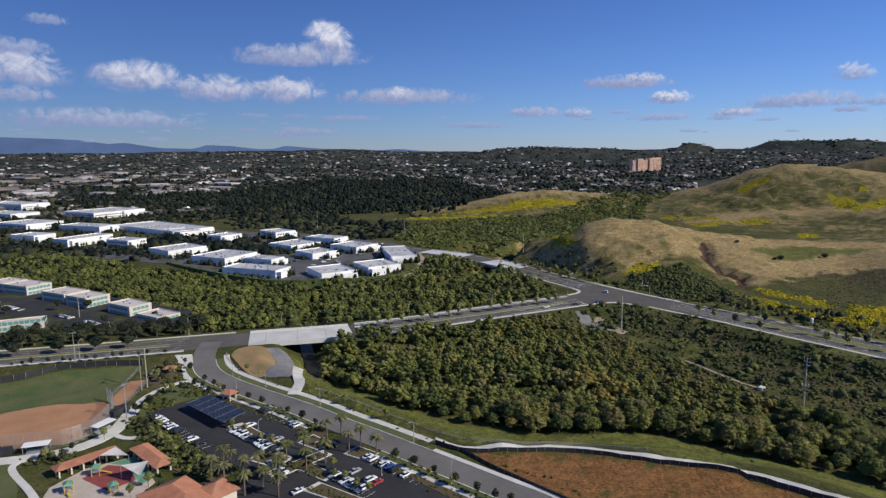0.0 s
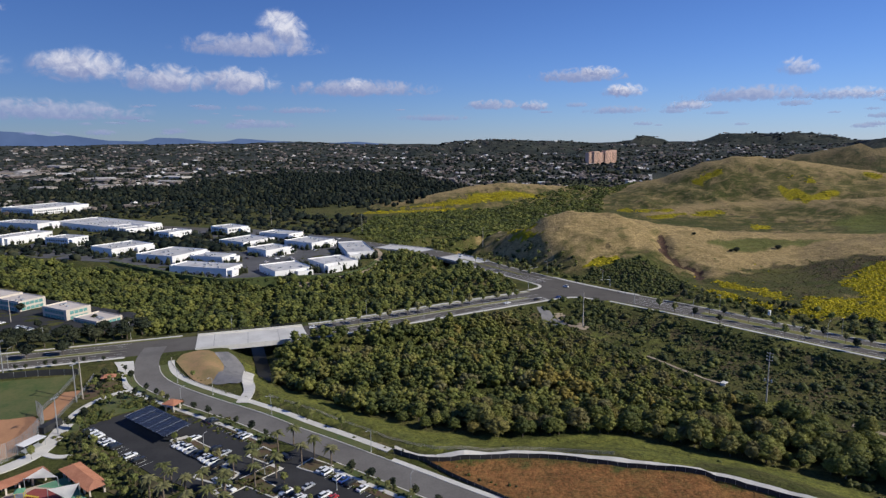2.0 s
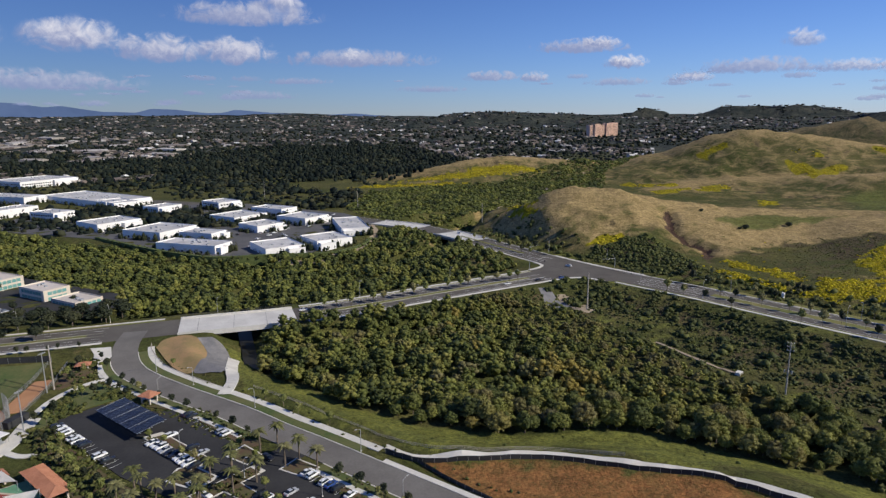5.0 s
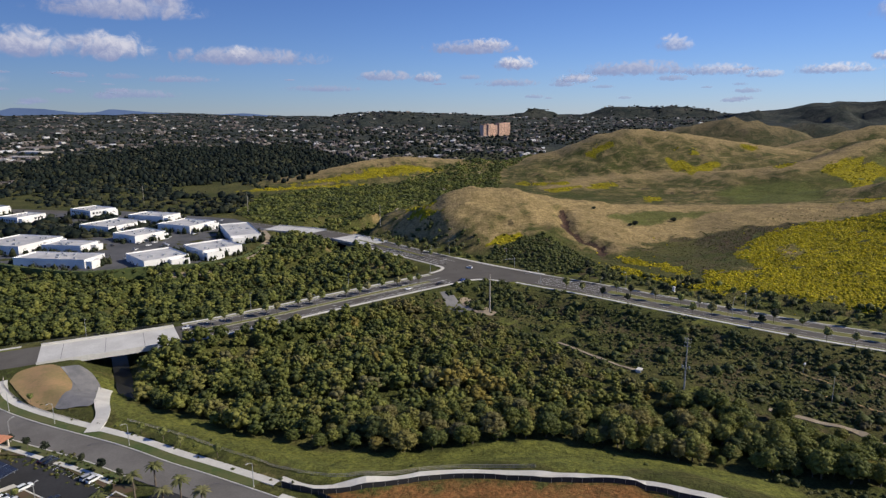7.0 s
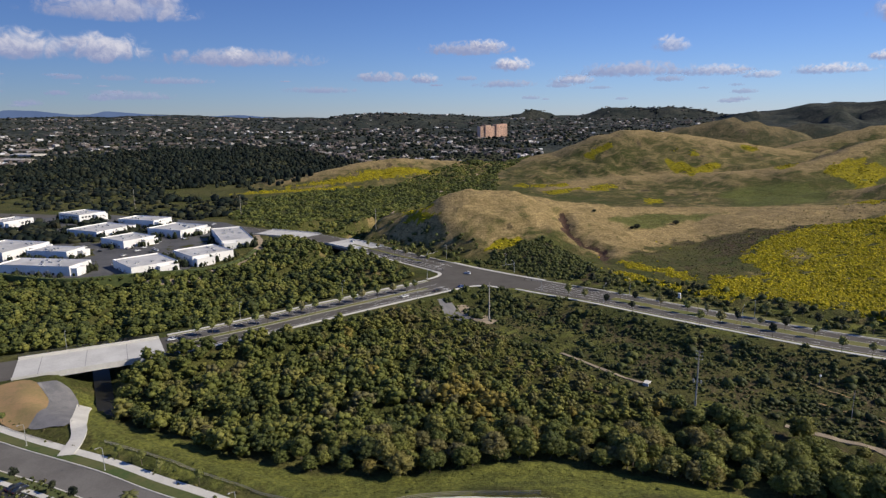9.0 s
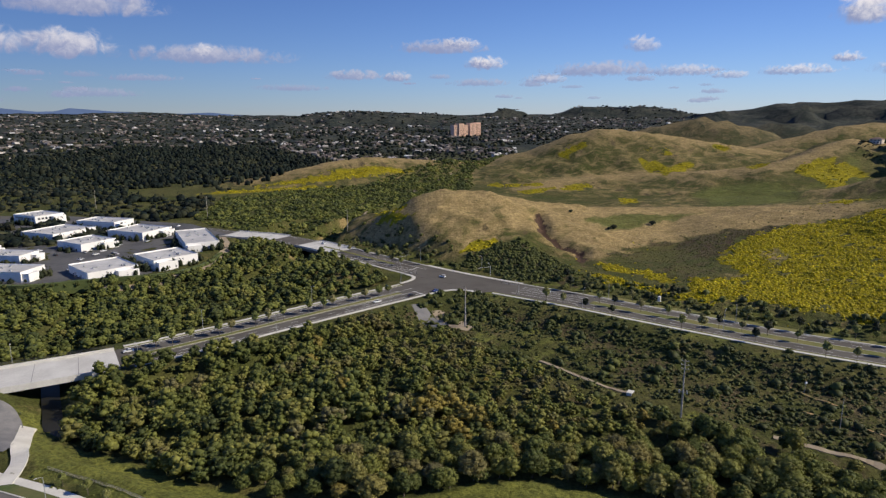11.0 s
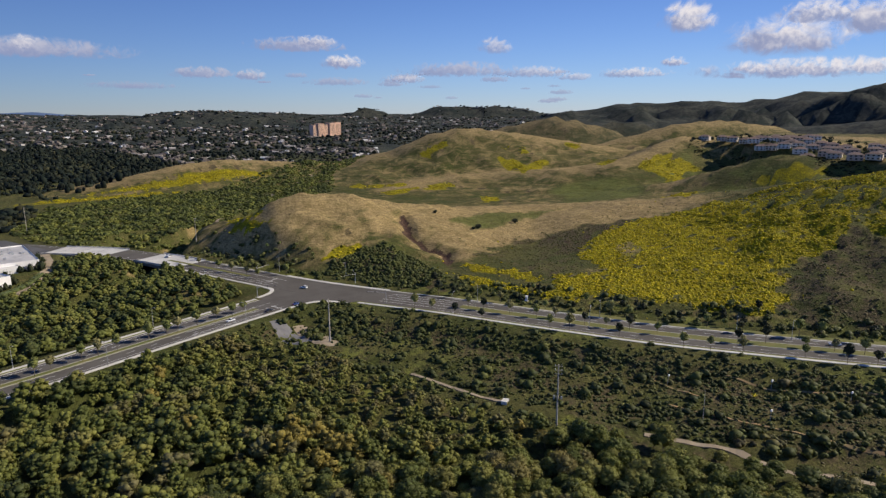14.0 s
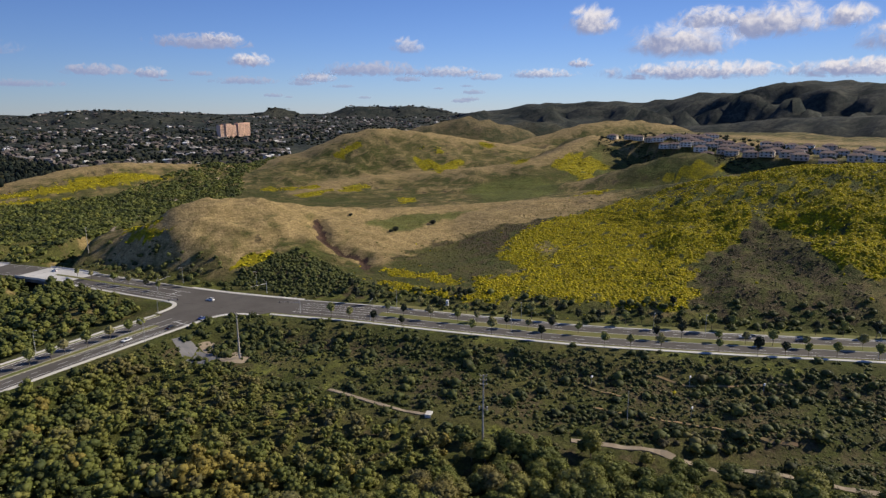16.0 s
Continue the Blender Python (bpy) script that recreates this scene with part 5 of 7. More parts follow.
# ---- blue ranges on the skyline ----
# air haze is put into the blue, which glows by itself
M_BLUE = Nodes("haze_painted_mountains")
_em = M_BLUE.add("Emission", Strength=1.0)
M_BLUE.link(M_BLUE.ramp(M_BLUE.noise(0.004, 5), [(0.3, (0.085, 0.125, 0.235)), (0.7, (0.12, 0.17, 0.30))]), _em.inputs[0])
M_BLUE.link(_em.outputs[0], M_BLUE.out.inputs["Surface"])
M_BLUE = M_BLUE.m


def skyline(name, crest, base, seed):
    rnd = np.random.RandomState(seed)
    xs = np.linspace(0, len(crest) - 1, 120)
    c = np.array(crest, float)
    p = np.stack([np.interp(xs, np.arange(len(c)), c[:, i]) for i in range(3)], 1)
    p[:, 2] += np.convolve(rnd.uniform(-3, 3, 130), np.ones(5) / 5, "same")[:120]
    lines = []
    for f in np.linspace(0, 1, 6):
        q = p.copy()
        q[:, :2] *= 1 - 0.05 * f
        q[:, 2] = base + (p[:, 2] - base) * (1 - f) ** 1.3
        lines.append(q)
    v = np.vstack(lines)
    i = (np.arange(5)[:, None] * 120 + np.arange(119)[None, :]).ravel()
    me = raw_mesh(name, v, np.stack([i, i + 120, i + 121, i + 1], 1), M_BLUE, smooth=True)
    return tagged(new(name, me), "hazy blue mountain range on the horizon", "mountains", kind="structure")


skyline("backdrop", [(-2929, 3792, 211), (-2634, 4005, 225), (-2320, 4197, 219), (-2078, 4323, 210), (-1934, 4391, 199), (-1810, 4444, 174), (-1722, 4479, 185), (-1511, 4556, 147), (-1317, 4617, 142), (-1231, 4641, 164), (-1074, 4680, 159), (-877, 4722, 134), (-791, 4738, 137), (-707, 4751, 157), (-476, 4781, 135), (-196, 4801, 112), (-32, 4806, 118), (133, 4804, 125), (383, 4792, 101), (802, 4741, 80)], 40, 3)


# ---- business park ----
def walls_mesh(w, d, h, parapet=0.9, thick=0.45):
    """Outer walls with a parapet standing over a sunken roof."""
    bm = box(w, d, h)
    top = max(bm.faces, key=lambda f: f.calc_center_median().z)
    bmesh.ops.inset_region(bm, faces=[top], thickness=thick)
    bmesh.ops.translate(bm, vec=(0, 0, -parapet), verts=top.verts)
    return bm


def pane_mesh(w, h, mat, depth=0.12):
    bm = box(w, depth, h)
    me = bpy.data.meshes.new("window")
    bm.to_mesh(me)
    bm.free()
    me.materials.append(mat)
    return me


PANES = {}


def add_windows(parent, w, d, storeys, z0, dz, pw, ph, gap, mat, faces="front right left", skip=1.5):
    """Rows of windows standing slightly proud in each wall."""
    key = (pw, ph, mat.name)
    if key not in PANES:
        PANES[key] = pane_mesh(pw, ph, mat)
    for face in faces.split():
        length = w if face in ("front", "back") else d
        n = int((length - 2 * skip) // gap)
        for s in range(storeys):
            for i in range(n):
                u = (i - (n - 1) / 2) * gap
                z = z0 + s * dz
                m = {"front": pose(u, -d / 2, z), "back": pose(u, d / 2, z), "right": pose(w / 2, u, z, 0, 0, 90), "left": pose(-w / 2, u, z, 0, 0, 90)}[face]
                shared("window", PANES[key], parent, m)


def roof_units(parent, w, d, z, rnd, n):
    for _ in range(n):
        s = rnd.uniform(1.0, 2.2)
        part("roof_unit", box(s, s * rnd.uniform(0.8, 1.4), rnd.uniform(0.7, 1.3), rnd.uniform(-0.35, 0.35) * w, rnd.uniform(-0.35, 0.35) * d, z, 0, 0.06), M_METAL, parent, "grey metal rooftop unit")


def white_building(x, y, w, d, turn, h, rnd, two=False):
    ob = thing("industrial_building", pose(x, y, zat(x, y) - 0.3, 0, 0, turn), "white flat-roofed two-storey office block with window bands" if two else "white tilt-up industrial building with a flat pale roof", "building", "business park buildings")
    part("wall", walls_mesh(w, d, h), M_WHITE, ob)
    part("roof", box(w - 1.0, d - 1.0, 0.12, 0, 0, h - 0.9), M_ROOF_W, ob, "pale grey roofing membrane")
    roof_units(ob, w, d, h - 0.78, rnd, 5 + int(w * d / 300))
    for u in range(1, max(2, int(d // 12))):
        part("roof_seam", box(w - 1.4, 0.3, 0.05, 0, -d / 2 + d * u / max(2, int(d // 12)), h - 0.78), M_METAL, ob)
    wing = part("wing", walls_mesh(w * 0.42, 5.0, h - 1.4, 0.6), M_WHITE, ob, "lower white entrance block")
    wing.location = (rnd.choice((-1, 1)) * w * 0.25, -d / 2 - 2.4, 0)
    if two:
        add_windows(ob, w, d, 2, 1.6, 3.9, 2.2, 1.9, 3.6, M_GLASS)
    else:
        add_windows(ob, w, d, 1, 0.9, 3.6, 2.0, 1.7, 6.2, M_GLASS, skip=3)
        for i in range(max(1, int(d // 16))):
            part("loading_door", box(0.14, 3.4, 3.6, -w / 2, (i - (max(1, int(d // 16)) - 1) / 2) * 11, 0.3), M_CREAM, ob, "cream roll-up loading door")
    return ob


brnd = random.Random(4)
for _r in WHITE_NEAR:
    white_building(*_r, brnd)
for _r in WHITE_FAR:
    white_building(*_r, brnd, _r[5] > 9)


def office(x, y, w, d, turn, h):
    ob = thing("office_building", pose(x, y, zat(x, y) - 0.3, 0, 0, turn), "two-storey cream stucco office building with teal glass", "building", "teal office buildings")
    part("wall", walls_mesh(w, d, h, 0.8), M_CREAM, ob)
    part("roof", box(w - 1.0, d - 1.0, 0.12, 0, 0, h - 0.8), M_ROOF_T, ob, "tan flat roof membrane")
    add_windows(ob, w, d, 1, 0.5, 3.3, 3.4, 2.2, 3.6, M_TEAL, "right", 1.0)
    add_windows(ob, w, d, 1, 3.7, 3.3, 3.4, 2.0, 3.6, M_TEAL, "right", 1.0)
    add_windows(ob, w, d, 2, 0.7, 3.3, 2.5, 2.0, 2.9, M_TEAL, "front left", 1.0)
    roof_units(ob, w, d, h - 0.68, brnd, 3)
    return ob


for _r in [(-138, 441, 17, 23, 53, 7.2), (-162, 457, 16, 25, 53, 7.2), (-202, 486, 18, 24, 56, 7.2), (-226, 504, 19, 28, 57, 7.2), (-270, 536, 20, 30, 60, 7.2), (-294, 553, 21, 25, 62, 7.2)]:
    office(*_r)
office(-218, 424, 32, 14, 20, 4.8)

# ---- pink tower block far off ----
M_PINK = worn("salmon_brick_facade", (0.60, 0.37, 0.26), (0.70, 0.46, 0.34), 0.03, 0.3, 0.8)


def tower(x, y):
    ob = thing("tower_block", pose(x, y, zat(x, y) - 6, 0, 0, 12), "salmon-pink high-rise block above the wooded town", "building")
    for i, (u, v, w, d, h) in enumerate([(-52, 0, 20, 26, 52), (-30, -5, 24, 26, 56), (-4, 0, 26, 28, 52), (24, -6, 28, 26, 58), (52, -2, 24, 28, 60)]):
        wing = part("wing", walls_mesh(w, d, h, 1.5, 1.0), M_PINK, ob)
        wing.location = (u, v, 0)
        for s in range(13):
            for c in range(4):
                key = ("tower", 1)
                if key not in PANES:
                    PANES[key] = pane_mesh(2.6, 2.0, M_GLASS, 0.3)
                shared("window", PANES[key], wing, pose((c - 1.5) * w / 4.4, -d / 2, 4 + s * 3.9))
    return ob


tower(1030, 2440)


# ---- clouds ----
def cloud_material():
    n = Nodes("cumulus_cloud")
    uv = n.add("UVMap")
    sep = n.add("SeparateXYZ")
    n.link(uv.outputs[0], sep.inputs[0])
    u, v = sep.outputs[0], sep.outputs[1]
    rnd = n.add("ObjectInfo")
    shift = n.math("MULTIPLY", rnd.outputs["Random"], 37.0)
    comb = n.add("CombineXYZ")
    aspect = n.attribute("aspect").outputs["Fac"]
    n.link(n.math("MULTIPLY", u, aspect), comb.inputs[0])
    n.link(v, comb.inputs[1])
    n.link(shift, comb.inputs[2])
    f1, f2 = n.noise(1.25, 10, 0.60, comb.outputs[0], 0.7), n.noise(2.6, 7, 0.62, comb.outputs[0], 0.4)
    below = n.math("MULTIPLY", n.math("MINIMUM", v, 0.0), 0.9)
    vv = n.math("ADD", v, below)
    r = n.math("SQRT", n.math("ADD", n.math("MULTIPLY", u, u), n.math("MULTIPLY", vv, vv)))
    body = n.math("ADD", n.math("SUBTRACT", 0.98, r), n.math("MULTIPLY", n.math("SUBTRACT", f1, 0.5), 2.0))
    alpha = n.math("MULTIPLY", n.step(body, 0.0, 0.70), n.attribute("thick").outputs["Fac"])
    edge = n.step(r, 1.0, 0.75)
    alpha = n.math("MULTIPLY", alpha, edge)
    # sunlit tops and right sides, and shaded bases, are put into the glow colour
    lit = n.step(n.math("ADD", n.math("ADD", v, n.math("MULTIPLY", u, 0.35)), n.math("MULTIPLY", n.math("SUBTRACT", f2, 0.5), 1.7)), -0.35, 0.75)
    lit = n.math("MULTIPLY", lit, n.attribute("bright").outputs["Fac"])
    col = n.mix(lit, (0.26, 0.30, 0.47), (0.74, 0.71, 0.74))
    em, tr = n.add("Emission", Strength=1.02), n.add("BsdfTransparent")
    n.link(col, em.inputs[0])
    ms = n.add("MixShader")
    n.link(alpha, ms.inputs[0])
    n.link(tr.outputs[0], ms.inputs[1])
    n.link(em.outputs[0], ms.inputs[2])
    n.link(ms.outputs[0], n.out.inputs["Surface"])
    return n.m


M_CLOUD = cloud_material()


def cloud(az, el, wide, tall, thick=1.0, bright=1.0, dist=4600):
    """A soft bank of vapour far off: directions and sizes in degrees, seen from over the creek."""
    k = 12
    V, UV, Q = [], [], []
    for j in range(k + 1):
        for i in range(k + 1):
            u, v = 2 * i / k - 1, 2 * j / k - 1
            a, e = radians(az + u * wide / 2), radians(el + v * tall / 2)
            bulge = dist - 60 * (1 - u * u) * (1 - v * v)
            V.append((math.sin(a) * math.cos(e) * bulge + 25, math.cos(a) * math.cos(e) * bulge + 58, math.sin(e) * bulge + 106))
            UV.append((u, v))
    for j in range(k):
        for i in range(k):
            q = j * (k + 1) + i
            Q.append((q, q + 1, q + k + 2, q + k + 1))
    me = raw_mesh("cloud", V, Q, M_CLOUD)
    layer = me.uv_layers.new(name="UVMap")
    layer.data.foreach_set("uv", np.array([UV[l.vertex_index] for l in me.loops], np.float32).ravel())
    for key, val in (("aspect", wide / tall), ("thick", thick), ("bright", bright)):
        me.attributes.new(key, "FLOAT", "POINT").data.foreach_set("value", np.full(len(V), val, np.float32))
    ob = new("cloud", me)
    return tagged(ob, "fair-weather cumulus cloud with a grey base" if bright > 0.6 else "thin grey shred of cloud low in the sky", "cloud", "clouds", "structure")


CLOUDS_A = [
    (-7.5, 8.0, 14.5, 3.0, 1.0, 0.42), (-4.9, 9.2, 5.4, 4.6, 1.0, 1.25), (-20.2, 5.8, 8.4, 4.2, 1.0, 0.95), (-14.3, 5.1, 8.4, 3.6, 1.0, 0.7),
    (-8.4, 5.0, 8.2, 3.6, 1.0, 0.8), (-28.5, 5.9, 9.0, 4.2, 1.0, 0.75), (-28.6, 7.7, 6.5, 2.2, 0.75, 0.4), (-28.5, 4.4, 6.0, 2.0, 0.8, 0.35),
    (-23.5, 2.6, 18.0, 2.6, 0.8, 0.4), (1.6, 4.6, 17.0, 2.3, 0.9, 0.35), (1.2, 4.8, 3.6, 2.2, 0.9, 0.9), (20.9, 5.5, 10.0, 1.9, 0.9, 0.4), (22.3, 5.8, 4.4, 1.5, 0.9, 0.9),
]
CLOUDS_B = [
    (24.7, 4.1, 4.4, 1.9, 1.0, 1.1), (13.3, 3.2, 6.0, 1.5, 0.85, 0.4), (17.0, 3.1, 3.2, 1.5, 0.9, 0.7), (34.7, 3.5, 12.5, 2.0, 0.85, 0.4),
    (29.8, 2.8, 4.6, 1.3, 0.85, 0.7), (37.7, 5.4, 3.6, 2.2, 0.7, 0.9), (-3.4, 2.9, 7.0, 0.9, 0.7, 0.2), (-6.9, 1.7, 8.5, 1.1, 0.7, 0.2), (24.1, 2.6, 7.0, 1.1, 0.75, 0.3), (-26.1, 9.9, 3.6, 1.4, 0.6, 0.4), (8.0, 2.2, 8.0, 0.9, 0.6, 0.2),
]
CLOUDS_C = [
    (53.2, 7.0, 5.2, 3.9, 1.0, 1.2), (60.7, 5.2, 11.5, 4.8, 1.0, 1.1), (62.6, 7.0, 7.6, 2.6, 0.9, 1.2), (67.4, 6.3, 9.8, 4.3, 1.0, 1.1), (71.8, 6.5, 4.2, 2.9, 1.0, 1.2),
    (75.5, 4.8, 8.0, 3.8, 1.0, 1.1), (62.1, 3.0, 18.5, 2.4, 0.95, 1.2), (73.5, 2.9, 14.0, 2.3, 1.0, 1.2), (52.4, 3.9, 2.7, 1.3, 0.9, 1.2), (49.2, 3.1, 7.4, 1.3, 0.8, 1.0), (41.0, 3.3, 7.2, 1.5, 0.8, 0.8), (44.5, 2.9, 4.0, 1.0, 0.7, 0.8),
]
for _c in CLOUDS_A + CLOUDS_B + CLOUDS_C:
    cloud(*_c)
crnd = random.Random(21)
for _i in range(52):
    _w = crnd.uniform(0.9, 3.2)
    cloud(crnd.uniform(-32, 46) if _i % 3 else crnd.uniform(-24, -2), crnd.uniform(0.9, 3.4), _w, _w * crnd.uniform(0.16, 0.30), crnd.uniform(0.55, 0.85), crnd.uniform(0.05, 0.3), 4650)


# ---- ball field ----
M_BED = worn("bark_mulch", (0.10, 0.055, 0.035), (0.085, 0.085, 0.03), 0.25, 2.0, 0.95)
G = -3.0
drape("outfield", [(-182, 292), (-182, 322), (-165, 330), (-154, 339), (-141, 341.5), (-126, 342.5), (-114.5, 342), (-114, 316), (-114, 301), (-123, 299), (-133, 300), (-140, 298), (-150, 293), (-165, 290)], 0.06, M_LAWN, "mown green outfield grass with worn patches", "sports field", 9)
slab("infield", [(-162, 258), (-162, 284), (-150, 294), (-140, 298.5), (-133, 300.5), (-123, 299.5), (-114, 301), (-109, 295), (-105, 282), (-105, 266), (-112, 259), (-125, 258), (-140, 255)], 0.05, 0.3, M_CLAY, "reddish clay infield", "sports field", G)
slab("warning_track", [(-112.5, 342), (-106, 340), (-104.5, 297), (-108, 296), (-112.5, 302)], 0.09, 0.3, M_CLAY, "orange clay bullpen strip beside the outfield", "sports field", G)
slab("warning_track", [(-182, 324), (-164, 332.5), (-154, 341), (-141, 343.5), (-126, 344.5), (-112, 344), (-112, 342.4), (-126, 342.9), (-141, 341.9), (-154, 339.3), (-165, 330.6), (-182, 322.4)], 0.10, 0.3, M_DIRT, "pale warning track along the outfield fence", "sports field", G)


def fence(pts, h, step, label, mesh_mat, post_mat, solid=True, name="fence", base=None):
    """Posts with panels between them; open fences get wires and rails instead of a panel."""
    line = resample(pts, step)
    ob = thing(name, pose(0, 0, 0), label, "fence")
    zs = [G if base is not None else zat(*p) for p in line]
    pm = None
    for p, z in zip(line, zs):
        if pm is None:
            bm = tube((0, 0, 0), (0, 0, h + 0.1), 0.10 if h > 4 else 0.06, None, 5)
            pm = bpy.data.meshes.new("post")
            bm.to_mesh(pm)
            bm.free()
            pm.materials.append(post_mat)
        shared("post", pm, ob, pose(p[0], p[1], z - 0.1))
    for (p, z), (q, w) in zip(zip(line[:-1], zs[:-1]), zip(line[1:], zs[1:])):
        bm = bmesh.new()
        if solid:
            a = np.array(q - p)
            a = a / np.hypot(*a)
            n = Vector((-a[1], a[0], 0)) * 0.03
            vs = []
            for s in (1, -1):
                for (c, zz) in ((p, z), (q, w)):
                    for e in (0.02, h):
                        vs.append(bm.verts.new(Vector((c[0], c[1], zz + e)) + n * s))
            bmesh.ops.convex_hull(bm, input=vs)
        else:
            k = max(2, int(h / 0.7))
            for i in range(k + 1):
                e = h * i / k
                tube_into(bm, (*p, z + e), (*q, w + e), 0.05, None, 3)
            for i in range(1, 6):
                c, zz = p + (q - p) * i / 6, z + (w - z) * i / 6
                tube_into(bm, (*c, zz), (*c, zz + h), 0.05, None, 3)
        part("panel", bm, mesh_mat, ob)
    return ob


fence([(-184, 324), (-164, 333), (-154, 341.5), (-141, 344), (-126, 345), (-113, 344.5)], 3.0, 4.5, "outfield fence with a black windscreen", M_DARKMETAL, M_METAL)
fence([(-105, 341), (-103.6, 318), (-103.4, 300), (-103, 292)], 1.8, 4.0, "grey chain-link fence beside the bullpen", M_CHAIN, M_CHAIN, False)
fence([(-113.3, 342), (-113.3, 320), (-113.3, 303)], 1.8, 4.0, "grey chain-link foul-line fence", M_CHAIN, M_CHAIN, False)
fence([(-113, 302), (-107.5, 295), (-104, 282), (-104, 266), (-111, 257.5), (-124, 256.5), (-142, 252)], 6.5, 3.5, "tall grey chain-link backstop fence", M_CHAIN, M_CHAIN, False, "backstop")


def dugout(x, y, turn):
    ob = thing("dugout", pose(x, y, G, 0, 0, turn), "dark roofed dugout shelter beside the infield", "dugout", "dugouts")
    part("roof", box(9, 3.4, 0.25, 0, 0, 2.4, 0, 0.05), M_DARKMETAL, ob)
    part("back_wall", box(9, 0.2, 2.4, 0, -1.5), M_DARKMETAL, ob)
    for s in (-4.4, 4.4):
        part("side_wall", box(0.2, 3.0, 2.4, s, 0), M_DARKMETAL, ob)
    part("bench", box(8, 0.4, 0.45, 0, -1.0), M_METAL, ob)


dugout(-101.8, 287, 68)
dugout(-131, 252, 10)


def shade(x, y, turn):
    ob = thing("shade_canopy", pose(x, y, G, 0, 0, turn), "white fabric shade canopy over spectator benches", "canopy", "white canopies")
    bm = box(9, 4.6, 0.18, 0, 0, 3.2, 0, 0.05)
    for v in bm.verts:
        v.co.z += 0.16 * (2.3 - abs(v.co.y))
    part("canopy", bm, M_WHITE, ob)
    for a in (-4, 4):
        for b in (-1.9, 1.9):
            part("post", tube((a, b, 0), (a, b, 3.25), 0.08), M_METAL, ob)
    for b in (-1, 0, 1):
        part("bench", box(7, 0.5, 0.3 + 0.25 * (b + 1), 0, b * 0.9, 0), M_METAL, ob)


shade(-101, 270, 62)
shade(-118, 253.5, 12)

# park paths and lawns
for _k, (_pts, _w) in enumerate((([(-94, 356), (-92, 346), (-87, 330), (-80, 320), (-71, 311)], 1.5), ([(-84, 324), (-89, 320.5), (-94, 314), (-97.5, 305), (-98.5, 296), (-98, 288)], 1.3), ([(-97.5, 290), (-96.5, 272), (-99, 262), (-106, 254), (-118, 249), (-134, 246), (-160, 240)], 3.0), ([(-119, 249), (-121, 244), (-118, 238), (-106, 225), (-95, 212)], 1.2), ([(-99, 268), (-90, 262), (-84, 262)], 1.2))):
    band("pavement", resample(_pts, 2), -_w, _w, 0.12 + 0.012 * _k, 0.3, M_CONCRETE, label="pale concrete park path", structure="pavement")
slab("lawn", [(-97, 302), (-95, 280), (-90, 276), (-90, 286), (-80, 297), (-70, 304), (-74, 312), (-85, 320), (-92, 313)], 0.05, 0.2, M_LAWN, "mown park lawn between paths", "lawn")
slab("lawn", [(-180, 252), (-135, 250), (-122, 244), (-110, 226), (-100, 205), (-180, 205)], 0.05, 0.2, M_LAWN, "mown park lawn beside the paths", "lawn")

slab("pavement", [(-101, 357), (-92, 357.5), (-88.5, 347), (-90, 341), (-95, 342), (-97, 350)], 0.14, 0.3, M_CONCRETE, "pale concrete street corner pavement", "pavement")
slab("planting_bed", [(-104, 344), (-97, 347), (-94.5, 341), (-90, 328), (-99, 316), (-102.5, 318)], 0.06, 0.2, M_BED, "planted corner bed with shrubs and a hut", "planting bed")

# ---- car parks ----
slab("parking_lot", [(-88, 288), (-86, 280), (-52, 243), (-33, 228), (-40, 214), (-30, 196), (24, 186), (42, 198), (12, 230), (-3, 238), (5, 248), (-3, 255), (-12, 246), (-19, 256), (-44, 287), (-62, 290), (-76, 298)], 0.07, 0.3, M_LOT, "dark asphalt car park with white stall lines", "parking lot")
U, W_ = Vector((0.69, -0.724, 0)), Vector((0.724, 0.69, 0))
LOT_TURN = math.degrees(math.atan2(U.y, U.x))


def stall_lines(x, y, n, length=5.2):
    """White lines between parking stalls, from x, y along the rows."""
    for i in range(n):
        p = Vector((x, y, 0)) + U * (2.75 * i)
        bm = box(0.12, length, 0.006, p.x, p.y, G + 0.072, LOT_TURN)
        tagged(part("stall_line", bm, M_PAINT), "white painted parking stall line", "road marking", kind="structure")


stall_lines(-86.5, 282, 17)
stall_lines(-50, 266, 10)
stall_lines(-46, 262, 10)
stall_lines(-38, 280, 10)
stall_lines(4, 236, 11)
stall_lines(-9, 226, 9)


def planter(pts, label="raised planting island with shrubs and a pale kerb"):
    c = np.array(pts).mean(0)
    inner = [tuple(c + (np.array(p) - c) * 0.86) for p in pts]
    slab("kerb", pts, 0.22, 0.3, M_CONCRETE, "pale kerb of a planting island", "kerb")
    slab("planting_bed", inner, 0.27, 0.1, M_BED, label, "planting bed")


planter([(-53, 268), (-47, 271), (-26, 249), (-28, 244), (-31, 245)])
planter([(-38, 238), (-27, 231), (-22, 238), (-32, 247), (-36, 245)])
planter([(-22, 250), (-14, 243), (-9, 248), (-17, 257)])
planter([(-30, 228), (-12, 243), (-8, 239), (-26, 223)])
planter([(-21, 231), (-9, 220), (-6, 224), (-17, 236)])
planter([(-4, 239), (1, 245), (9, 238), (4, 233)])
planter([(-16, 215), (6, 200), (9, 204), (-11, 220)])
slab("planting_bed", [(-52, 296), (-40, 285), (-18, 261), (-12, 259), (-11, 256), (-16, 254), (-19, 258), (-44, 287), (-58, 293)], 0.16, 0.2, M_BED, "reddish mulch bed with low shrubs", "planting bed")
slab("planting_bed", [(8, 236), (22, 222), (38, 204), (42, 198), (40, 196), (10, 230)], 0.16, 0.2, M_BED, "reddish mulch bed with low shrubs", "planting bed")
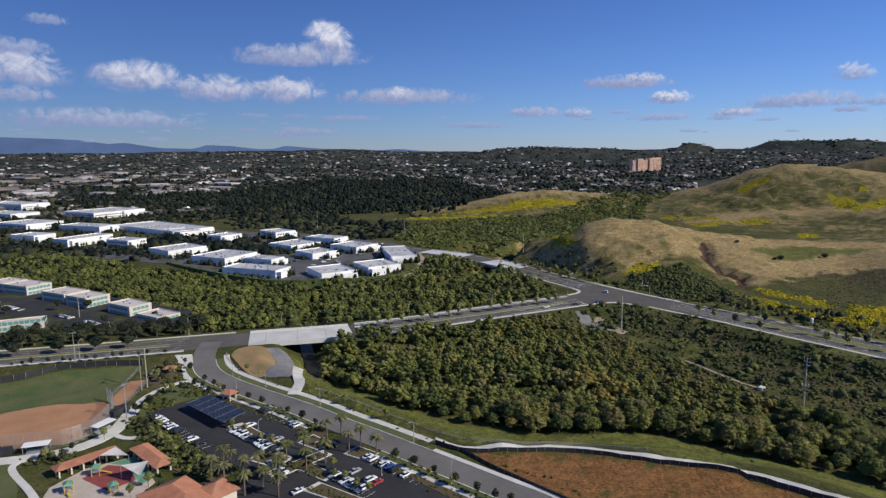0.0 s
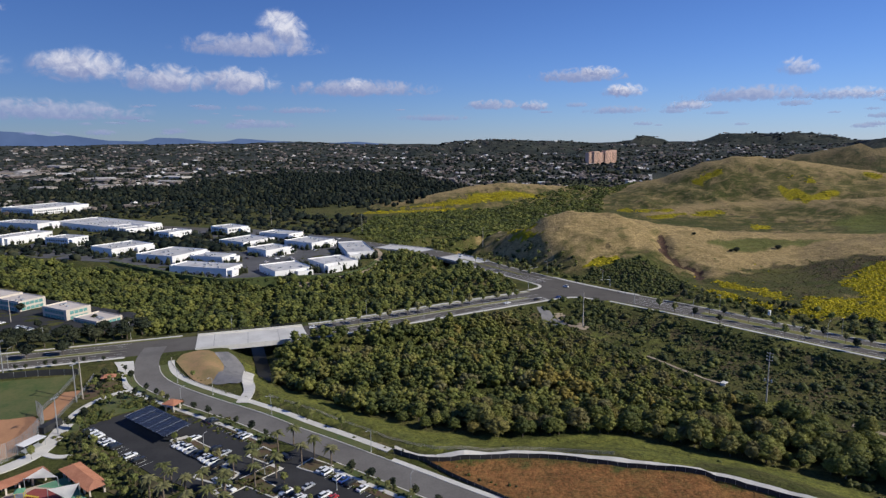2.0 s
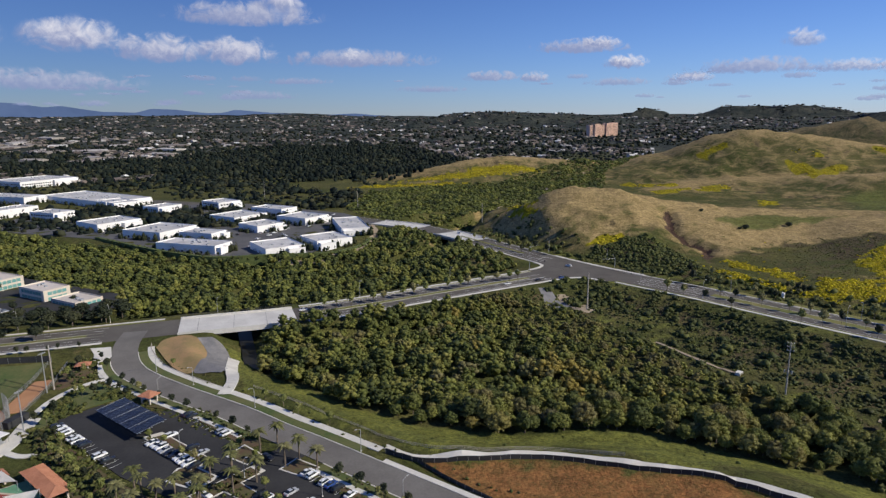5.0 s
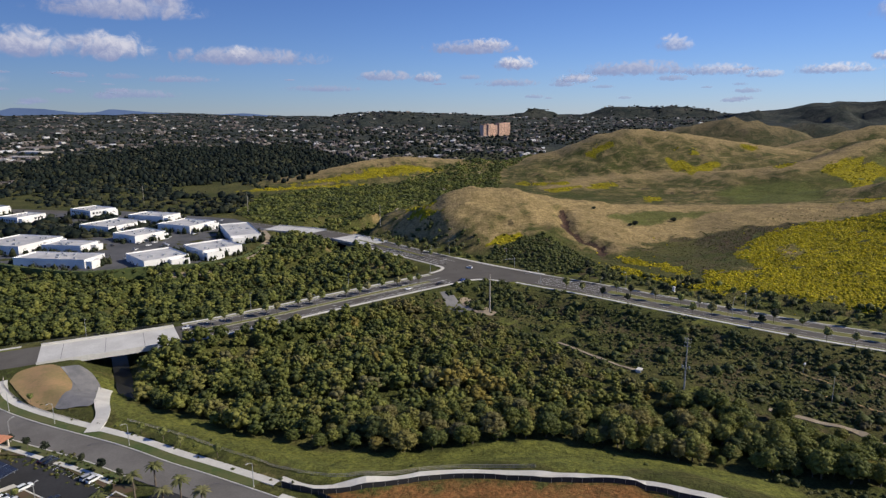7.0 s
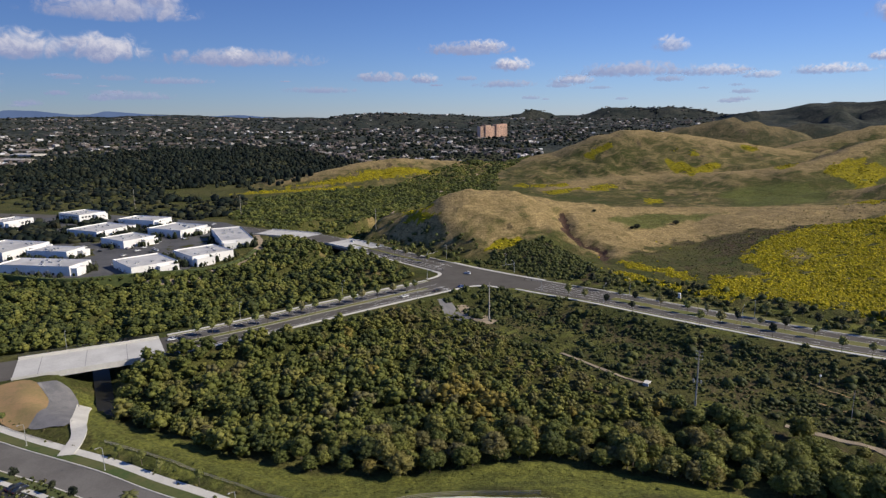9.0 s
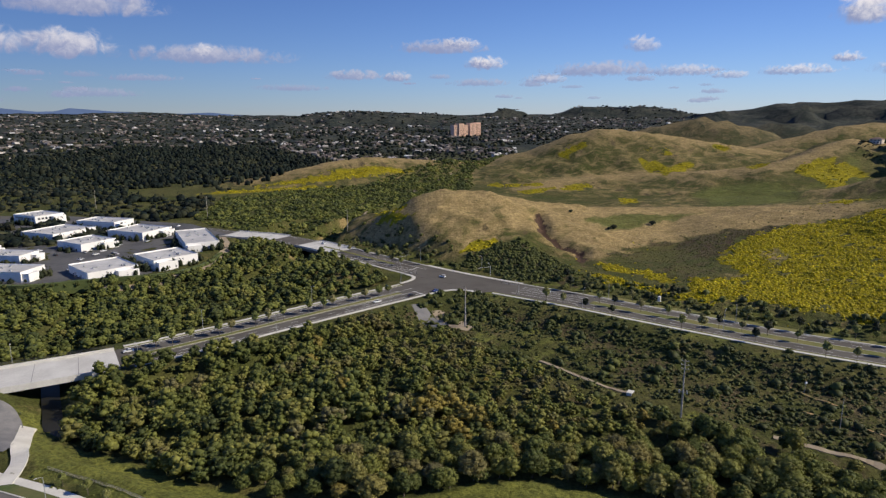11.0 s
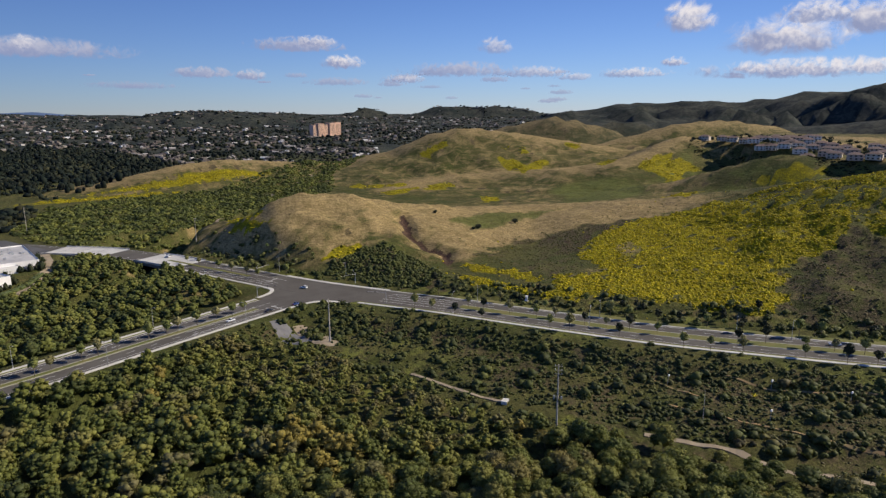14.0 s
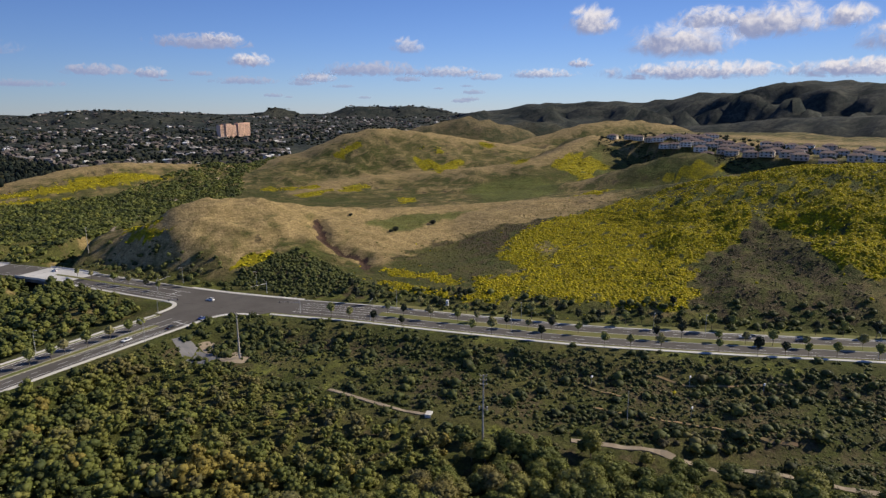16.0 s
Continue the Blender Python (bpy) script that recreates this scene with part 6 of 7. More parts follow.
slab("planting_bed", [(-94, 280), (-88, 279), (-54, 242), (-40, 230), (-48, 222), (-70, 240)], 0.10, 0.2, M_BED, "planted slope between car park and playground", "planting bed")


# ---- solar canopy ----
def solar_canopy():
    ob = thing("solar_canopy", pose(-59.5, 278.5, G, 0, 0, LOT_TURN), "parking canopy roofed with dark blue solar panels", "carport")
    n = Nodes("solar_cells")
    br = n.add("TexBrick", Scale=1.0)
    tc = n.add("TexCoord")
    n.link(tc.outputs["Object"], br.inputs["Vector"])
    br.inputs["Color1"].default_value = br.inputs["Color2"].default_value = (0.012, 0.016, 0.032, 1)
    br.inputs["Mortar"].default_value = (0.10, 0.12, 0.16, 1)
    for k, v in (("Mortar Size", 0.012), ("Brick Width", 0.32), ("Row Height", 0.32)):
        br.inputs[k].default_value = v
    br.offset = 0
    n.color(br.outputs[0])
    n.set(0.32, 0.0, 0.4)
    bm = box(1.9, 1.28, 0.05, 0, 0, 0, 0, 0.01)
    me = bpy.data.meshes.new("solar_panel")
    bm.to_mesh(me)
    bm.free()
    me.materials.append(n.m)
    slope = 5.0
    for i in range(15):
        for j in range(8):
            v = (j - 3.5) * 1.36
            shared("solar_panel", me, ob, pose((i - 7) * 1.98, v, 4.1 + v * math.tan(radians(slope)), slope, 0, 0))
    for i in range(6):
        x = (-7.5 + 3 * i) * 1.98
        part("panel_rail", box(0.09, 11.0, 0.07, 0, 0, 0), M_METAL, ob).matrix_basis = pose(x, 0, 4.13, slope, 0, 0)
    for v in (-4.2, 0, 4.2):
        part("beam", tube((-15, v, 3.75 + v * 0.087), (15, v, 3.75 + v * 0.087), 0.14, None, 6), M_METAL, ob)
    for i in range(5):
        x = -13 + 6.5 * i
        part("column", tube((x, 0, 0), (x, 0, 3.7), 0.2), M_METAL, ob)
        part("rafter", tube((x, -5.2, 3.3), (x, 5.2, 4.2), 0.13, None, 6), M_METAL, ob)


solar_canopy()


# ---- park buildings ----
def hip_roof(w, d, h, over=0.8, ridge=0.4):
    bm = bmesh.new()
    a, b, r = w / 2 + over, d / 2 + over, max(0.2, (w - d) / 2 + ridge)
    v = [bm.verts.new(p) for p in ((-a, -b, 0), (a, -b, 0), (a, b, 0), (-a, b, 0), (-r, 0, h), (r, 0, h))]
    for f in ((0, 1, 5, 4), (1, 2, 5), (2, 3, 4, 5), (3, 0, 4), (3, 2, 1, 0)):
        bm.faces.new([v[i] for i in f])
    bmesh.ops.recalc_face_normals(bm, faces=bm.faces)
    return bm


def tile_ribs(w, d, h, over=0.8, ridge=0.4, step=0.6):
    """Raised courses running down a hipped tile roof."""
    bm = bmesh.new()
    a, b, r = w / 2 + over, d / 2 + over, max(0.2, (w - d) / 2 + ridge)
    n = int(2 * a / step)
    for i in range(1, n):
        x = -a + i * step
        top = 1.0 if abs(x) <= r else (a - abs(x)) / max(0.1, a - r)
        if top < 0.1:
            continue
        for s in (-1, 1):
            tube_into(bm, (x, s * b, 0.03), (x, s * b * (1 - top), h * top + 0.03), 0.09, None, 4)
    return bm


def shelter(x, y, turn, w, d, label, h=3.0, rise=1.5):
    ob = thing("picnic_shelter", pose(x, y, G, 0, 0, turn), label, "shelter", "tile-roofed shelters")
    roof = part("roof", hip_roof(w, d, rise), M_TILE, ob, "orange clay tile roof")
    roof.location = (0, 0, h)
    ribs = part("tile_course", tile_ribs(w, d, rise), M_TILE, roof)
    ribs["kind"] = "stuff"
    n = max(2, int(w // 4) + 1)
    for i in range(n):
        for s in (-1, 1):
            part("column", box(0.5, 0.5, h, (i - (n - 1) / 2) * (w - 1) / max(1, n - 1), s * (d / 2 - 0.4)), M_CREAM, ob)
    return ob


shelter(-94, 240, 43, 20, 4.4, "long shelter with an orange clay tile roof beside the playground")
shelter(-72, 240, -48, 21, 5.2, "picnic shelter with an orange clay tile roof")
shelter(-58.5, 297.5, -30, 5.0, 4.4, "small square pavilion with an orange clay tile roof", 3.2, 1.6)
shelter(-97, 337, 10, 5.0, 3.2, "small tile-roofed hut among shrubs", 2.6, 1.2)


def recreation_building():
    ob = thing("recreation_building", pose(-52, 207, G, 0, 0, -46), "cream stucco building under an orange clay tile roof", "building")
    part("wall", box(22, 14, 4.4), M_CREAM, ob)
    r = part("roof", hip_roof(22, 14, 3.2, 1.2), M_TILE, ob, "orange clay tile roof")
    r.location = (0, 0, 4.4)
    k = part("tile_course", tile_ribs(22, 14, 3.2, 1.2), M_TILE, r)
    k["kind"] = "stuff"
    wing = part("wing", box(9, 9, 4.2, 4, 10), M_CREAM, ob)
    r = part("roof", hip_roof(9, 9, 2.4, 1.0), M_TILE, ob, "orange clay tile roof")
    r.location = (4, 10, 4.2)
    k = part("tile_course", tile_ribs(9, 9, 2.4, 1.0), M_TILE, r)
    k["kind"] = "stuff"
    for i in range(5):
        part("window", box(1.6, 0.12, 1.5, -8 + 4 * i, 7.0, 1.2), M_GLASS, ob)


recreation_building()

# ---- playground ----
M_RED = worn("red_rubber_paving", (0.20, 0.045, 0.04), (0.28, 0.07, 0.06), 0.3, 3.0, 0.9)
M_GREEN = worn("green_rubber_paving", (0.10, 0.24, 0.14), (0.14, 0.30, 0.19), 0.3, 3.0, 0.9)
M_SAND = worn("playground_sand", (0.42, 0.34, 0.27), (0.52, 0.44, 0.36), 0.3, 3.0, 0.95)
slab("play_surface", [(-100, 226), (-94, 238), (-80, 246), (-66, 226), (-70, 212), (-84, 208), (-98, 214)], 0.06, 0.2, M_SAND, "pale sand playground floor", "playground")
slab("play_surface", [(-92, 231), (-87, 240), (-79, 238), (-73, 228), (-80, 222)], 0.10, 0.2, M_RED, "dark red rubber play surface", "playground")
slab("play_surface", [(-87, 241), (-80, 246), (-68, 231), (-70, 224), (-74, 230), (-80, 239)], 0.13, 0.2, M_GREEN, "green rubber play surface", "playground")


def sail(x, y, turn):
    ob = thing("shade_sail", pose(x, y, G, 0, 0, turn), "white triangular shade sail on poles", "shade sail", "shade sails")
    bm = bmesh.new()
    n = 8
    corners = [Vector((-4.5, -2.5, 5.2)), Vector((4.5, -2.2, 3.2)), Vector((0.2, 4.6, 4.4))]
    grid = {}
    for i in range(n + 1):
        for j in range(n + 1 - i):
            a, b = i / n, j / n
            c = 1 - a - b
            sag = 27 * a * b * c
            p = corners[0] * a + corners[1] * b + corners[2] * c
            mid = sum(corners, Vector()) / 3
            p = p.lerp(mid, 0.25 * sag) - Vector((0, 0, 0.6 * sag))
            grid[i, j] = bm.verts.new(p)
    for i in range(n):
        for j in range(n - i):
            bm.faces.new((grid[i, j], grid[i + 1, j], grid[i, j + 1]))
            if i + j < n - 1:
                bm.faces.new((grid[i + 1, j], grid[i + 1, j + 1], grid[i, j + 1]))
    bmesh.ops.solidify(bm, geom=bm.faces[:], thickness=0.04)
    part("canopy", bm, M_WHITE, ob)
    for c in corners:
        part("pole", tube((c.x, c.y, 0), (c.x, c.y, c.z + 0.2), 0.1), M_METAL, ob)


sail(-85, 241, 20)
sail(-73, 229, -30)
M_YEL = worn("yellow_plastic", (0.50, 0.38, 0.03), (0.58, 0.45, 0.05), 0.5, 3.0, 0.5)


def play_frame(x, y, turn):
    ob = thing("climbing_frame", pose(x, y, G, 0, 0, turn), "yellow metal and plastic climbing frame with a slide", "play equipment", "play equipment")
    for a in (-1.2, 1.2):
        for b in (-1.2, 1.2):
            part("post", tube((a, b, 0), (a, b, 3.4), 0.1), M_YEL, ob)
    part("platform", box(2.6, 2.6, 0.12, 0, 0, 1.6), M_METAL, ob)
    bm = bmesh.new()
    for k in range(6):
        box_into(bm, 0.7, 0.75, 0.1, 1.5 + 0.6 * k, 0, 1.5 - 0.27 * k)
    part("slide", bm, M_YEL, ob)
    part("canopy", hip_roof(2.4, 2.4, 0.9, 0.3), M_GREEN, ob).location = (0, 0, 3.4)
    for k in range(5):
        part("rung", tube((-1.6 - 0.1 * k, -0.6, 0.3 + 0.3 * k), (-1.6 - 0.1 * k, 0.6, 0.3 + 0.3 * k), 0.05), M_YEL, ob)


play_frame(-88, 233, 15)
play_frame(-77, 220, 130)
play_frame(-92, 222, -60)


# ---- cars ----
def paint(name, c):
    n = Nodes(name)
    n.color(n.mix(n.step(n.noise(0.6, 3), 0.3, 0.7), c, tuple(v * 0.85 for v in c)))
    n.b.inputs["Coat Weight"].default_value = 0.6
    return n.set(0.3, 0.0, 0.5)


PAINTS = {"white": paint("white_car_paint", (0.80, 0.80, 0.79)), "black": paint("black_car_paint", (0.018, 0.018, 0.02)), "silver": paint("silver_car_paint", (0.42, 0.43, 0.45)), "blue": paint("blue_car_paint", (0.03, 0.07, 0.25)), "red": paint("red_car_paint", (0.40, 0.03, 0.03))}
M_LAMP_R = worn("tail_lamp_red", (0.30, 0.01, 0.01), (0.4, 0.02, 0.02), 1, 5, 0.3)


def to_mesh(name, bm, mat):
    me = bpy.data.meshes.new(name)
    bm.to_mesh(me)
    bm.free()
    me.materials.append(mat)
    return me


def profile(pts, half, taper=0.0):
    """A side outline (x, z) drawn out across the car, narrowing upwards."""
    bm = bmesh.new()
    zs = [z for _, z in pts]
    lo, hi = min(zs), max(zs)
    rings = []
    for s in (-1, 1):
        rings.append([bm.verts.new((x, s * (half - taper * (z - lo) / (hi - lo)), z)) for x, z in pts])
    bm.faces.new(rings[0])
    bm.faces.new(rings[1][::-1])
    n = len(pts)
    for i in range(n):
        bm.faces.new((rings[0][i], rings[1][i], rings[1][(i + 1) % n], rings[0][(i + 1) % n]))
    bmesh.ops.recalc_face_normals(bm, faces=bm.faces)
    bmesh.ops.bevel(bm, geom=bm.edges[:], offset=0.05, segments=1, affect="EDGES")
    return bm


CAR_SHAPES = {
    "sedan": ([(-2.3, 0.3), (-2.32, 0.75), (-2.1, 0.95), (-0.9, 1.0), (1.0, 0.98), (2.1, 0.8), (2.3, 0.6), (2.3, 0.3)], [(-1.75, 0.97), (-1.0, 1.42), (0.25, 1.45), (1.1, 0.98)], [(-0.95, 1.42), (-0.85, 1.49), (0.15, 1.5), (0.3, 1.44)]),
    "suv": ([(-2.3, 0.35), (-2.34, 0.9), (-2.2, 1.08), (0.9, 1.1), (2.0, 0.98), (2.3, 0.75), (2.3, 0.35)], [(-2.2, 1.07), (-1.95, 1.62), (0.2, 1.66), (1.05, 1.09)], [(-1.95, 1.62), (-1.8, 1.72), (0.1, 1.73), (0.28, 1.65)]),
    "pickup": ([(-2.7, 0.4), (-2.72, 1.02), (-0.8, 1.02), (1.2, 1.08), (2.5, 1.0), (2.72, 0.8), (2.72, 0.4)], [(-0.85, 1.04), (-0.75, 1.66), (0.5, 1.68), (1.25, 1.06)], [(-0.75, 1.66), (-0.65, 1.76), (0.4, 1.77), (0.55, 1.67)]),
}
CAR_CACHE = {}
_bm = bmesh.new()
bmesh.ops.create_cone(_bm, cap_ends=True, segments=12, radius1=0.33, radius2=0.33, depth=0.22, matrix=pose(0, 0, 0, 90))
WHEEL = to_mesh("wheel", _bm, M_BLACK)
_bm = bmesh.new()
bmesh.ops.create_cone(_bm, cap_ends=True, segments=10, radius1=0.2, radius2=0.18, depth=0.25, matrix=pose(0, 0, 0, 90))
RIM = to_mesh("rim", _bm, M_METAL)


def car(x, y, turn, shape, colour, z=None, where="parked in the car park"):
    key = shape, colour
    if key not in CAR_CACHE:
        a, b, c = CAR_SHAPES[shape]
        CAR_CACHE[key] = (to_mesh("body", profile(a, 0.92, 0.08), PAINTS[colour]), to_mesh("glass", profile(b, 0.84, 0.18), M_GLASS), to_mesh("roof", profile(c, 0.68, 0.05), PAINTS[colour]))
    ob = thing("car", pose(x, y, (G + 0.07) if z is None else z, 0, 0, turn), f"{colour} {shape} {where}", "car", "cars")
    for name, me in zip(("body", "cabin_glass", "roof"), CAR_CACHE[key]):
        shared(name, me, ob)
    l = 1.45 if shape != "pickup" else 1.7
    for u in (-l, l):
        for v in (-0.82, 0.82):
            w = shared("wheel", WHEEL, ob, pose(u, v, 0.33))
            shared("rim", RIM, w)
    for v in (-0.62, 0.62):
        part("tail_lamp", box(0.06, 0.3, 0.14, CAR_SHAPES[shape][0][1][0] + 0.02, v, 0.72), M_LAMP_R, ob)
        part("headlight", box(0.06, 0.32, 0.13, CAR_SHAPES[shape][0][-2][0] - 0.06, v, 0.66), M_PAINT, ob)
    return ob


def car_row(x, y, colours, step=2.75, shapes=("sedan", "suv"), flip=0):
    """Cars side by side in stalls, from x, y along the row; '-' leaves a stall empty."""
    rnd = random.Random(int(x * 7 + y))
    for i, c in enumerate(colours.split()):
        if c == "-":
            continue
        p = Vector((x, y, 0)) + U * (step * (i + 0.5))
        car(p.x + rnd.uniform(-0.2, 0.2), p.y + rnd.uniform(-0.3, 0.3), math.degrees(math.atan2(W_.y, W_.x)) + flip + rnd.uniform(-2, 2), shapes[rnd.randint(0, len(shapes) - 1)], c)


car_row(-86.5, 282, "black white white white - white white black black - - - white - black")
car_row(-49, 264, "white white white silver black black white white white black", flip=180)
car_row(-44, 268, "white - - - - black - silver", flip=0)
car_row(-42, 284, "black black - - - - - - silver white")
car_row(4, 236, "white white - white blue black - white")
car_row(-9, 226, "black white black white white black white", flip=180)
car_row(-4, 230, "- - silver - - white red", flip=0)
car(-24, 228, -40, "sedan", "white")
car(-29, 234, 130, "sedan", "silver")
car(-17, 214, 40, "sedan", "white")
car(-8, 246, -45, "suv", "black")
for _x, _y, _t, _s, _c in ((121, 431, 200, "sedan", "white"), (143, 436, 20, "sedan", "black"), (160, 440, 20, "sedan", "blue"), (176, 470, 120, "suv", "white"), (356, 220, 130, "sedan", "black"), (-5, 398, 190, "sedan", "white"), (341, 239, 310, "pickup", "silver"), (123, 610, 110, "suv", "white")):
    car(_x, _y, _t, _s, _c, 0.12, "on the grey asphalt road")


# ---- lamps, signals and poles ----
def street_lamp(x, y, turn, h=10.0, arm=2.6):
    z = zat(x, y)
    ob = thing("street_lamp", pose(x, y, z, 0, 0, turn), "pale grey street lamp with a curved arm", "street lamp", "street lamps")
    part("base", tube((0, 0, -0.3), (0, 0, 0.5), 0.28, 0.24), M_CONCRETE, ob)
    part("pole", tube((0, 0, 0.4), (0, 0, h), 0.12, 0.08), M_LAMPGREY, ob)
    bm = bmesh.new()
    pts = [Vector((arm * t, 0, h - 0.1 + 0.7 * math.sin(t * 1.6))) for t in (0, 0.3, 0.65, 1.0)]
    for a, b in zip(pts[:-1], pts[1:]):
        tube_into(bm, a, b, 0.07, 0.06, 6)
    part("arm", bm, M_LAMPGREY, ob)
    part("lamp_head", box(0.9, 0.34, 0.18, arm + 0.35, 0, h + 0.52, 0, 0.04), M_LAMPGREY, ob)
    return ob


M_LAMPGREY = worn("pale_pole_paint", (0.36, 0.36, 0.35), (0.46, 0.46, 0.44), 0.5, 4.0, 0.55, 0.2)
for _x, _y, _t in ((27, 420, 290), (1, 376, 110), (61, 400, 110), (86, 444, 290), (127, 424, 110), (-52, 405, 290), (-148, 354, 80), (-148, 392, 280), (-105, 396, 280), (-205, 352, 80)):
    street_lamp(_x, _y, _t)
for _x, _y, _t in ((248, 388, 215), (267, 320, 35), (282, 327, 215), (316, 272, 215), (332, 254, 215), (225, 380, 35), (208, 478, 215), (178, 520, 215), (360, 190, 35)):
    street_lamp(_x, _y, _t)
for _x, _y, _t in ((22, 246, 220), (33, 214, 40), (-17, 285, 220), (-45, 311, 230), (-64, 328, 240), (-56, 301, 50)):
    street_lamp(_x, _y, _t, 8.0, 1.6)


def field_light(x, y, turn, h=17):
    ob = thing("floodlight_mast", pose(x, y, zat(x, y), 0, 0, turn), "tall grey floodlight mast of the ball field", "floodlight", "field lights")
    part("pole", tube((0, 0, -0.3), (0, 0, h), 0.26, 0.14), M_METAL, ob)
    part("crossbar", box(3.2, 0.14, 0.14, 0, 0, h - 0.3), M_METAL, ob)
    for i in range(4):
        part("floodlight", box(0.55, 0.35, 0.5, -1.2 + 0.8 * i, -0.2, h - 0.2, 0, 0.05), M_METAL, ob)


field_light(-147, 347, 20)
field_light(-102.5, 314, 60, 17)
field_light(-96.5, 281, 60, 15)
field_light(-133, 250, -30, 14)
for _p in ((-38, 258), (10, 222), (-14, 236)):
    street_lamp(*_p, 45, 6.0, 0.8)


def utility_pole(x, y, h, turn, arms, label, gear=False, r=0.26, z=None):
    ob = thing("utility_pole", pose(x, y, (zat(x, y) if z is None else z), 0, 0, turn), label, "utility pole", "utility poles")
    part("pole", tube((0, 0, -0.5), (0, 0, h), r, r * 0.6), M_WOOD, ob)
    for i in range(arms):
        a = part("crossarm", box(0.14, 2.6, 0.16, 0.18, 0, h - 0.7 - 1.5 * i), M_WOOD, ob)
        for s in (-1.15, 1.15):
            part("insulator", tube((0.18, s, h - 0.5 - 1.5 * i), (0.18, s, h - 0.15 - 1.5 * i), 0.09), M_PAINT, a, "pale ceramic insulator")
    if gear:
        part("crossarm", box(0.14, 3.4, 0.16, 0.2, 0, h * 0.5), M_WOOD, ob)
        for s in (-1.3, 0.0, 1.3):
            part("transformer", tube((0.45, s, h * 0.5 - 0.6), (0.45, s, h * 0.5 + 0.6), 0.3), M_METAL, ob, "grey transformer can")
    return ob


utility_pole(188.5, 260, 25, 40, 3, "tall wooden utility pole with crossarms and transformers in the scrub", True, 0.34)
utility_pole(157, 387, 22, 30, 0, "tall plain pale utility pole on a dirt pad", r=0.44)
utility_pole(36, 790, 24, 10, 1, "tall utility pole beyond the business park")
utility_pole(148, 627, 19, 20, 1, "tall pale utility pole beside the far bridge")
utility_pole(-82, 905, 24, 10, 1, "tall utility pole behind white buildings")
utility_pole(-101, 317, 19, 20, 1, "brown wooden utility pole beside the ball field", r=0.3)
utility_pole(239, 236, 12, 60, 0, "thin grey utility pole beside the trail", r=0.14)
utility_pole(-190, 446, 14, 20, 1, "brown wooden utility pole by the offices")


def marker_post(x, y, h=4.0):
    ob = thing("marker_post", pose(x, y, zat(x, y)), "short white-topped marker post in the scrub", "post", "marker posts")
    part("post", tube((0, 0, -0.3), (0.5, 0, h), 0.09, 0.07), M_WOOD, ob)
    part("cap", box(0.9, 0.5, 0.8, 0.5, 0, h - 0.4, 0, 0.06), M_WHITE, ob)


for _p in ((254, 263), (259, 222), (284, 236), (300, 213)):
    marker_post(*_p)


def valve_box():
    ob = thing("culvert_box", pose(186, 286, zat(186, 286), 0, 0, 35), "pale concrete culvert box at the end of a trail", "culvert")
    part("slab", box(3.4, 2.4, 0.3, 0, 0, 0.8, 0, 0.05), M_CONCRETE, ob)
    for s in (-1.45, 1.45):
        part("side_wall", box(0.3, 2.2, 1.0, s, 0, -0.2), M_CONCRETE, ob)
    part("back_wall", box(3.0, 0.3, 1.0, 0, 1.0, -0.2), M_CONCRETE, ob)


valve_box()


def cabinet(x, y):
    ob = thing("utility_cabinet", pose(x, y, zat(x, y), 0, 0, 40), "white roadside utility cabinet on a pad", "cabinet")
    part("body", box(1.8, 1.4, 2.6, 0, 0, 0.1, 0, 0.04), M_WHITE, ob)
    part("pad", box(2.6, 2.2, 0.25, 0, 0, -0.1), M_CONCRETE, ob)


cabinet(271, 372)


def signal(x, y, turn, reach):
    ob = thing("traffic_signal", pose(x, y, zat(x, y), 0, 0, turn), "grey traffic signal mast with a long arm", "traffic signal", "traffic signals")
    part("pole", tube((0, 0, -0.2), (0, 0, 7.0), 0.18, 0.13), M_LAMPGREY, ob)
    part("arm", tube((0, 0, 6.2), (reach, 0, 7.2), 0.12, 0.07), M_LAMPGREY, ob)
    for u in (0.55, 0.95):
        head = part("signal_head", box(0.35, 0.35, 1.1, reach * u, 0, 6.1 + u * 0.4, 0, 0.04), M_DARKMETAL, ob)
    part("street_light", box(0.9, 0.3, 0.15, 2.0, 0, 9.0), M_LAMPGREY, ob)
    part("light_arm", tube((0, 0, 6.9), (1.8, 0, 9.0), 0.06), M_LAMPGREY, ob)


signal(146, 466, 330, 11)
signal(203, 414, 150, 11)
signal(207, 462, 200, 12)
signal(160, 512, 20, 10)

# ---- path with a dark fence beside the orange field ----
PATH_E = resample([(30, 248), (38, 240), (49, 237), (63, 235), (80, 233), (104, 222), (126, 211), (148, 193), (170, 168), (205, 120)], 2.5)
band("pavement", PATH_E, -1.3, 1.3, 0.22, 0.5, M_CONCRETE, follow=height, label="pale concrete path curving beside the orange field", structure="pavement")
fence([(30, 244), (38, 237), (49, 234), (63, 232), (80, 230), (104, 219.5), (126, 208.5), (147, 190.5), (168, 166), (203, 118)], 1.7, 3.0, "low dark mesh silt fence along the path", M_DARKMETAL, M_WOOD, True, "silt_fence")
fence([(30, 243), (38, 238), (48, 224), (58, 212), (69, 199), (98, 166)], 1.3, 3.0, "dark mesh fence beside the street", M_DARKMETAL, M_WOOD, True, "silt_fence")
fence([(-20, 304), (0, 285), (12, 272), (24, 260), (32, 252), (50, 240), (80, 236), (105, 225)], 1.0, 3.5, "low brown post fence along the grass bank", M_WOOD, M_WOOD, False, "post_fence")
fence([(-74, 358), (-72, 351), (-62, 335), (-50, 322), (-37, 310)], 0.9, 3.0, "low dark post fence round the plaza", M_WOOD, M_WOOD, False, "post_fence")

